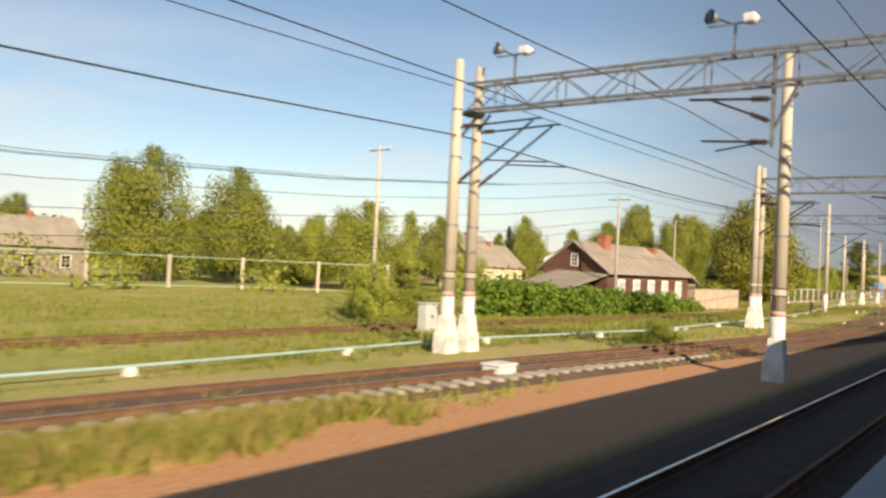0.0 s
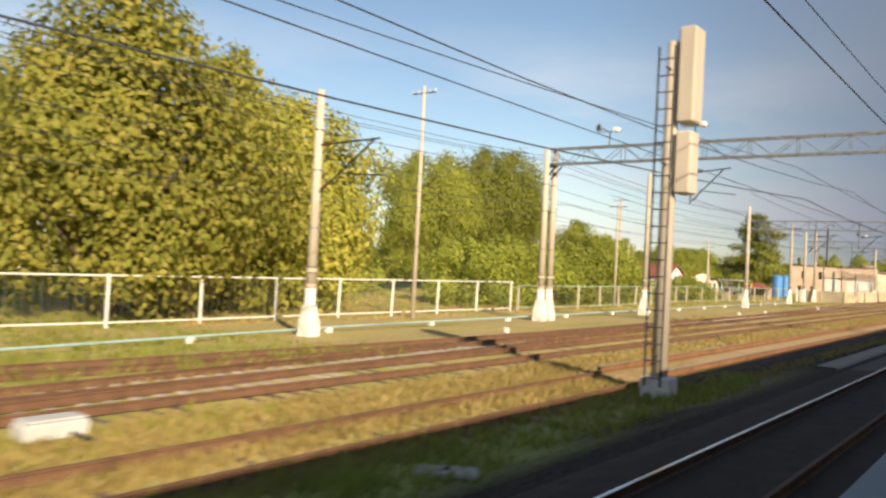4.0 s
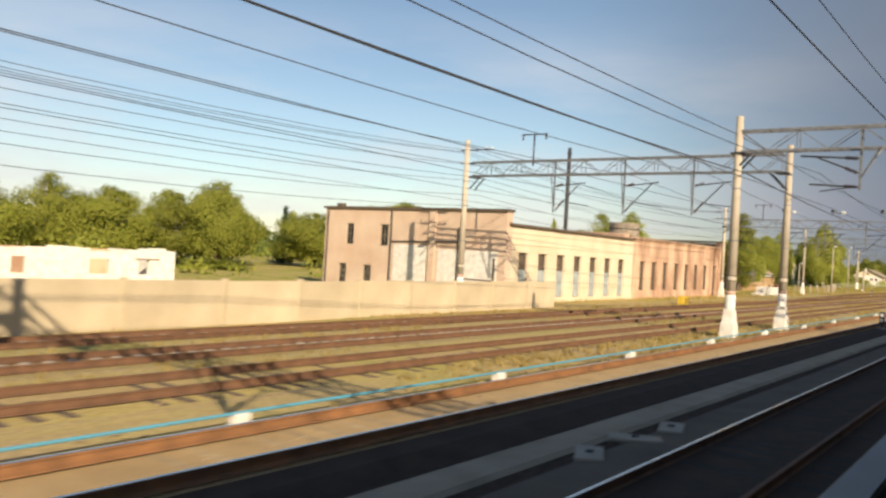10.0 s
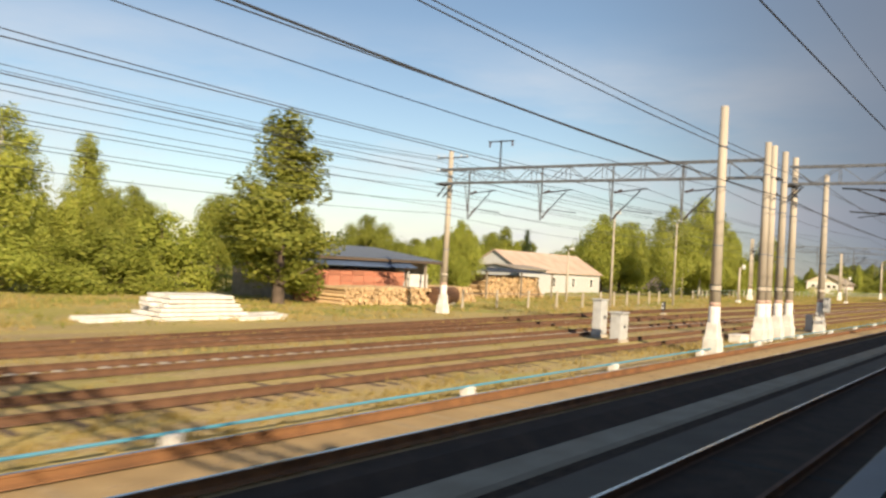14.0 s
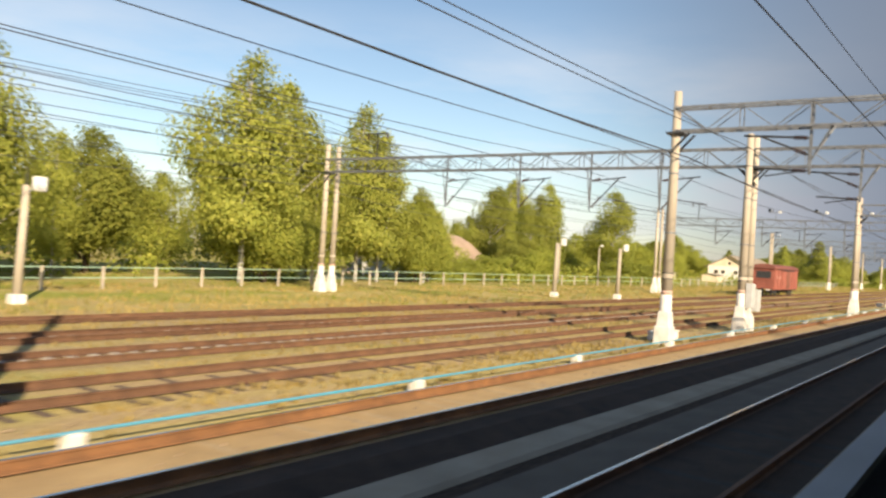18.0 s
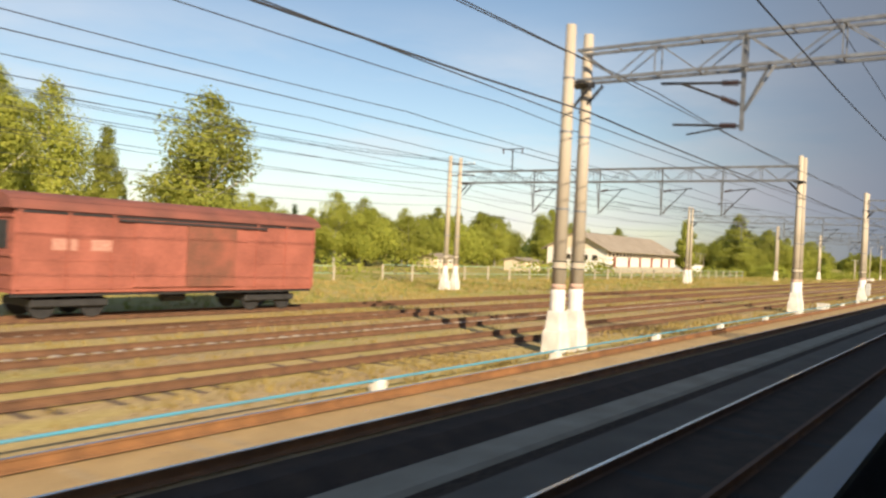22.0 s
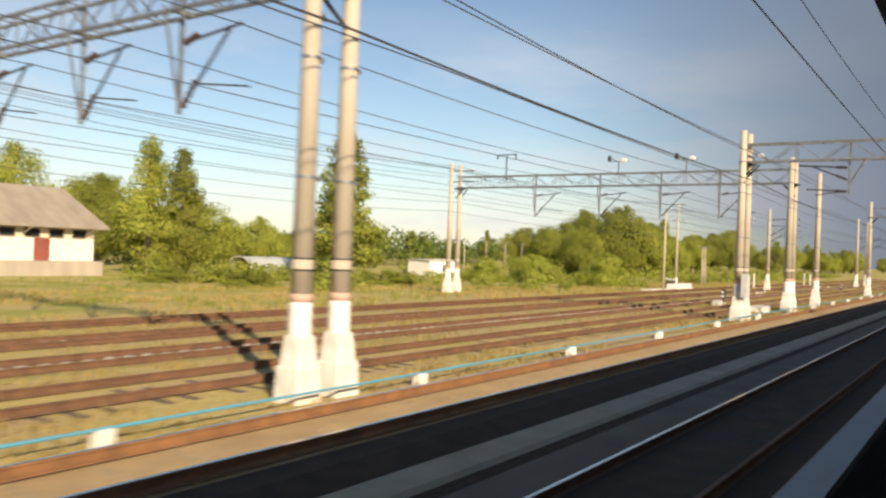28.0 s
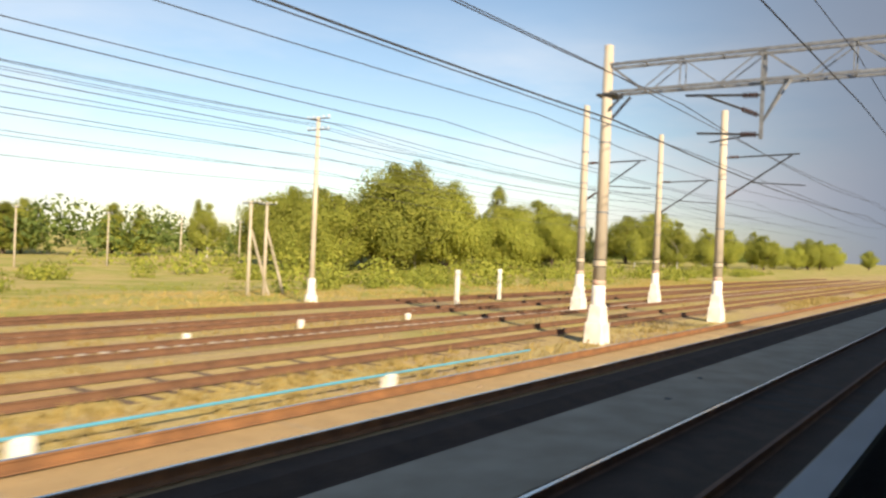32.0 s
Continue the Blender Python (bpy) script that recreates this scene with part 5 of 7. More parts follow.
rnd = random.Random(55)
strip_w = []
while len(strip_w) < 3300:
    x = rnd.uniform(-14, 10) + rnd.uniform(0, 3)
    y = 13.8 - 0.077 * x - rnd.triangular(1.75, 4.0, 2.0)
    if noise.noise(Vector((x * 0.25, y * 0.6, 3.0))) > -0.25:
        strip_w.append((x, y))
tufts("strip_grass", strip_w[:2100], L_GRASS, 0.34, 6, "tall yellowish green grass beside the sand strip", 41)
tufts("strip_dry_grass", strip_w[2100:], L_DRY, 0.36, 6, "tall dry grass beside the sand strip", 42)
tufts("dry_grass", patchy(5000, 66, 126, 7.6, 10.4, 12, -0.1) + patchy(3000, 90, 126, 9.0, 12.2, 13, -0.1) + patchy(9000, 60, 920, 9.95, 12.6, 3, 0.0) + patchy(3000, 100, 920, 15.1, 16.4, 4) + patchy(4000, 150, 920, 19.2, 21.0, 5) + patchy(5000, 200, 920, 24.0, 26.4, 6) + patchy(3500, 120, 215, 9.9, 12.5, 24, -0.15) + patchy(1200, 120, 200, 6.9, 7.7, 25, -0.1), L_DRY, 0.16, 5, "dry yellow grass tufts among the tracks", 11)
tufts("verge_grass", patchy(26000, 120, 930, 29.3, 47, 7, -0.1), L_DRY, 0.28, 5, "tall dry grass on the verge by the fence", 12)
tufts("meadow_grass", patchy(20000, -20, 120, 16, 60, 8, -0.2) + patchy(12000, 140, 930, 30, 60, 9, 0.0), L_GRASS, 0.30, 5, "lush green meadow grass", 13)
tufts("ballast_weeds", patchy(1500, -10, 110, 9.5, 15.5, 10, 0.05) + patchy(1500, 66, 124, 6.4, 8.4, 12, -0.1), L_GRASS, 0.22, 5, "green weeds beside the sandy strip", 14)

# loose stones in the sand beside the lit rails
rnd = random.Random(31)
v, f = [], []
for i in range(7000):
    x = rnd.uniform(122, 835)
    y = rnd.choice((rnd.uniform(9.35, 10.3), rnd.uniform(7.9, 9.1), rnd.uniform(10.5, 13.0)))
    r = rnd.uniform(0.02, 0.06)
    z = (0.1 if 7.6 < y < 9.4 else 0.0)
    k = len(v)
    v += [(x + r * rnd.uniform(0.6, 1.5), y, z), (x, y + r * rnd.uniform(0.6, 1.3), z), (x - r * rnd.uniform(0.6, 1.5), y, z), (x, y - r * rnd.uniform(0.6, 1.3), z), (x + rnd.uniform(-0.3, 0.3) * r, y, z + r * rnd.uniform(0.5, 1.1))]
    f += [(k, k + 1, k + 4), (k + 1, k + 2, k + 4), (k + 2, k + 3, k + 4), (k + 3, k, k + 4)]
tagged(raw("stones", v, f, M_STONES), "small loose brown and grey stones in the sand", "stones", kind="stuff")
# ---------------------------------------------------------------- pipes


def pipe(line, z, r, label, mat=None):
    prof = [(r * math.cos(a), z + r * math.sin(a)) for a in [i * math.pi / 4 for i in range(8)]]
    p = thing("pipeline", Matrix(), label, "pipe", "pipelines beside the tracks")
    sweep("pipe", line, 0, prof, mat or M_PIPE, p)
    for x, y, t in along(line, 7.6):
        s = part("support", box(B(), x - 0.14, x + 0.14, y - 0.13, y + 0.13, gz(y) - 0.05, gz(y) + z - r + 0.03, 0.03), M_WHITE, p, "whitewashed concrete support block")
    return p


pipe([(x, 10.15 + 0.06 * math.sin(x * 0.07) + 0.25 * min(1.0, max(0.0, (x - 610) / 80))) for x in range(243, 825, 6)], 0.26, 0.028, "cyan painted pipe on low white concrete blocks")
pipe([(-20, 17.6), (10, 17.2), (24, 17.7), (38, 15.6), (48, 16.0), (60, 16.2), (78, 17.9), (100, 21), (125, 24.4), (160, 26.0), (186, 27.4), (214, 28.6)], 0.22, 0.045, "faded cyan pipe along the grassy verge", material("pipe_faded_paint", (0.36, 0.50, 0.48), 0.6, dark=(0.25, 0.36, 0.36), scale=2))

# ---------------------------------------------------------------- fences
POST = {}


def fence(points, h, step, label, rail_mat=None, rails=(0.95, 0.12), mesh=False, w=0.16, post_mat=None):
    fe = thing("fence", Matrix(), label, "fence", "fences along the railway")
    rail_mat = rail_mat or M_GREENPAINT
    key = (h, w, (post_mat or M_CONC).name)
    if key not in POST:
        me = bpy.data.meshes.new("post")
        bm = box(B(), -w / 2, w / 2, -w / 2, w / 2, -0.1, h, 0.02)
        bm.to_mesh(me)
        bm.free()
        me.materials.append(post_mat or M_CONC)
        POST[key] = me
    sp = along(points, step)
    for x, y, t in sp:
        o = new("post", POST[key])
        o.parent = fe
        o.matrix_basis = Matrix.Translation((x, y, gz(y, x))) @ Matrix.Rotation(t, 4, "Z") @ Matrix.Rotation(random.uniform(-0.03, 0.03), 4, "X")
    for (xa, ya, _), (xb, yb, _) in zip(sp, sp[1:]):
        for q in rails:
            part("rail", bar(B(), (xa, ya, gz(ya) + h * q), (xb, yb, gz(yb) + h * q), 0.06), rail_mat, fe)
        if mesh:
            bm = B()
            n = 14
            for i in range(1, n):
                u = i / n
                x, y = xa + (xb - xa) * u, ya + (yb - ya) * u
                bar(bm, (x, y, gz(y, x) + 0.15 * h), (x, y, gz(y, x) + 0.93 * h), 0.012)
            part("mesh_panel", bm, M_STEEL, fe, "wire mesh panel")
    return fe


fence([(18, 60.5), (33, 57.8), (43, 56.5), (52, 50.5), (60, 47)], 2.9, 6.6, "concrete post fence with pale green rails in tall grass", w=0.28)
fence([(112.5, 30.3), (118, 30.2), (128, 30.8), (150.4, 31.6)], 2.2, 4.6, "white post and wire mesh fence", M_WHITEPAINT, (0.97, 0.1), True, 0.12, M_WHITE)
fence([(150.3, 31.6), (160, 31.4), (178, 32.8), (192, 34.2), (216, 33.0), (232, 31.5)], 1.95, 4.6, "concrete post fence with pale green rails", None, (0.97, 0.12), True)
fence([(398, 34.4), (416, 33.0), (440, 36)], 1.5, 4.2, "old concrete fence posts by the lumber yard", M_WOODGREY, (0.8,))
fence([(468, 42), (490, 45.5), (505, 47), (520, 47.5), (562, 49), (600, 47)], 1.35, 4.0, "low fence of pale posts with thin rails", M_GREENPAINT, (0.95, 0.5))
fence([(606, 47), (640, 45.3), (664, 45.2), (700, 44.2), (716, 44)], 1.5, 4.2, "low fence of pale posts with green rails", M_GREENPAINT, (0.97, 0.45), True)

# concrete panel walls


def panel_wall(points, h, step, label, mat):
    w = thing("panel_wall", Matrix(), label, "wall", "panel walls")
    sp = along(points, step)
    for (xa, ya, t), (xb, yb, _) in zip(sp, sp[1:]):
        a, b = Vector((xa, ya, 0)), Vector((xb, yb, 0))
        ln = (b - a).length
        m = Matrix.Translation((xa, ya, gz(ya))) @ Matrix.Rotation(math.atan2(yb - ya, xb - xa), 4, "Z")
        bm = box(B(), 0.02, ln - 0.02, -0.07, 0.07, -0.2, h + random.uniform(-0.04, 0.02), 0.015)
        p = part("panel", bm, mat, w)
        p.matrix_basis = m
        q = part("pillar", box(B(), -0.12, 0.12, -0.12, 0.12, -0.2, h + 0.06, 0.02), mat, w)
        q.matrix_basis = m
    return w


panel_wall([(234.9, 25.4), (250, 24.9), (268, 25.0), (282, 26.4), (299.5, 27.4)], 1.75, 4.3, "weathered beige concrete panel wall by the tracks", M_WALLC)
panel_wall([(76.9, 28.4), (80.5, 27.6), (89.6, 26.6)], 2.05, 2.6, "low pinkish concrete wall beside the log house", M_WALLP)
panel_wall([(234.9, 25.4), (236.4, 33)], 1.75, 3.6, "weathered beige concrete panel wall turning the corner", M_WALLC)
# ---------------------------------------------------------------- buildings


def window(parent, x, z0, z1, w, y=0.0, frame_mat=None, bars=(1, 2), bright=False, axis="x", pane_mat=None):
    """A recessed window on a front wall at y (facing -y) or, with axis y, on an end wall at x = y (facing -x)."""
    fm = frame_mat or M_WHITEPAINT
    win = new("window")
    win.parent = parent
    m = Matrix.Translation((x, y, 0)) if axis == "x" else Matrix.Translation((y, x, 0)) @ Matrix.Rotation(radians(-90), 4, "Z")
    win.matrix_basis = m
    part("pane", box(B(), -w / 2, w / 2, -0.005, 0.03, z0, z1), M_CURTAIN if bright else pane_mat or M_GLASS, win, "pane with a white net curtain" if bright else "brown board in the window" if pane_mat else "dark glass pane")
    bm = B()
    e = 0.07
    box(bm, -w / 2 - e, -w / 2, -0.06, 0.04, z0 - e, z1 + e)
    box(bm, w / 2, w / 2 + e, -0.06, 0.04, z0 - e, z1 + e)
    box(bm, -w / 2, w / 2, -0.06, 0.04, z1, z1 + e)
    box(bm, -w / 2, w / 2, -0.08, 0.04, z0 - e, z0)
    part("window_frame", bm, fm, win)
    bm = B()
    for i in range(1, bars[0] + 1):
        xx = -w / 2 + w * i / (bars[0] + 1)
        box(bm, xx - 0.02, xx + 0.02, -0.03, -0.006, z0, z1)
    for i in range(1, bars[1] + 1):
        zz = z0 + (z1 - z0) * i / (bars[1] + 1)
        box(bm, -w / 2, w / 2, -0.034, -0.007, zz - 0.02, zz + 0.02)
    part("glazing_bar", bm, fm, win)
    return win


def door(parent, x, z0, z1, w, y, mat):
    d = part("door", box(B(), x - w / 2, x + w / 2, y - 0.05, y + 0.03, z0, z1, 0.01), mat, parent)
    part("door_handle", box(B(), x + w * 0.3, x + w * 0.34, y - 0.09, y - 0.05, z0 + 0.95, z0 + 1.1), M_DARKSTEEL, d)
    return d


def gable_roof(parent, x0, x1, y0, y1, ze, zr, mat, over=0.4, thick=0.08, ribs=0, end=True, gable_mat=None):
    """Two roof slopes over x0..x1, y0..y1 with the ridge along x, and gable walls below it."""
    ym = (y0 + y1) / 2
    sl = (zr - ze) / (ym - y0)
    for s, ya in ((-1, y0 - over), (1, y1 + over)):
        za = ze - sl * over
        v = [(x0 - over, ya, za), (x1 + over, ya, za), (x1 + over, ym, zr), (x0 - over, ym, zr)]
        v += [(a, b, c + thick) for a, b, c in v]
        f = [(0, 3, 2, 1), (4, 5, 6, 7), (0, 1, 5, 4), (1, 2, 6, 5), (2, 3, 7, 6), (3, 0, 4, 7)]
        r = raw("roof", v, f, mat, parent)
        if ribs:
            n = int((x1 - x0 + 2 * over) / ribs)
            for i in range(n + 1):
                xx = x0 - over + i * ribs
                part("roof_ridge", bar(B(), (xx, ya, za + thick), (xx, ym, zr + thick), 0.05, 0.05), mat, r)
    for xx in ((x0, x1) if end else ()):
        raw("gable", [(xx, y0, ze), (xx, y1, ze), (xx, ym, zr - 0.02), (xx + (0.1 if xx == x0 else -0.1), y0, ze), (xx + (0.1 if xx == x0 else -0.1), y1, ze), (xx + (0.1 if xx == x0 else -0.1), ym, zr - 0.02)], [(0, 1, 2), (3, 5, 4)], gable_mat or mat, parent)


def walls(parent, x0, x1, y0, y1, z0, z1, mat, t=0.3):
    part("wall", box(B(), x0, x1, y0, y0 + t, z0, z1), mat, parent)
    part("wall", box(B(), x0, x1, y1 - t, y1, z0, z1), mat, parent)
    part("wall", box(B(), x0, x0 + t, y0 + t, y1 - t, z0, z1), mat, parent)
    part("wall", box(B(), x1 - t, x1, y0 + t, y1 - t, z0, z1), mat, parent)


# the log house by the line
house = thing("log_house", Matrix.Translation((59.9, 29.15, -0.35)) @ Matrix.Rotation(radians(-5.0), 4, "Z"), "old dark brown board house with white window frames and grey roof", "house")
walls(house, 0, 14.8, 0, 6.4, 0, 3.45, M_LOG)
for i in range(13):
    part("board", box(B(), -0.03, 14.83, -0.03, -0.002, 0.1 + i * 0.255, 0.1 + i * 0.255 + 0.24, 0.006), M_LOG, house)
    part("board", box(B(), -0.03, -0.002, 0.0, 6.4, 0.1 + i * 0.255, 0.1 + i * 0.255 + 0.24, 0.006), M_LOG, house)
gable_roof(house, 0, 14.8, 0, 6.4, 3.45, 5.7, M_ASB, 0.5, 0.08, 1.1, True, M_LOG)
for x in (2.3, 4.9, 7.5, 10.1, 12.8):
    part("window_lining", box(B(), x - 0.62, x + 0.62, -0.06, -0.034, 0.8, 2.72, 0.01), M_WHITEPAINT, house, "broad white window lining")
    window(house, x, 0.95, 2.5, 0.86, -0.064, bright=True)
window(house, 3.2, 3.7, 4.65, 0.55, -0.034, axis="y")
for cx, cz, ct, w in ((3.8, 4.9, 6.5, 0.5), (12.4, 4.4, 5.75, 0.34)):
    bm = box(B(), cx - w, cx + w, 2.3, 3.1, cz, ct, 0.02)
    box(bm, cx - w - 0.06, cx + w + 0.06, 2.24, 3.16, ct - 0.22, ct - 0.1)
    part("chimney", bm, M_BRICKRED, house, "red brick chimney")
porch = thing("board_porch", Matrix.Translation((74.75, 27.95, -0.35)) @ Matrix.Rotation(radians(-5.0), 4, "Z"), "weathered grey board porch against the end of the house", "porch")
walls(porch, 0, 1.75, 0, 3.2, 0, 2.5, M_WOODGREY, 0.08)
for i in range(8):
    part("plank", box(B(), -0.02, 1.78, -0.035, -0.002, 0.1 + i * 0.31, 0.1 + i * 0.31 + (0.24 if i % 2 else 0.28), 0.006), M_WOODGREY if i % 3 else M_LOG, porch)
raw("roof", [(-0.1, -0.35, 3.25), (2.15, -0.35, 2.45), (2.15, 3.5, 2.45), (-0.1, 3.5, 3.25), (-0.1, -0.35, 3.32), (2.15, -0.35, 2.52), (2.15, 3.5, 2.52), (-0.1, 3.5, 3.32)], [(0, 3, 2, 1), (4, 5, 6, 7), (0, 1, 5, 4), (1, 2, 6, 5), (2, 3, 7, 6), (3, 0, 4, 7)], M_ASB, porch)
leanto = thing("lean_to_shed", Matrix.Translation((54.6, 29.9, -0.35)) @ Matrix.Rotation(radians(-5.0), 4, "Z"), "low grey board lean-to shed against the house", "shed")
walls(leanto, 0, 5.1, 0, 4.2, 0, 1.85, M_WOODGREY, 0.1)
raw("roof", [(-0.7, -0.6, 1.8), (5.2, -0.6, 3.05), (5.2, 4.6, 3.2), (-0.7, 4.6, 1.95), (-0.7, -0.6, 1.87), (5.2, -0.6, 3.12), (5.2, 4.6, 3.27), (-0.7, 4.6, 2.02)], [(0, 3, 2, 1), (4, 5, 6, 7), (0, 1, 5, 4), (1, 2, 6, 5), (2, 3, 7, 6), (3, 0, 4, 7)], M_ASB, leanto)
# hedge of broad leaves in front of the house
rnd = random.Random(9)
lumps = []
for i in range(210):
    u = rnd.random()
    x = 42.6 + u * 21
    y = 30.0 - u * 4.4 + rnd.uniform(-1.3, 1.3)
    lumps.append(((x, y, gz(y, x) + rnd.uniform(0.2, 2.3 - 1.1 * u)), (0.85, 0.75, 0.6)))
for i in range(90):
    x = rnd.uniform(60, 73)
    lumps.append(((x, 27.4 - (x - 62) * 0.09 + rnd.uniform(-0.6, 0.4), gz(27) + rnd.uniform(0.2, 0.85)), (0.65, 0.5, 0.5)))
v, f = crown_mesh(lumps, 26000, 0.27, rnd)
hedge = thing("hedge", Matrix(), "thick bright green broad-leaved hedge in front of the house", "hedge")
raw("leaves", v, f, leaf_material("leaves_hedge", (0.090, 0.160, 0.022), (0.226, 0.348, 0.043), (0.422, 0.536, 0.087)), hedge)


def cottage(x, y, yaw, ln, dp, he, hr, wall_mat, roof_mat, label, wins=3, chimney=True):
    h = thing("cottage", Matrix.Translation((x, y, gz(y, x))) @ Matrix.Rotation(radians(yaw), 4, "Z"), label, "house", "houses of the village")
    walls(h, 0, ln, 0, dp, 0, he, wall_mat)
    gable_roof(h, 0, ln, 0, dp, he, hr, roof_mat, 0.4, 0.08, 0, True, wall_mat)
    for i in range(wins):
        window(h, ln * (i + 0.5) / wins, 0.9, min(2.1, he - 0.4), 0.9, -0.01)
    if chimney:
        part("chimney", box(B(), ln * 0.6, ln * 0.6 + 0.6, dp / 2 - 0.3, dp / 2 + 0.3, hr - 0.6, hr + 0.5, 0.02), M_BRICKRED, h, "brick chimney")
    return h


cottage(31.0, 80, -4, 11, 8, 3.2, 6.0, M_WOODGREY, M_ASB, "grey village house with pale sheet roof behind trees")
cottage(67.0, 62, 0, 7, 5, 2.2, 3.7, M_WOODGREY, M_ASB, "small weathered shed with grey roof")
cottage(88.0, 62, -5, 10, 7, 3.4, 6.2, M_CREAM, M_ASB, "pale plastered house with grey roof among trees")
cottage(127.0, 95, 0, 16, 10, 5.0, 9.5, M_CREAM, M_ASB, "large pale house behind the trees")
cottage(113.0, 60, 8, 7, 6, 5.0, 6.5, M_WHITEPAINT, M_ASB, "white house gable behind trees", 2)

# red-roofed building
red = thing("red_roof_building", Matrix.Translation((189.8, 44.0, -0.4)), "long white building with a red sheet-metal roof", "building")
walls(red, 2.2, 23.6, 0, 9.5, 0, 2.95, M_CREAM)
gable_roof(red, 2.2, 23.6, 0, 9.5, 2.95, 4.6, M_REDROOF, 0.6, 0.06, 0.9, True, M_WHITEPAINT)
for i in range(5):
    window(red, 3.6 + i * 2.9, 1.2, 2.4, 1.3, -0.01, bars=(2, 1))
# wing with its gable to the line
part("wall", box(B(), 17.9, 24.1, -0.9, -0.6, 0, 2.95), M_WHITEPAINT, red)
part("wall", box(B(), 17.9, 18.2, -0.6, -0.005, 0, 2.95), M_CREAM, red)
part("wall", box(B(), 23.8, 24.1, -0.6, 6.0, 0, 2.95), M_CREAM, red)
v = [(17.9, -0.9, 2.952), (24.1, -0.9, 2.952), (21.0, -0.9, 4.56)]
raw("gable", v + [(p, -0.75, r) for p, q, r in v], [(0, 1, 2), (5, 4, 3), (0, 3, 4, 1), (1, 4, 5, 2), (2, 5, 3, 0)], M_WHITEPAINT, red)
for s_ in (-1, 1):
    v = [(21.0 + s_ * 3.6, -1.3, 2.72), (21.0, -1.3, 4.59), (21.0, 4.7, 4.59), (21.0 + s_ * 3.6, 4.7, 2.72)]
    v += [(p, q, r + 0.06) for p, q, r in v]
    raw("roof", v, [(0, 1, 2, 3), (7, 6, 5, 4), (0, 4, 5, 1), (1, 5, 6, 2), (2, 6, 7, 3), (3, 7, 4, 0)], M_REDROOF, red)

# gazebo
gaz = thing("gazebo", Matrix.Translation((223.2, 35.2, -0.4)), "small open gazebo with a dark red pyramid roof", "gazebo")
for sx in (-1.6, 1.6):
    for sy in (-1.6, 1.6):
        part("post", box(B(), sx - 0.06, sx + 0.06, sy - 0.06, sy + 0.06, 0, 1.85), M_WHITEPAINT, gaz)
raw("roof", [(-2.05, -2.05, 1.8), (2.05, -2.05, 1.8), (2.05, 2.05, 1.8), (-2.05, 2.05, 1.8), (0, 0, 2.75)], [(0, 1, 4), (1, 2, 4), (2, 3, 4), (3, 0, 4), (3, 2, 1, 0)], M_REDROOF, gaz)
part("parapet", box(B(), -1.6, 1.6, -1.68, -1.6, 0.1, 0.85), M_BRICKP, gaz)

can = thing("shelter_canopy", Matrix.Translation((214.9, 36.0, -0.4)), "small open shelter with a pale corrugated roof", "shelter")
for sx in (-1.7, 1.7):
    for sy in (-1.2, 1.2):
        part("post", box(B(), sx - 0.06, sx + 0.06, sy - 0.06, sy + 0.06, 0, 2.8), M_GREENPAINT, can)
for i in range(14):
    part("roof_sheet", box(B(), -2.1 + i * 0.3, -1.82 + i * 0.3, -1.8, 1.7, 2.8 + 0.03 * (i % 2), 2.86 + 0.03 * (i % 2)), M_BOX, can)
part("back_wall", box(B(), -1.7, 1.7, 1.26, 1.34, 0, 1.9), M_WOODGREY, can)
part("parapet", box(B(), -1.64, 1.64, -1.24, -1.16, 0.1, 1.0), M_BRICKP, can)
ys_ = thing("warning_sign", Matrix.Translation((214.84, 33.6, -0.4)), "square yellow warning sign on a thin post", "sign")
part("post", rod(B(), (0, 0.05, 0), (0, 0.05, 2.6), 0.035), M_WHITEPAINT, ys_)
part("panel", box(B(), -0.28, 0.28, -0.02, 0.012, 2.05, 2.6, 0.005), M_YELLOW, ys_, "yellow sign panel")
gt = thing("barred_gate", Matrix.Translation((231.2, 31.5, -0.4)) @ Matrix.Rotation(radians(-5.4), 4, "Z"), "white painted barred steel gate between posts", "gate")
for x in (0, 3.3):
    part("post", box(B(), x - 0.09, x + 0.09, -0.09, 0.09, -0.1, 2.0, 0.02), M_WHITEPAINT, gt)
for z in (0.15, 1.7):
    part("rail", bar(B(), (0.09, 0, z), (3.21, 0, z), 0.06), M_WHITEPAINT, gt)
for i in range(13):
    part("bar", bar(B(), (0.28 + i * 0.23, 0, 0.15), (0.28 + i * 0.23, 0, 1.7), 0.03), M_WHITEPAINT, gt)

# half-ruined white building
ruin = thing("ruined_building", Matrix.Translation((234.0, 48.5, -0.4)), "half-ruined whitewashed building with bare brick patches", "building")
M_RUIN = material("flaking_whitewash_on_brick", (0.76, 0.69, 0.60), 0.92, dark=(0.50, 0.34, 0.26), scale=0.8, bump=0.5, spread=0.32)
walls(ruin, 0, 7.0, 0, 10, 0, 3.0, M_RUIN)
v = [(0, 0, 3.0), (7.0, 0, 3.0), (5.6, 0, 3.35), (3.4, 0, 3.6), (1.2, 0, 3.3)]
raw("broken_gable", v + [(a, b + 0.3, c) for a, b, c in v], [(0, 1, 2, 3, 4), (9, 8, 7, 6, 5), (0, 4, 9, 5), (4, 3, 8, 9), (3, 2, 7, 8), (2, 1, 6, 7)], M_RUIN, ruin)
walls(ruin, 7.02, 20, 1.2, 9, 0, 2.6, M_RUIN)
part("roof", box(B(), 6.9, 20.4, 0.8, 9.4, 2.62, 2.85), M_DARKSTEEL, ruin)
for x, w in ((2.6, 0.8), (4.9, 0.9)):
    window(ruin, x, 0.9, 2.2, w, -0.01, M_WOODGREY)
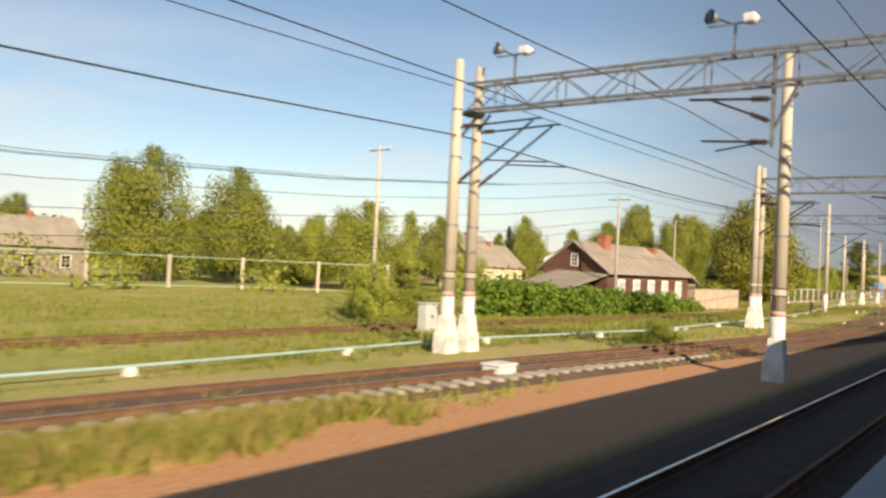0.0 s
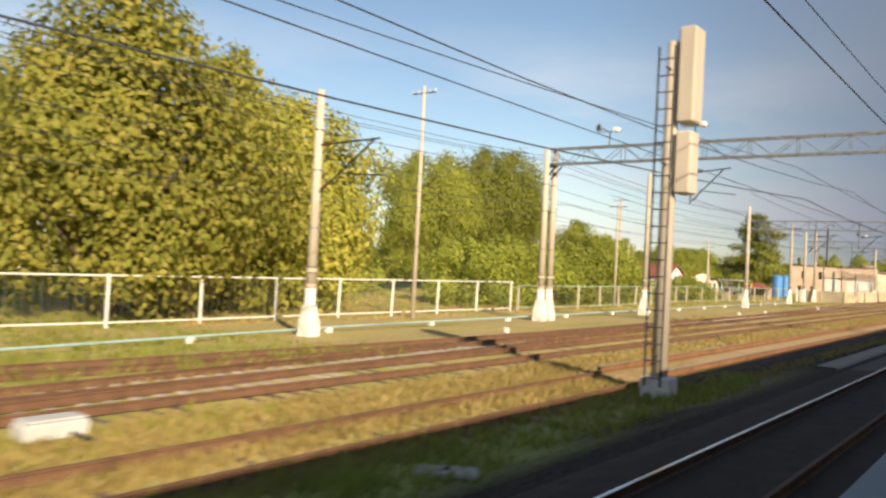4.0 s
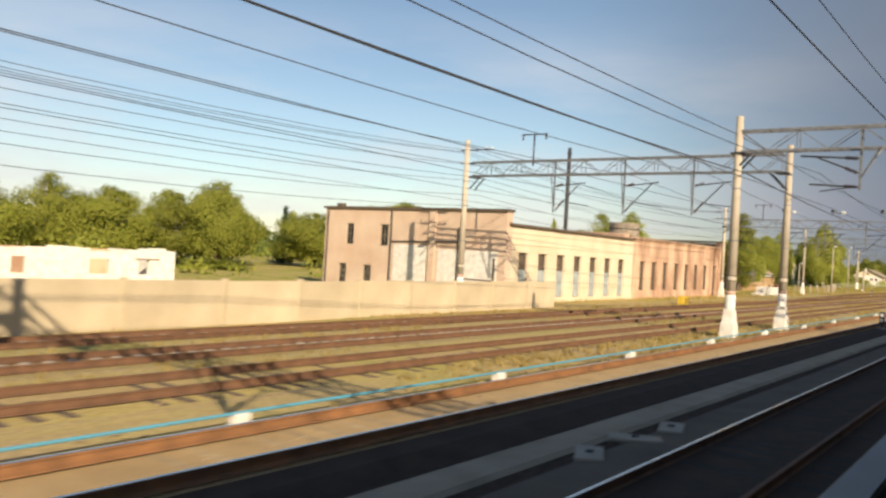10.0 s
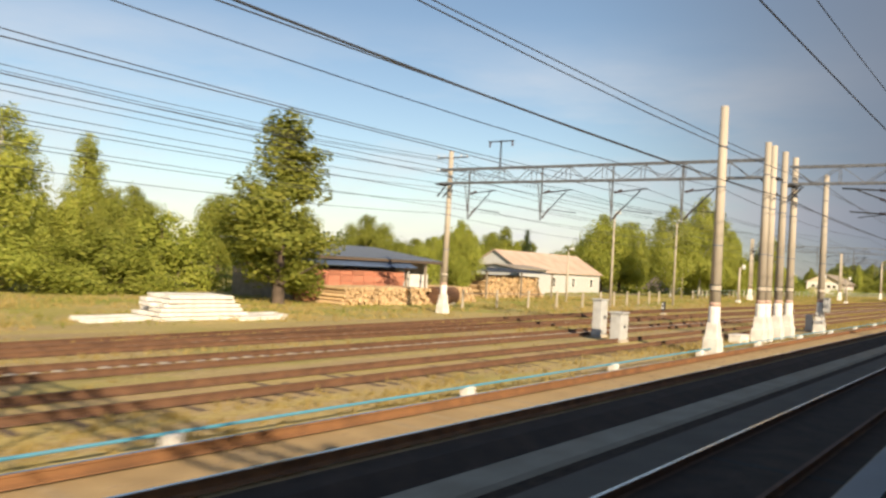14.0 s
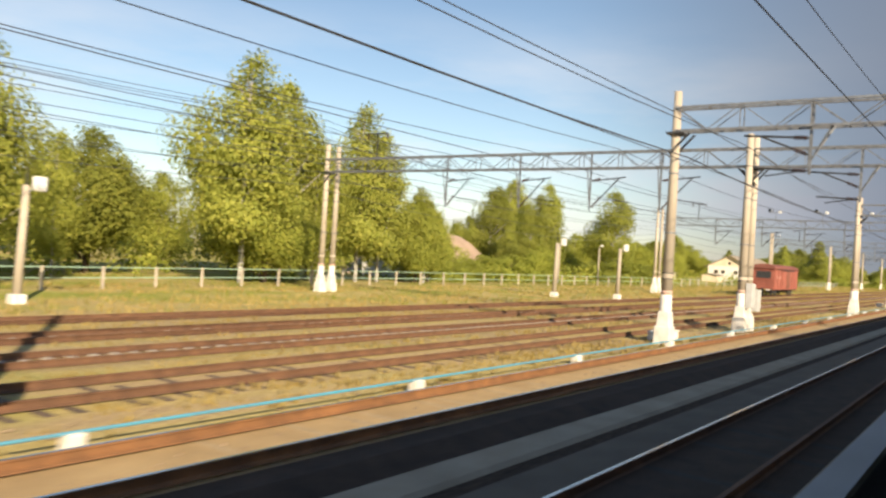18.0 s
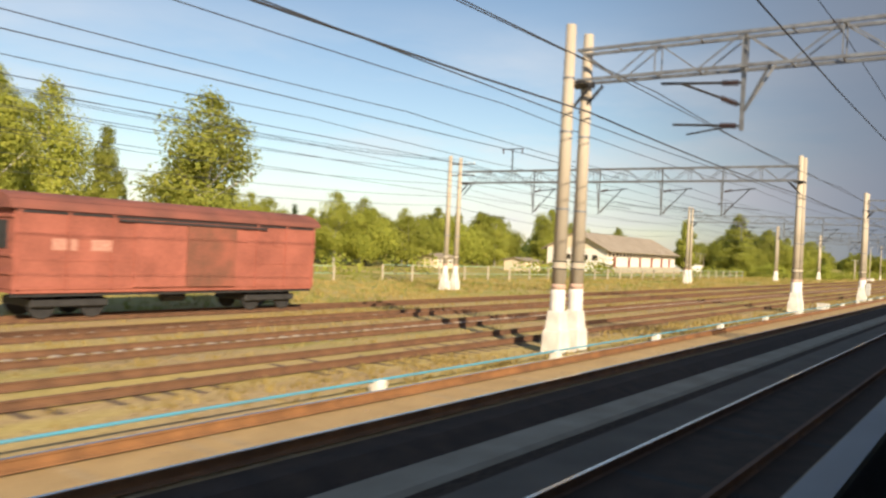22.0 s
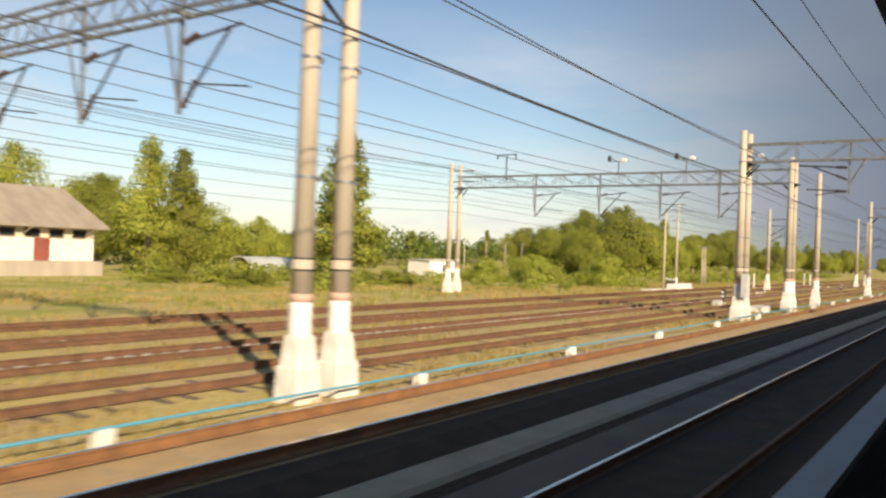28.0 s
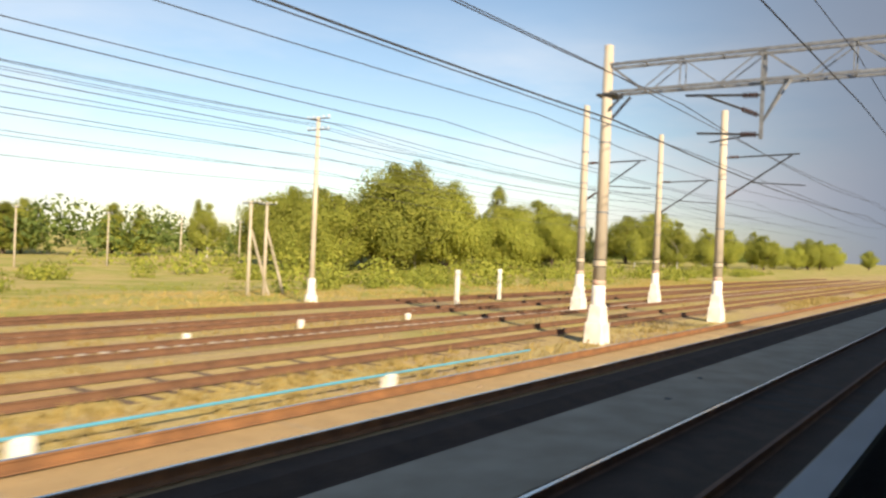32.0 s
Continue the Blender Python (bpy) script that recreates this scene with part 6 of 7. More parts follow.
for x in (10.6, 13.0):
    window(ruin, x, 0.8, 1.9, 1.2, 1.19, M_WOODGREY)
part("door", box(B(), 15.6, 16.8, 1.1, 1.22, 0, 2.0), M_BLUE, ruin, "blue door")
part("brick_patch", box(B(), 5.6, 6.98, -0.012, 0.0, 1.5, 2.95), M_BRICKP, ruin, "bare pink brick patch")
bm = B()
for sx in (14.6, 17.8):
    bar(bm, (sx, -0.6, 0), (sx, -0.6, 2.1), 0.09)
part("porch_post", bm, M_WHITEPAINT, ruin)
raw("porch_roof", [(14.3, -1.0, 2.0), (18.1, -1.0, 2.0), (18.1, 1.2, 2.4), (14.3, 1.2, 2.4), (14.3, -1.0, 2.08), (18.1, -1.0, 2.08), (18.1, 1.2, 2.48), (14.3, 1.2, 2.48)], [(0, 3, 2, 1), (4, 5, 6, 7), (0, 1, 5, 4), (1, 2, 6, 5), (2, 3, 7, 6), (3, 0, 4, 7)], M_WOODGREY, ruin)

# roofless shell behind the panel wall
shell = thing("roofless_building", Matrix.Translation((263.7, 48.5, -0.4)), "roofless whitewashed building shell with broken wall tops", "building")
rnd = random.Random(41)
xx = 0.0
while xx < 19.0:
    w = rnd.uniform(0.7, 1.5)
    gap = any(abs(xx + w / 2 - g) < 0.6 for g in (8.9, 13.5, 17.0))
    top = 2.35 + rnd.uniform(-0.12, 0.12) + 0.1 * math.sin(xx * 0.8)
    if gap:
        part("wall", box(B(), xx, xx + w, 0, 0.3, 0, 0.75), M_WHITE, shell)
        part("wall", box(B(), xx, xx + w, 0, 0.3, 1.75, top), M_WHITE, shell)
    else:
        part("wall", box(B(), xx, xx + w, 0, 0.3, 0, top, 0.01), M_WHITE, shell)
    xx += w + 0.002
for k, x in enumerate((0.0, 18.7)):
    part("wall", box(B(), x, x + 0.3, 0.32, 8.0, 0, 2.3), M_WHITE, shell)
part("wall", box(B(), 0.32, 18.68, 7.7, 8.0, 0, 2.2), M_BRICKP, shell)
part("lintel", box(B(), 16.2, 18.0, -0.03, 0.33, 1.72, 1.84), M_WOODGREY, shell)
# blue tanks
for x, y in ((251.5, 39.8), (255.8, 39.6)):
    tk = thing("storage_tank", Matrix.Translation((x, y, -0.4)), "upright blue painted steel storage tank", "tank", "blue storage tanks")
    bm = rod(B(), (0, 0, 0.0), (0, 0, 3.75), 0.95, 0.95, 24)
    bmesh.ops.create_cone(bm, cap_ends=True, segments=24, radius1=0.95, radius2=0.35, depth=0.3, matrix=Matrix.Translation((0, 0, 3.9)))
    part("shell", bm, M_BLUE, tk)
    part("hoop", rod(B(), (0, 0, 3.68), (0, 0, 3.76), 0.97, 0.97, 24), M_BLUE, tk)
    bm = B()
    for dy in (-0.2, 0.2):
        bar(bm, (-1.02, dy, 0), (-1.02, dy, 3.9), 0.04)
    for i in range(10):
        bar(bm, (-1.02, -0.2, 0.3 + i * 0.38), (-1.02, 0.2, 0.3 + i * 0.38), 0.03)
    part("ladder", bm, M_STEEL, tk)
cottage(259.5, 41, 0, 6.5, 4.5, 1.6, 1.95, M_CREAM, M_PIPE, "low cream outbuilding with a blue sheet roof", 3, False)

# the long hall
hall = thing("depot_hall", Matrix.Translation((300.0, 31.17, -0.4)) @ Matrix.Rotation(radians(1.41), 4, "Z"), "long depot hall, cream plaster and pink brick, tall windows", "building")
D_ = 17.7
cream_c = [1.15, 4.15, 7.25, 10.33, 13.4, 16.47, 19.55]
brick_c = [24.85, 28.05, 31.3, 34.7, 38.05, 41.4, 44.77]


def front(parent, x0, x1, zt, centres, w, z0, z1, mat, t=0.4, boarded=False):
    """A front wall with real window openings: piers, sill wall and lintel."""
    part("wall", box(B(), x0, x1, 0, t, 0, z0), mat, parent)
    part("wall", box(B(), x0, x1, 0, t, z1, zt), mat, parent)
    cuts = [x0] + [e for c in centres for e in (c - w / 2, c + w / 2)] + [x1]
    for a, b in zip(cuts[::2], cuts[1::2]):
        part("wall", box(B(), a, b, 0, t, z0, z1), mat, parent)
    for c in centres:
        window(parent, c, z0 + 0.02, z1 - 0.02, w - 0.16, 0.22, M_FRAMEDARK, (2, 4), pane_mat=M_BROWNBOARD)
        if boarded:
            part("blue_grey_board", box(B(), c - w / 2 + 0.03, c + w / 2 - 0.03, 0.12, 0.16, z0 + 0.04, z0 + (z1 - z0) * 0.62, 0.01), M_BOARDED, parent, "faded blue-grey boarding in the window")
        part("lintel", box(B(), c - w / 2 - 0.15, c + w / 2 + 0.15, -0.05, -0.002, z1, z1 + 0.18), mat, parent)


front(hall, -1.2, 22.3, 5.72, cream_c, 1.34, 0.36, 3.78, M_CREAM, boarded=True)
front(hall, 22.31, 51.2, 5.9, brick_c + [48.35], 1.3, 0.84, 3.72, M_BRICKP)
part("wall", box(B(), -1.18, 51.18, D_ - 0.4, D_, 0, 5.7), M_BRICKP, hall)
part("wall", box(B(), 50.8, 51.2, 0.41, D_ - 0.41, 0, 6.6), M_BRICKP, hall)
part("cornice", box(B(), -1.2, 22.3, -0.28, 0.4, 5.722, 5.88), M_FRAMEDARK, hall)
part("cornice", box(B(), 22.31, 49.6, -0.2, 0.4, 5.902, 6.06), M_BRICKP, hall)
part("roof_edge", box(B(), 22.31, 49.6, -0.24, 0.42, 6.062, 6.12), M_ASB, hall)
for i in range(66):
    part("brick", box(B(), 22.5 + i * 0.41, 22.7 + i * 0.41, -0.12, -0.004, 5.7, 5.898), M_BRICKP, hall)
for z in (4.35, 5.2):
    part("string_course", box(B(), -1.2, 22.3, -0.05, -0.002, z, z + 0.08), M_CREAM, hall)
for z in (1.15, 2.3):
    cuts = [-1.2] + [e for c in cream_c for e in (c - 0.75, c + 0.75)] + [22.3]
    for x0, x1 in zip(cuts[::2], cuts[1::2]):
        part("string_course", box(B(), x0, x1, -0.035, -0.002, z, z + 0.05), M_CREAM, hall)
part("string_course", box(B(), 22.31, 51.2, -0.06, -0.002, 5.3, 5.4), M_BRICKP, hall)
part("plinth", box(B(), -1.2, 22.3, -0.08, -0.002, -0.3, 0.3), M_CREAM, hall)
part("plinth", box(B(), 22.31, 49.58, -0.06, -0.002, -0.3, 0.25), M_BRICKP, hall)
part("corner_pier", box(B(), 49.6, 51.3, -0.16, 0.402, -0.2, 6.7), M_BRICKP, hall, "stained brick corner pier")
rnd = random.Random(8)
for i in range(170):
    pier = rnd.random() < 0.6
    x = rnd.uniform(49.65, 50.9) if pier else rnd.triangular(43.5, 49.2, 48.5)
    z = rnd.uniform(0.6, 6.5) if pier else rnd.triangular(3.95, 5.2, 4.9)
    part("brick", box(B(), x, min(x + rnd.uniform(0.25, 0.6), 51.25 if pier else 49.5), -0.175 if pier else -0.014, -0.162 if pier else -0.002, z, z + 0.06), M_BRICKDK, hall)
part("parapet", box(B(), 49.45, 51.45, -0.3, D_ + 0.05, 6.702, 6.86), M_FRAMEDARK, hall)
part("roof", box(B(), -0.9, 50.8, 0.42, D_ - 0.42, 5.5, 5.62), M_ASB, hall)
raw("roof_gable", [(20.9, 0.5, 5.6), (22.2, 0.5, 5.6), (22.2, 9.0, 5.6), (22.2, 0.5, 6.35), (22.2, 9.0, 6.5), (20.9, 9.0, 5.6), (20.9, 0.5, 6.2), (20.9, 9.0, 6.35)], [(0, 1, 3, 6), (1, 2, 4, 3), (2, 5, 7, 4), (5, 0, 6, 7), (6, 3, 4, 7)], M_BRICKP, hall, "low brick fire wall above the roof")
stack = thing("chimney_pipe", Matrix.Translation((343.9, 51.0, -0.4)), "tall thin dark steel chimney pipe behind the depot hall", "chimney")
part("pipe", rod(B(), (0, 0, 0.3), (0, 0, 18.4), 0.27, 0.24, 14), M_DARKSTEEL, stack, "", True)
part("footing", box(B(), -0.6, 0.6, -0.6, 0.6, -0.2, 0.4, 0.04), M_CONC, stack)
for z in (6.0, 12.0, 17.6):
    part("flange", rod(B(), (0, 0, z), (0, 0, z + 0.12), 0.34, 0.34, 14), M_DARKSTEEL, stack)
bm = B()
rod(bm, (38.2, 7.8, 5.62), (38.2, 7.8, 8.2), 1.72, 1.78, 20)
part("vat", bm, M_WOODGREY, hall, "round weathered wooden vat on the roof")
for z in (6.6, 7.5):
    part("hoop", rod(B(), (38.2, 7.8, z - 0.04), (38.2, 7.8, z + 0.04), 1.84, 1.84, 20), M_DARKSTEEL, hall)
# two-storey end block, set askew
annex = thing("depot_annex", Matrix.Translation((298.05, 49.3, -0.4)) @ Matrix.Rotation(radians(-88.59), 4, "Z"), "two-storey pink brick end block with crumbling white plaster", "building")
for a, b in ((0, 1.85), (2.65, 4.55), (5.4, 18.2)):
    part("wall", box(B(), a, b, 0, 0.35, 0.4, 2.06), M_ANNEX, annex)
for a, b in ((0, 2.5), (3.3, 6.2), (7.05, 18.2)):
    part("wall", box(B(), a, b, 0, 0.35, 3.7, 5.45), M_ANNEX, annex)
for z0, z1 in ((-0.2, 0.4), (2.06, 3.7), (5.45, 6.7)):
    part("wall", box(B(), 0, 18.2, 0, 0.35, z0, z1), M_ANNEX, annex)
part("wall", box(B(), 0, 0.35, 0.352, 0.8, -0.2, 6.7), M_ANNEX, annex)
part("wall", box(B(), 17.85, 18.2, 0.352, 0.8, -0.2, 6.7), M_ANNEX, annex)
part("roof_edge", box(B(), -0.15, 18.35, -0.2, 0.85, 6.702, 6.86), M_FRAMEDARK, annex)
for x in (2.9, 6.62):
    window(annex, x, 3.76, 5.4, 0.66, 0.12, M_WOODGREY, (1, 1))
    part("lintel", box(B(), x - 0.55, x + 0.55, -0.05, -0.002, 5.46, 5.62), M_ANNEX, annex)
for x in (2.25, 4.97):
    window(annex, x, 0.46, 2.0, 0.68, 0.12, M_WOODGREY, (2, 2))
    part("lintel", box(B(), x - 0.55, x + 0.55, -0.05, -0.002, 2.08, 2.24), M_ANNEX, annex)
part("plaster_panel", box(B(), 7.7, 11.0, -0.03, -0.002, 0.0, 3.9), M_WHITE, annex, "patch of white plaster")
part("plaster_panel", box(B(), 12.1, 17.5, -0.03, -0.002, 0.0, 3.7), M_WHITE, annex, "patch of white plaster")
part("pilaster", box(B(), 11.25, 11.85, -0.16, -0.002, -0.2, 6.7), M_ANNEX, annex, "brick pilaster")
gate = part("gate", box(B(), 14.6, 17.2, -0.06, -0.032, 0.0, 3.1, 0.01), M_WHITE, annex, "white boarded double gate")
part("gate_frame", box(B(), 14.45, 14.6, -0.1, -0.032, 0.0, 3.25), M_FRAMEDARK, gate)
part("gate_frame", box(B(), 17.2, 17.35, -0.1, -0.032, 0.0, 3.25), M_FRAMEDARK, gate)
part("gate_rail", box(B(), 14.62, 17.18, -0.08, -0.062, 1.5, 1.6), M_FRAMEDARK, gate)
for x, z1 in ((0.35, 6.5), (7.4, 6.6), (14.0, 5.4)):
    part("drainpipe", rod(B(), (x, -0.08, 0), (x, -0.08, z1), 0.06), M_DARKSTEEL, annex)
# dark bar standing in mostly for the gantry's shadow across the wall
part("cable_duct", bar(B(), (7.4, -0.06, 4.1), (14.0, -0.06, 4.3), 0.1), M_DARKSTEEL, annex)
part("chimney", box(B(), 0.4, 1.0, 0.86, 1.4, 6.2, 7.2, 0.02), M_FRAMEDARK, annex)
sb = thing("striped_barrier", Matrix.Translation((318.2, 25.0, -0.3)), "yellow and black striped concrete buffer block", "barrier")
part("block", box(B(), -0.6, 0.6, -0.3, 0.3, 0, 0.75, 0.03), M_YELLOW, sb)
for i in range(4):
    raw("stripe", [(-0.55 + i * 0.3, -0.305, 0.03), (-0.42 + i * 0.3, -0.305, 0.03), (-0.25 + i * 0.3, -0.305, 0.72), (-0.38 + i * 0.3, -0.305, 0.72)], [(0, 1, 2, 3)], M_BLACK, sb)

# ---------------------------------------------------------------- lumber yard
pile = thing("slab_pile", Matrix.Translation((373.0, 32.6, -0.4)), "stack of pale concrete slabs and sleepers on the ground", "pile")
rnd = random.Random(2)
for lay in range(6):
    hw = 2.6 - lay * 0.18
    for j in range(3):
        m = Matrix.Translation((rnd.uniform(-0.25, 0.25), -0.9 + j * 0.75, 0.1 + lay * 0.2)) @ Matrix.Rotation(rnd.uniform(-0.06, 0.06), 4, "Z")
        s = part("slab", box(B(), -hw, hw, -0.32, 0.32, -0.08, 0.09, 0.02), M_WHITE, pile)
        s.matrix_basis = m
for i, (dx, dy) in enumerate(((-4.2, -0.6), (-4.0, 0.5), (4.0, -0.7), (4.3, 0.3), (3.2, -1.4))):
    s = part("slab", box(B(), -1.5, 1.5, -0.28, 0.28, 0, 0.2, 0.02), M_WHITE, pile)
    s.matrix_basis = Matrix.Translation((dx, dy, 0.0)) @ Matrix.Rotation(rnd.uniform(-0.2, 0.2), 4, "Z")


def lean_roof(parent, x0, x1, y0, y1, za, zb, mat, thick=0.1):
    v = [(x0, y0, za), (x1, y0, za), (x1, y1, zb), (x0, y1, zb)]
    v += [(a, b, c + thick) for a, b, c in v]
    return raw("roof", v, [(0, 3, 2, 1), (4, 5, 6, 7), (0, 1, 5, 4), (1, 2, 6, 5), (2, 3, 7, 6), (3, 0, 4, 7)], mat, parent)


shed = thing("timber_shed", Matrix.Translation((389.5, 43.0, -0.4)) @ Matrix.Rotation(radians(4), 4, "Z"), "long open shed with stacked orange bricks under a grey roof", "shed")
walls(shed, 0, 13.0, 0.6, 7, 0, 2.6, M_WOODGREY, 0.2)
for ix in range(9):
    for iz in range(5):
        bs = part("brick_pack", box(B(), -0.66, 0.66, -0.42, 0.42, -0.24, 0.24, 0.02), M_BRICKSTACK, shed, "pack of orange bricks" if iz == 0 else "")
        bs.matrix_basis = Matrix.Translation((0.72 + ix * 1.4 + random.uniform(-0.05, 0.05), 0.1 + random.uniform(-0.06, 0.06), 0.24 + iz * 0.485))
lean_roof(shed, -0.8, 13.4, -1.0, 0.3, 2.75, 3.2, M_ROOFBLUE)
lean_roof(shed, -0.8, 18.8, -0.4, 8.0, 3.35, 4.4, M_STEEL, 0.10)
part("eaves_board", box(B(), -0.8, 18.8, -0.46, -0.402, 3.2, 3.42), M_FRAMEDARK, shed)
walls(shed, 13.2, 18.4, 1.5, 7, 0, 3.3, M_WOODGREY, 0.15)
for x in (13.1, 16.0, 18.6):
    part("post", box(B(), x - 0.08, x + 0.08, -0.2, -0.04, 0, 3.4), M_WOODGREY, shed)
part("door", box(B(), 13.4, 14.9, 0.9, 1.0, 0, 2.5), M_BOX, shed, "grey boarded door leaf")
part("white_panel", box(B(), 15.1, 17.9, 0.9, 1.0, 0.3, 2.2, 0.02), M_WHITEPAINT, shed, "white sheet panel")


def wood_pile(x, y, ln, h, dp, label, seed):
    """Stacked logs with their sawn ends showing."""
    p = thing("log_pile", Matrix.Translation((x, y, gz(y, x))), label, "log pile", "log piles in the lumber yard")
    rnd = random.Random(seed)
    me = bpy.data.meshes.new("log")
    bm = rod(B(), (0, 0, 0), (0, dp, 0), 0.15, 0.14, 9)
    bm.to_mesh(me)
    bm.free()
    me.materials.append(M_WOODLT)
    row, z = 0, 0.14
    while z < h:
        xx = (row % 2) * 0.15 + rnd.uniform(0, 0.2) + row * 0.12
        while xx < ln - row * 0.12:
            o = new("log", me)
            o.parent = p
            sc = rnd.uniform(0.75, 1.15)
            o.matrix_basis = Matrix.Translation((xx, rnd.uniform(-0.25, 0.25), z + rnd.uniform(-0.03, 0.03))) @ Matrix.Diagonal((sc, 1, sc, 1))
            xx += 0.31
        z += 0.26
        row += 1
    return p


wood_pile(417.5, 45.8, 12.0, 2.3, 3.0, "long stack of pale sawn logs", 3)
wood_pile(389.5, 38.5, 10.0, 1.3, 2.6, "heap of sawn timber beside the shed", 4)
wood_pile(404.5, 41.0, 4.5, 1.2, 2.4, "small stack of sawn logs", 5)
cov = thing("pile_roof", Matrix.Translation((416.5, 45.4, -0.4)), "thin dark roof on posts above the log stack", "roof")
lean_roof(cov, 0, 14, -0.6, 4.4, 2.75, 3.1, M_DARKSTEEL, 0.06)
for x in (0.3, 7, 13.7):
    for y in (-0.4, 4.2):
        part("post", box(B(), x - 0.07, x + 0.07, y - 0.07, y + 0.07, 0, 2.85), M_WOODGREY, cov)
wag = thing("rusty_tank", Matrix.Translation((400.8, 38.4, -0.4)), "rusty brown cylindrical tank lying on the ground", "tank")
part("shell", rod(B(), (-1.4, 0, 0.75), (1.4, 0, 0.75), 0.7, 0.7, 20), M_RUST, wag)
for dx in (-0.8, 0.8):
    part("saddle", box(B(), dx - 0.12, dx + 0.12, -0.6, 0.6, 0, 0.25), M_CONC, wag)
sh2 = cottage(441.5, 56, 0, 23.5, 9, 3.0, 5.6, M_BOX, M_ROOFPINK, "large blue-grey workshop shed with a pinkish sheet roof", 4, False)
cottage(430.5, 50, 0, 7, 6, 3.2, 3.6, M_BOX, M_ASB, "grey metal garage beside the log stack", 1, False)
heap = thing("sand_heap", Matrix.Translation((543, 70, -0.5)), "broad heap of pinkish sand behind the birches", "heap")
v, f = [], []
for j in range(9):
    for i in range(36):
        a, q = i * math.pi / 18, j / 8
        r = q * (1 + 0.16 * noise.noise(Vector((math.cos(a) * 1.4, math.sin(a) * 1.4, 2.0))))
        v.append((17 * r * math.cos(a), 9 * r * math.sin(a), 7.4 * (1 - q ** 1.7) * (1 + 0.1 * noise.noise(Vector((math.cos(a), math.sin(a), q * 3)))) - 0.1))
for j in range(8):
    for i in range(36):
        f.append((j * 36 + i, (j + 1) * 36 + i, (j + 1) * 36 + (i + 1) % 36, j * 36 + (i + 1) % 36))
raw("mound", v, f, material("pinkish_sand", (0.43, 0.315, 0.24), 0.95, dark=(0.31, 0.225, 0.16), scale=0.4, bump=0.6, fine=12), heap)
cottage(523.4, 59.5, 0, 8.4, 6, 3.4, 6.9, M_WHITEPAINT, M_SLEEPER, "white-walled house with a steep dark brown roof in the bushes", 2, False)
cottage(556, 62, 0, 6, 4, 2.0, 2.6, M_CREAM, M_ASB, "small pale hut behind the sidings", 1, False)
cottage(648, 72, 2, 6, 4, 1.8, 2.3, M_CREAM, M_ASB, "low pale shed behind the fence", 2, False)
cottage(662, 64, 0, 5, 4, 1.8, 2.2, M_CREAM, M_ASB, "small pale hut behind the fence", 1, False)

# ---------------------------------------------------------------- boxcar
car = thing("boxcar", Matrix.Translation((562.8, 27.8, gz(27.8) + 0.18)), "weathered red-brown four-axle covered freight wagon", "freight wagon")
ln, hw, zf, ze = 13.6, 1.4, 1.05, 3.75
part("floor", box(B(), 0, ln, -hw, hw, zf - 0.12, zf), M_WAGON, car)
for s in (-1, 1):
    part("side_wall", box(B(), 0, ln, s * hw - 0.04, s * hw + 0.04, zf, ze, 0.01), M_WAGON, car)
for xx in (0.0, ln):
    part("end_wall", box(B(), xx - 0.04, xx + 0.04, -hw, hw, zf, ze, 0.01), M_WAGON, car)
n = 12
v, f = [], []
for xx in (-0.25, ln + 0.25):
    for i in range(n + 1):
        a = math.pi * i / n
        v.append((xx, -(hw + 0.14) * math.cos(a), ze + 0.62 * math.sin(a)))
for i in range(n):
    f.append((i, i + 1, n + 2 + i, n + 1 + i))
f += [tuple(range(n, -1, -1)), tuple(range(n + 1, 2 * n + 2)), (0, n + 1, 2 * n + 1, n)]
raw("roof", v, f, M_WAGONROOF, car)
for i in range(9):
    xx = 0.1 + i * (ln - 0.2) / 8
    if 4.0 < xx < 9.4:
        continue
    for s in (-1, 1):
        part("rib", box(B(), xx - 0.05, xx + 0.05, s * (hw + 0.04), s * (hw + 0.09), zf, ze), M_WAGON, car)
for s in (-1, 1):
    part("sliding_door", box(B(), 6.6, 9.0, min(s * (hw + 0.045), s * (hw + 0.11)), max(s * (hw + 0.045), s * (hw + 0.11)), zf + 0.05, ze - 0.25, 0.01), M_WAGONDOOR, car, "stained brown sliding door")
    part("sliding_door", box(B(), 4.3, 6.55, min(s * (hw + 0.045), s * (hw + 0.1)), max(s * (hw + 0.045), s * (hw + 0.1)), zf + 0.05, ze - 0.25, 0.01), M_WAGON, car)
    # dark strip drawn as the shadow line under the roof edge
    part("eaves_channel", box(B(), 0, ln, min(s * (hw + 0.041), s * (hw + 0.07)), max(s * (hw + 0.041), s * (hw + 0.07)), ze - 0.12, ze - 0.05), M_DARKSTEEL, car)
    part("door_track", box(B(), 3.6, 10.6, s * (hw + 0.05), s * (hw + 0.16), ze - 0.24, ze - 0.16), M_DARKSTEEL, car)
    part("sole_bar", box(B(), 0, ln, min(s * (hw - 0.25), s * (hw - 0.1)), max(s * (hw - 0.25), s * (hw - 0.1)), zf - 0.24, zf - 0.12), M_DARKSTEEL, car)
for i, (xx, w) in enumerate(((1.2, 0.9), (2.6, 0.8))):
    part("lettering_bar", box(B(), xx, xx + w, -hw - 0.046, -hw - 0.041, zf + 1.35, zf + 1.75), M_LETTER, car, "faded white lettering block")
for xx in (3.0, 10.6):
    for dx in (-0.25, 0.25):
        part("hatch", box(B(), xx + dx * 3 - 0.3, xx + dx * 3 + 0.3, -hw - 0.06, -hw - 0.041, ze - 0.95, ze - 0.5), M_WAGON, car)
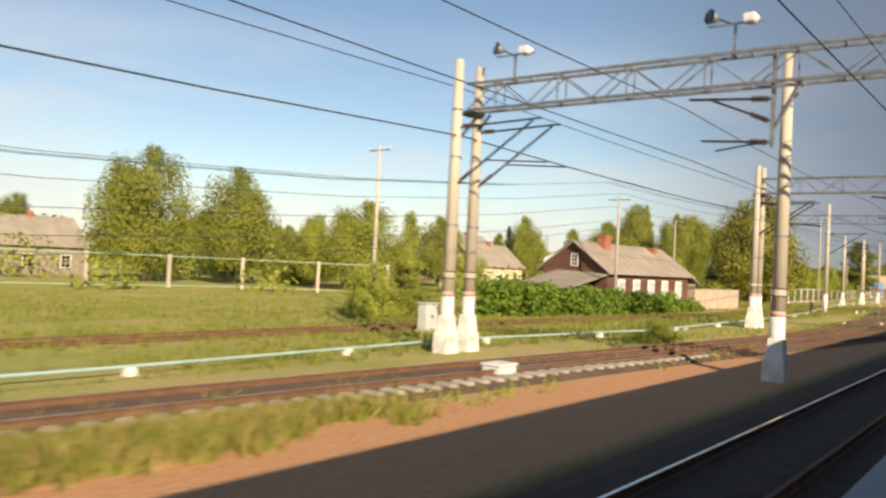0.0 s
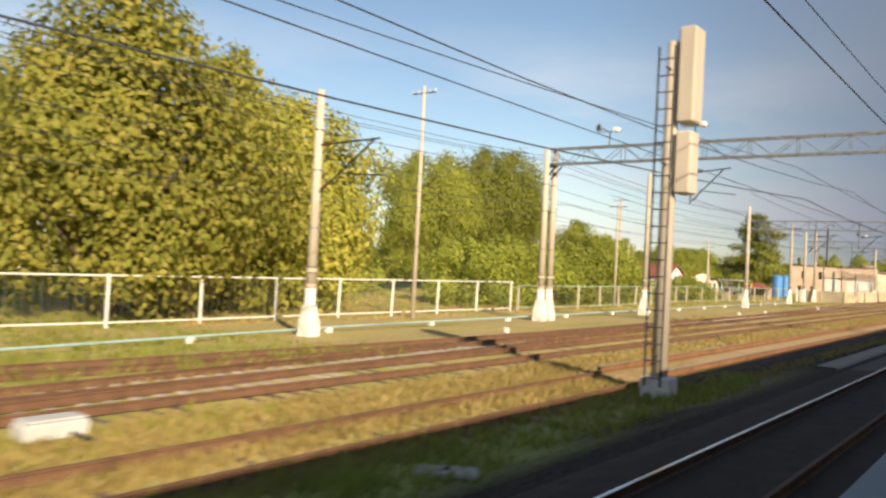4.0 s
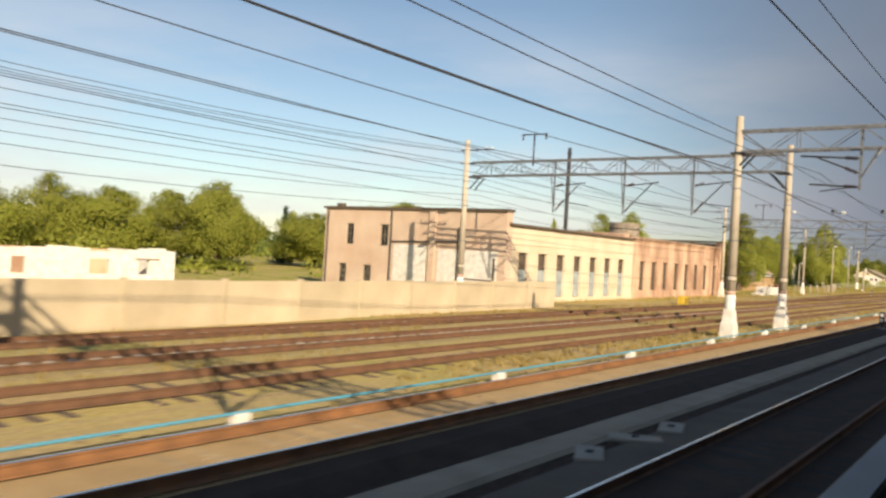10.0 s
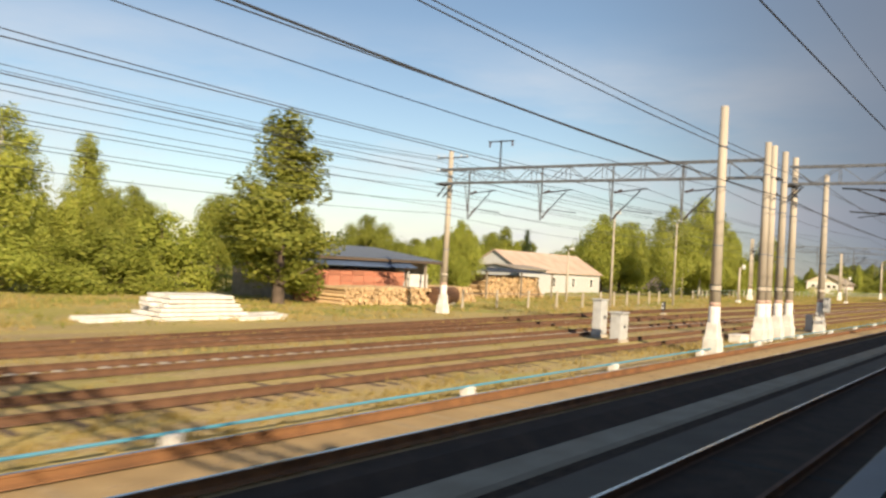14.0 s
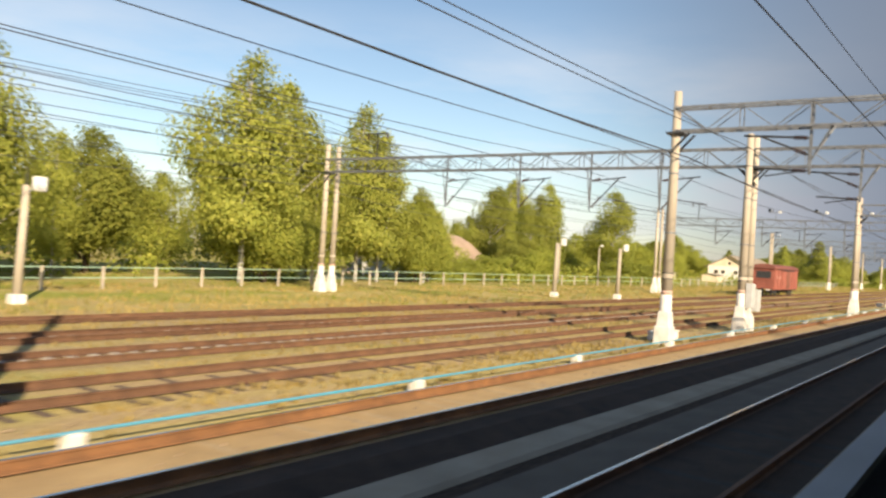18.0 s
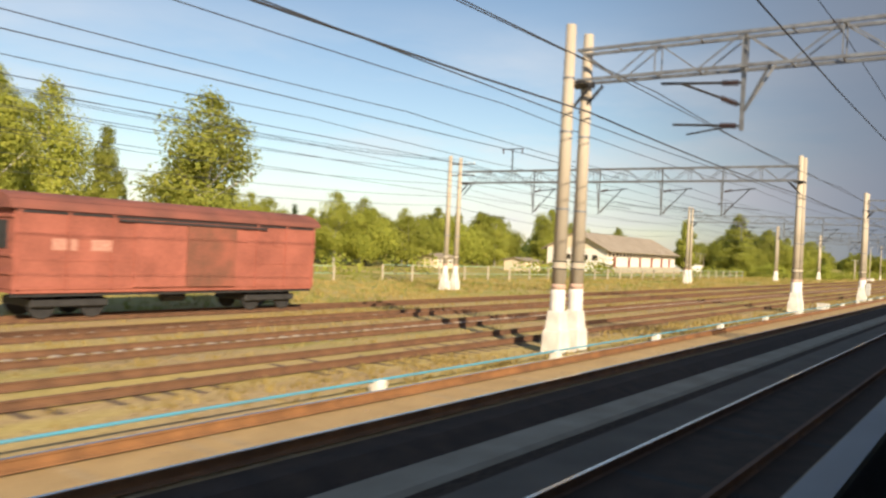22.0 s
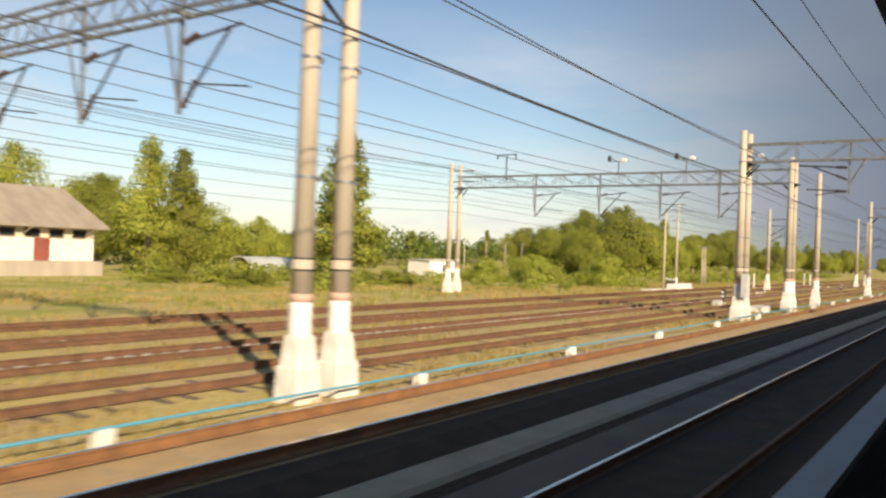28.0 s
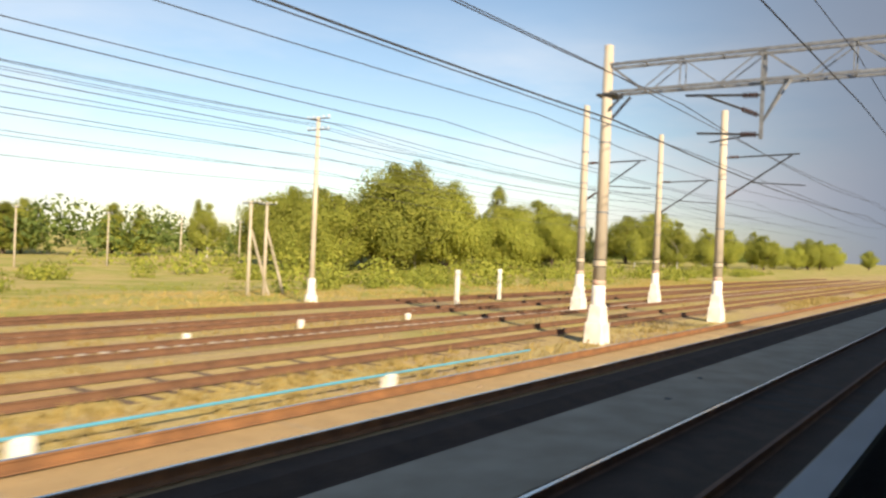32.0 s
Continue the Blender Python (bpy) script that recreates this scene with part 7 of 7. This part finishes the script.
for bx in (2.2, ln - 2.2):
    bog = new("bogie")
    bog.parent = car
    part("bogie_frame", box(B(), bx - 1.4, bx + 1.4, -1.05, 1.05, 0.42, 0.7, 0.03), M_DARKSTEEL, bog)
    for wx in (bx - 0.92, bx + 0.92):
        for wy in (-0.78, 0.78):
            bm = rod(B(), (wx, wy - 0.06, 0.475), (wx, wy + 0.06, 0.475), 0.475, 0.475, 20)
            part("wheel", bm, M_DARKSTEEL, bog)
        part("axle", rod(B(), (wx, -0.78, 0.475), (wx, 0.78, 0.475), 0.08), M_DARKSTEEL, bog)
for xx, s in ((-0.3, -1), (ln + 0.3, 1)):
    part("coupler", box(B(), min(xx, xx + s * 0.3), max(xx, xx + s * 0.3), -0.15, 0.15, 0.75, 1.05), M_DARKSTEEL, car)
part("end_hatch", box(B(), -0.075, -0.041, -0.95, 0.95, zf + 1.35, zf + 2.3, 0.01), M_DARKSTEEL, car, "dark hatch in the end wall")
for zz in (zf + 0.55, zf + 1.15, zf + 2.45):
    part("end_rib", box(B(), -0.11, -0.041, -1.36, 1.36, zz - 0.05, zz + 0.05), M_WAGON, car)
for zz in (zf + 0.12, zf + 1.0, zf + 1.9):
    part("side_seam", box(B(), 0.2, 4.2, -hw - 0.055, -hw - 0.041, zz - 0.02, zz + 0.02), M_WAGON, car)
    part("side_seam", box(B(), 9.1, ln - 0.2, -hw - 0.055, -hw - 0.041, zz - 0.02, zz + 0.02), M_WAGON, car)
part("brake_cylinder", rod(B(), (6.2, -0.5, 0.65), (7.2, -0.5, 0.65), 0.2, 0.2, 12), M_DARKSTEEL, car)

# ---------------------------------------------------------------- warehouse
wh = thing("warehouse", Matrix.Translation((691.8, 61.5, 0.0)) @ Matrix.Rotation(radians(4.6), 4, "Z"), "long whitewashed warehouse with broad grey roof and red doors", "building")
walls(wh, 0, 49.0, 1.6, 14.0, -0.5, 4.1, M_WHITE)
gable_roof(wh, 0, 49.0, 1.6, 14.0, 4.1, 7.3, M_ASB, 0.95, 0.12, 1.2, True, M_CREAM)
part("loading_dock", box(B(), 0, 49.0, 0.2, 1.58, -0.5, 0.75), M_CONC, wh)
for x in (4.5, 13.5, 21.0, 29.5, 37.5, 44.0):
    door(wh, x, 0.76, 2.7, 1.4, 1.56, M_REDROOF)
part("frieze", box(B(), 0.1, 48.9, 1.585, 1.598, 2.72, 3.7), M_CREAM, wh, "beige band under the eaves")
for i in range(22):
    window(wh, 1.5 + i * 2.19, 2.82, 3.42, 1.25, 1.56, M_WOODGREY, (0, 0))
for y in (4.0, 6.0, 9.6, 11.6):
    window(wh, y, 1.9, 2.8, 1.0, -0.01, M_WOODGREY, (1, 1), axis="y")
window(wh, 7.8, 4.7, 5.3, 0.6, -0.02, M_WOODGREY, (0, 0), axis="y")
for i in range(9):
    part("rafter_bracket", bar(B(), (1 + i * 5.9, 1.55, 3.0), (1 + i * 5.9, 0.2, 3.6), 0.1), M_WOODGREY, wh)

# white hut in the meadow
hut = cottage(824.0, 90, -8, 8.0, 6, 2.9, 3.05, M_WHITEPAINT, M_WHITE, "small flat white hut in the meadow", 1, False)
# pale slabs by the siding
sl = thing("slab_stack", Matrix.Translation((790.0, 31.0, gz(31.0, 790.0) - 0.02)), "low row of pale concrete slabs along the siding", "slabs")
for i in range(6):
    s = part("slab", box(B(), -1.2, 1.2, -0.5, 0.5, 0, 0.28, 0.02), M_WHITE, sl)
    s.matrix_basis = Matrix.Translation((-6.3 + i * 2.5, rnd.uniform(-0.1, 0.1), 0)) @ Matrix.Rotation(rnd.uniform(-0.03, 0.03), 4, "Z")
for i in range(3):
    s = part("slab", box(B(), -1.0, 1.0, -0.5, 0.5, 0.285, 0.78, 0.04), M_WHITE, sl)
    s.matrix_basis = Matrix.Translation((1.4 + i * 2.1, 0.0, 0)) @ Matrix.Rotation(rnd.uniform(-0.05, 0.05), 4, "Z")

# scrap and a striped board on the slabs
sc = thing("scrap_heap", Matrix.Translation((794.6, 32.6, gz(32.6, 794.6))), "low heap of dark scrap iron behind the slabs", "scrap heap")
for i in range(14):
    a, q = rnd.uniform(-0.5, 0.5), rnd.uniform(-1.3, 1.3)
    part("scrap_bar", bar(B(), (q - 0.9, rnd.uniform(-0.5, 0.5), 0.1 + 0.75 * rnd.random() * (1.4 - abs(q))), (q + 0.9, rnd.uniform(-0.5, 0.5), 0.15 + 0.9 * rnd.random() * (1.4 - abs(q))), rnd.uniform(0.08, 0.2)), M_DARKSTEEL, sc)
sb = thing("striped_board", Matrix.Translation((793.8, 32.3, 0.62)) @ Matrix.Rotation(0.08, 4, "Y"), "black and white striped board lying on scrap iron", "board")
for i in range(9):
    part("stripe", box(B(), -1.26 + i * 0.28, -1.26 + (i + 1) * 0.28, -0.06, 0.06, -0.1, 0.12), M_WHITE if i % 2 == 0 else M_BLACK, sb)


def tunnel(x, y, yaw, ln, r, h):
    """A low greenhouse of white film over hoops."""
    g = thing("garden_tunnel", Matrix.Translation((x, y, gz(y, x))) @ Matrix.Rotation(radians(yaw), 4, "Z"), "low arched garden tunnel covered with white film", "greenhouse", "garden tunnels")
    n, v, f = 14, [], []
    for rr in (1.0, 0.97):
        for xx in (0.0, ln):
            for i in range(n + 1):
                a = math.pi * i / n
                v.append((xx, -r * rr * math.cos(a), h * rr * math.sin(a) ** 0.8))
    m = n + 1
    for i in range(n):
        f += [(i, i + 1, m + i + 1, m + i), (2 * m + i, 3 * m + i, 3 * m + i + 1, 2 * m + i + 1), (i, 2 * m + i, 2 * m + i + 1, i + 1), (m + i, m + i + 1, 3 * m + i + 1, 3 * m + i)]
    raw("film_cover", v, f, M_CURTAIN, g)
    for xx in (0.02, ln / 2, ln - 0.02):
        b = B()
        for i in range(n):
            a, c = math.pi * i / n, math.pi * (i + 1) / n
            bar(b, (xx, -(r + 0.02) * math.cos(a), (h + 0.02) * math.sin(a) ** 0.8), (xx, -(r + 0.02) * math.cos(c), (h + 0.02) * math.sin(c) ** 0.8), 0.05)
        part("hoop", b, M_CONC, g)


tunnel(766.2, 77.5, 8, 7.0, 2.0, 2.1)
tunnel(771.0, 80.0, 8, 8.0, 2.0, 2.4)

# ---------------------------------------------------------------- poles


def pole(x, y, h, arms=(0.97,), lamp=False, strut=False, label="", r=0.13, foot=False):
    p = thing("utility_pole", Matrix.Translation((x, y, gz(y, x))), label or "slim concrete utility pole with steel crossarm and insulators", "pole", "utility poles")
    part("shaft", rod(B(), (0, 0, -0.2), (0, 0, h), r, r * 0.65, 10), M_CONC, p, "", True)
    if foot:
        part("foot", rod(B(), (0, 0, -0.1), (0, 0, 0.55), 0.42, 0.36, 8), M_WHITE, p, "whitewashed concrete foot")
        part("collar", rod(B(), (0, 0, 0.55), (0, 0, 1.5), 0.27, 0.23, 10), M_WHITE, p, "whitewashed collar")
    for a in arms:
        part("crossarm", bar(B(), (0, -0.9, h * a), (0, 0.9, h * a), 0.07), M_DARKSTEEL, p)
        for yy in (-0.85, -0.4, 0.4, 0.85):
            part("insulator", rod(B(), (0, yy, h * a), (0, yy, h * a + 0.2), 0.05, 0.035, 8), M_GLASSLAMP, p)
    if strut:
        part("strut", rod(B(), (2.2, 0.3, -0.2), (0.1, 0, h * 0.7), 0.1, 0.08, 8), M_CONC, p)
    if lamp:
        part("lamp_arm", bar(B(), (0, 0, h - 0.1), (-0.1, -0.35, h + 0.05), 0.05), M_STEEL, p)
        part("lamp_head", box(B(), -0.35, 0.1, -0.6, -0.2, h + 0.02, h + 0.22, 0.05), M_WHITEPAINT, p, "white lamp head")
    return p


for x, y, h in ((35.8, 33.0, 10.4), (57.0, 27.0, 9.2), (73.0, 67.0, 10.8), (135.6, 29.5, 13.6), (112.0, 44.0, 11.3), (58.7, 44.0, 11.2), (168.0, 32.2, 9.6), (179.8, 37.5, 11.4), (232, 57, 8.0), (236, 62, 8.5)):
    pole(x, y, h)
pole(218.0, 41.0, 8.6, (0.97, 0.88), strut=True)
pole(798.6, 33.2, 10.9, (0.99, 0.81), label="tall concrete pole with two crossarms of insulators", r=0.17, foot=True)
pole(833.9, 33.6, 11.1, (0.99, 0.93), label="tall concrete pole with two crossarms of insulators", r=0.17, foot=True)
for x, y, h in ((470.0, 44.5, 7.0), (545.7, 50.0, 5.6), (556, 49, 5.6), (795.4, 24.9, 6.0), (420.3, 33, 9.0), (436.5, 33, 9.5), (424.5, 40, 5.5), (786.5, 30.5, 9.0)):
    pole(x, y, h, (), True, label="slim white lamp post beside the sidings")
for x in (835.6, 837.0):
    pole(x, 41.2, 6.4, (0.98,), strut=True, label="braced wooden posts with crossarm in the meadow")
for i in range(9):
    pole(848 + i * 14, 98 + i * 3, 7.5, (0.97,), label="distant pole of a line crossing the meadow")
for x, y in ((811.2, 26.8), (835.5, 24.2), (843.8, 26.6)):
    pt = thing("marker_post", Matrix.Translation((x, y, gz(y, x))), "short white marker post beside the track", "post", "marker posts")
    part("shaft", box(B(), -0.1, 0.1, -0.1, 0.1, -0.1, 1.75, 0.02), M_WHITE, pt)
    part("head", box(B(), -0.2, 0.2, -0.05, 0.05, 1.72, 1.95, 0.02), M_WHITE, pt)


def striped_lamp(x, y, h):
    p = thing("yard_lamp", Matrix.Translation((x, y, gz(y, x))), "slim lamp mast with black and white striped base and floodlights", "lamp", "yard lamps")
    part("foot", rod(B(), (0, 0, -0.1), (0, 0, 1.05), 0.17, 0.15, 12), M_WHITE, p)
    part("shaft", rod(B(), (0, 0, 1.0), (0, 0, h), 0.105, 0.085, 12), M_CONC, p, "", True)
    for i in range(5):
        part("stripe", rod(B(), (0, 0, 1.06 + i * 0.16), (0, 0, 1.15 + i * 0.16), 0.113, 0.112, 12), M_WHITE if i % 2 else M_BLACK, p)
    for dy in (-0.35, 0.35):
        part("lamp_head", box(B(), -0.22, 0.05, dy - 0.17, dy + 0.17, h - 0.02, h + 0.14, 0.03), M_WHITEPAINT, p, "white floodlight head")
    part("crossbar", bar(B(), (0, -0.4, h - 0.03), (0, 0.4, h - 0.03), 0.05), M_DARKSTEEL, p)
    return p


striped_lamp(228.3, 10.65, 6.3)
def box_lamp(x, y, h):
    p = thing("yard_lamp", Matrix.Translation((x, y, gz(y, x))), "short concrete mast carrying a white floodlight box", "lamp", "yard lamps")
    part("foot", box(B(), -0.32, 0.32, -0.32, 0.32, -0.1, 0.45, 0.06), M_WHITE, p)
    part("shaft", rod(B(), (0, 0, 0.4), (0.12, 0, h), 0.2, 0.15, 12), M_CONC, p, "", True)
    part("lamp_arm", bar(B(), (0.1, -0.1, h - 0.3), (0.45, -0.3, h - 0.1), 0.06), M_STEEL, p)
    hd = part("lamp_head", box(B(), 0.2, 0.75, -0.6, -0.25, h - 0.25, h + 0.4, 0.06), M_WHITEPAINT, p, "white floodlight box")
    part("lens", box(B(), 0.26, 0.69, -0.62, -0.605, h - 0.18, h + 0.33), M_GLASSLAMP, hd)
    part("mast_tip", rod(B(), (0.12, 0, h), (0.12, 0, h + 0.8), 0.03, 0.02, 6), M_DARKSTEEL, p)


box_lamp(520.5, 30.5, 4.8)
box_lamp(513.5, 33.5, 4.9)
box_lamp(467.0, 35.0, 5.2)
sg = thing("signal_mast", Matrix.Translation((118.4, 7.45, 0.0)), "concrete mast carrying a pale signal box seen from behind", "signal")
part("foot", box(B(), -0.35, 0.35, -0.35, 0.35, -0.1, 0.5, 0.05), M_WHITE, sg)
part("shaft", rod(B(), (0, 0, 0.4), (0, 0, 8.6), 0.2, 0.15, 14), M_CONC, sg, "", True)
part("signal_box", box(B(), -0.22, 0.38, -0.62, -0.2, 6.6, 8.9, 0.04), M_CONC, sg, "pale grey signal case")
part("signal_box", box(B(), -0.2, 0.32, -0.6, -0.2, 4.9, 6.4, 0.04), M_CONC, sg, "pale grey signal case")
bm = B()
for dy in (-0.2, 0.2):
    bar(bm, (-0.42, dy, 0.3), (-0.42, dy, 8.4), 0.04)
for i in range(20):
    bar(bm, (-0.42, -0.2, 0.5 + i * 0.4), (-0.42, 0.2, 0.5 + i * 0.4), 0.03)
for i in range(4):
    bar(bm, (-0.42, 0, 1.0 + i * 2.3), (0, 0, 1.0 + i * 2.3), 0.04)
part("ladder", bm, M_DARKSTEEL, sg)
striped_lamp(449.5, 11.3, 7.4)

# ---------------------------------------------------------------- trackside equipment


def cabinet(x, y, w, d, h, z=None, label="grey steel relay cabinet with double doors"):
    c = thing("relay_cabinet", Matrix.Translation((x, y, gz(y, x) if z is None else z)), label, "cabinet", "relay cabinets")
    part("plinth", box(B(), -w / 2 - 0.05, w / 2 + 0.05, -d / 2 - 0.05, d / 2 + 0.05, -0.1, 0.12), M_CONC, c)
    part("body", box(B(), -w / 2, w / 2, -d / 2, d / 2, 0.12, h, 0.02), M_BOX, c)
    for s in (-1, 1):
        dr = part("door", box(B(), s * w / 4 - w / 4 + 0.02, s * w / 4 + w / 4 - 0.02, -d / 2 - 0.025, -d / 2 - 0.002, 0.18, h - 0.08, 0.008), M_BOX, c)
        part("handle", box(B(), s * 0.05 - 0.015, s * 0.05 + 0.015, -d / 2 - 0.06, -d / 2 - 0.026, h * 0.5, h * 0.5 + 0.15), M_DARKSTEEL, dr)
    part("lid", box(B(), -w / 2 - 0.06, w / 2 + 0.06, -d / 2 - 0.06, d / 2 + 0.06, h, h + 0.06, 0.01), M_BOX, c)
    return c


cabinet(382.1, 14.6, 0.72, 0.5, 1.25)
cabinet(383.9, 16.4, 0.6, 0.45, 1.72)
cabinet(28.3, 22.6, 0.8, 0.5, 1.3)
cabinet(404.0, 11.7, 0.5, 0.35, 1.0)


def mast_box(x, z, w=0.55, h=0.9):
    b = thing("mast_box", Matrix.Translation((x, NEAR - 0.24, z)), "grey control box fixed to a mast", "box", "boxes on the masts")
    part("case", box(B(), -w / 2, w / 2, -0.32, 0.02, 0, h, 0.02), M_BOX, b)
    part("door", box(B(), -w / 2 + 0.04, w / 2 - 0.04, -0.34, -0.322, 0.05, h - 0.05), M_BOX, b)


mast_box(454.3, 1.55, 0.75, 1.0)
mast_box(490.5, 1.2, 0.5, 1.2)
mast_box(491.6, 1.0, 0.5, 1.1)
mast_box(403.1, 1.3, 0.45, 0.9)
mast_box(631.4, 0.5, 0.5, 1.1)
mast_box(742.1, 1.2, 0.42, 1.2)

for x, y, lx in ((481.7, 11.6, 1.9), (389.2, 11.6, 1.3), (751.3, 11.9, 2.6), (610.4, 10.55, 1.3), (242.5, 11.4, 1.5), (18, 11.8, 0.8), (548.8, 12.0, 1.2), (712.9, 12.0, 1.4)):
    c = thing("cable_trough", Matrix.Translation((x, y, 0)), "whitewashed concrete cable trough beside the mast", "trough", "concrete troughs")
    part("trough", box(B(), -lx / 2, lx / 2, -0.3, 0.3, -0.05, 0.3, 0.03), M_WHITE, c)
    part("lid", box(B(), -lx / 2 - 0.03, lx / 2 + 0.03, -0.33, 0.33, 0.302, 0.37, 0.015), M_WHITE, c)


def dwarf_signal(x, y, head=None):
    s = thing("dwarf_signal", Matrix.Translation((x, y, gz(y, x))), "short rust-red dwarf signal with two lenses" if head else "short black dwarf signal with two lenses", "signal", "dwarf signals")
    part("foot", box(B(), -0.2, 0.2, -0.2, 0.2, -0.1, 0.2, 0.02), M_CONC, s)
    part("post", rod(B(), (0, 0, 0.2), (0, 0, 0.5), 0.05), M_DARKSTEEL, s)
    part("head", box(B(), -0.14, 0.14, -0.13, 0.13, 0.45, 1.1, 0.03), head or M_BLACK, s)
    for z in (0.62, 0.92):
        part("lens", rod(B(), (-0.15, 0, z), (-0.19, 0, z), 0.09, 0.1, 12), M_GLASSLAMP, s)


for x, y in ((413.0, 24.8), (756.5, 15.6), (802.6, 14.9), (82.0, 18.4), (301.4, 7.2)):
    dwarf_signal(x, y, M_WAGONDOOR if x == 802.6 else None)


def switch_machine(x, y):
    s = thing("switch_machine", Matrix.Translation((x, y, gz(y, x))), "grey electric point machine beside a rail", "point machine", "point machines")
    part("case", box(B(), -0.5, 0.5, -0.25, 0.25, 0.0, 0.28, 0.04), M_BOX, s)
    part("lid", box(B(), -0.46, 0.46, -0.22, 0.22, 0.282, 0.33, 0.02), M_BOX, s)
    part("rod", bar(B(), (0.2, -0.25, 0.1), (0.2, -0.9, 0.1), 0.05), M_DARKSTEEL, s)


for x, y in ((780.2, 6.05), (755.5, 15.7), (106, 12.0)):
    switch_machine(x, y)
for x, y in ((237.2, 5.35), (238.4, 5.25), (262.8, 5.4), (264.2, 5.3), (261.2, 5.45), (86.0, 6.4), (87.6, 6.2), (815.9, 5.5), (819.2, 5.9), (103.5, 6.9), (106.0, 6.6), (109.0, 6.7)):
    sb_ = thing("cable_cover", Matrix.Translation((x, y, 0.0)) @ Matrix.Rotation(x, 4, "Z"), "flat pale concrete cable cover lying in the ballast", "slab", "flat cable covers")
    part("plate", box(B(), -0.45, 0.45, -0.22, 0.22, -0.02, 0.07, 0.02), M_CONC, sb_)
    part("lug", box(B(), -0.06, 0.06, -0.06, 0.06, 0.072, 0.1, 0.01), M_DARKSTEEL, sb_)
# small white number posts and stones
rnd = random.Random(21)
for x, y in ((42.5, 15.9), (66.0, 10.0), (61.5, 11.6), (64.4, 8.9), (96.5, 16.3), (90.2, 15.9), (91.0, 11.8), (131, 20.0), (192.5, 20.0), (196.5, 21), (206, 21.9), (167, 20.5), (172, 19.8), (781.2, 20.4), (782.8, 19.6), (787.0, 20.2), (790, 20.5), (815, 19.9), (820, 20.2), (826, 20.1)):
    st = thing("marker_block", Matrix.Translation((x, y, gz(y, x))), "small whitewashed marker block between the tracks", "marker", "marker blocks")
    part("block", box(B(), -0.1, 0.1, -0.1, 0.1, -0.05, rnd.uniform(0.16, 0.3), 0.03), M_WHITE, st)
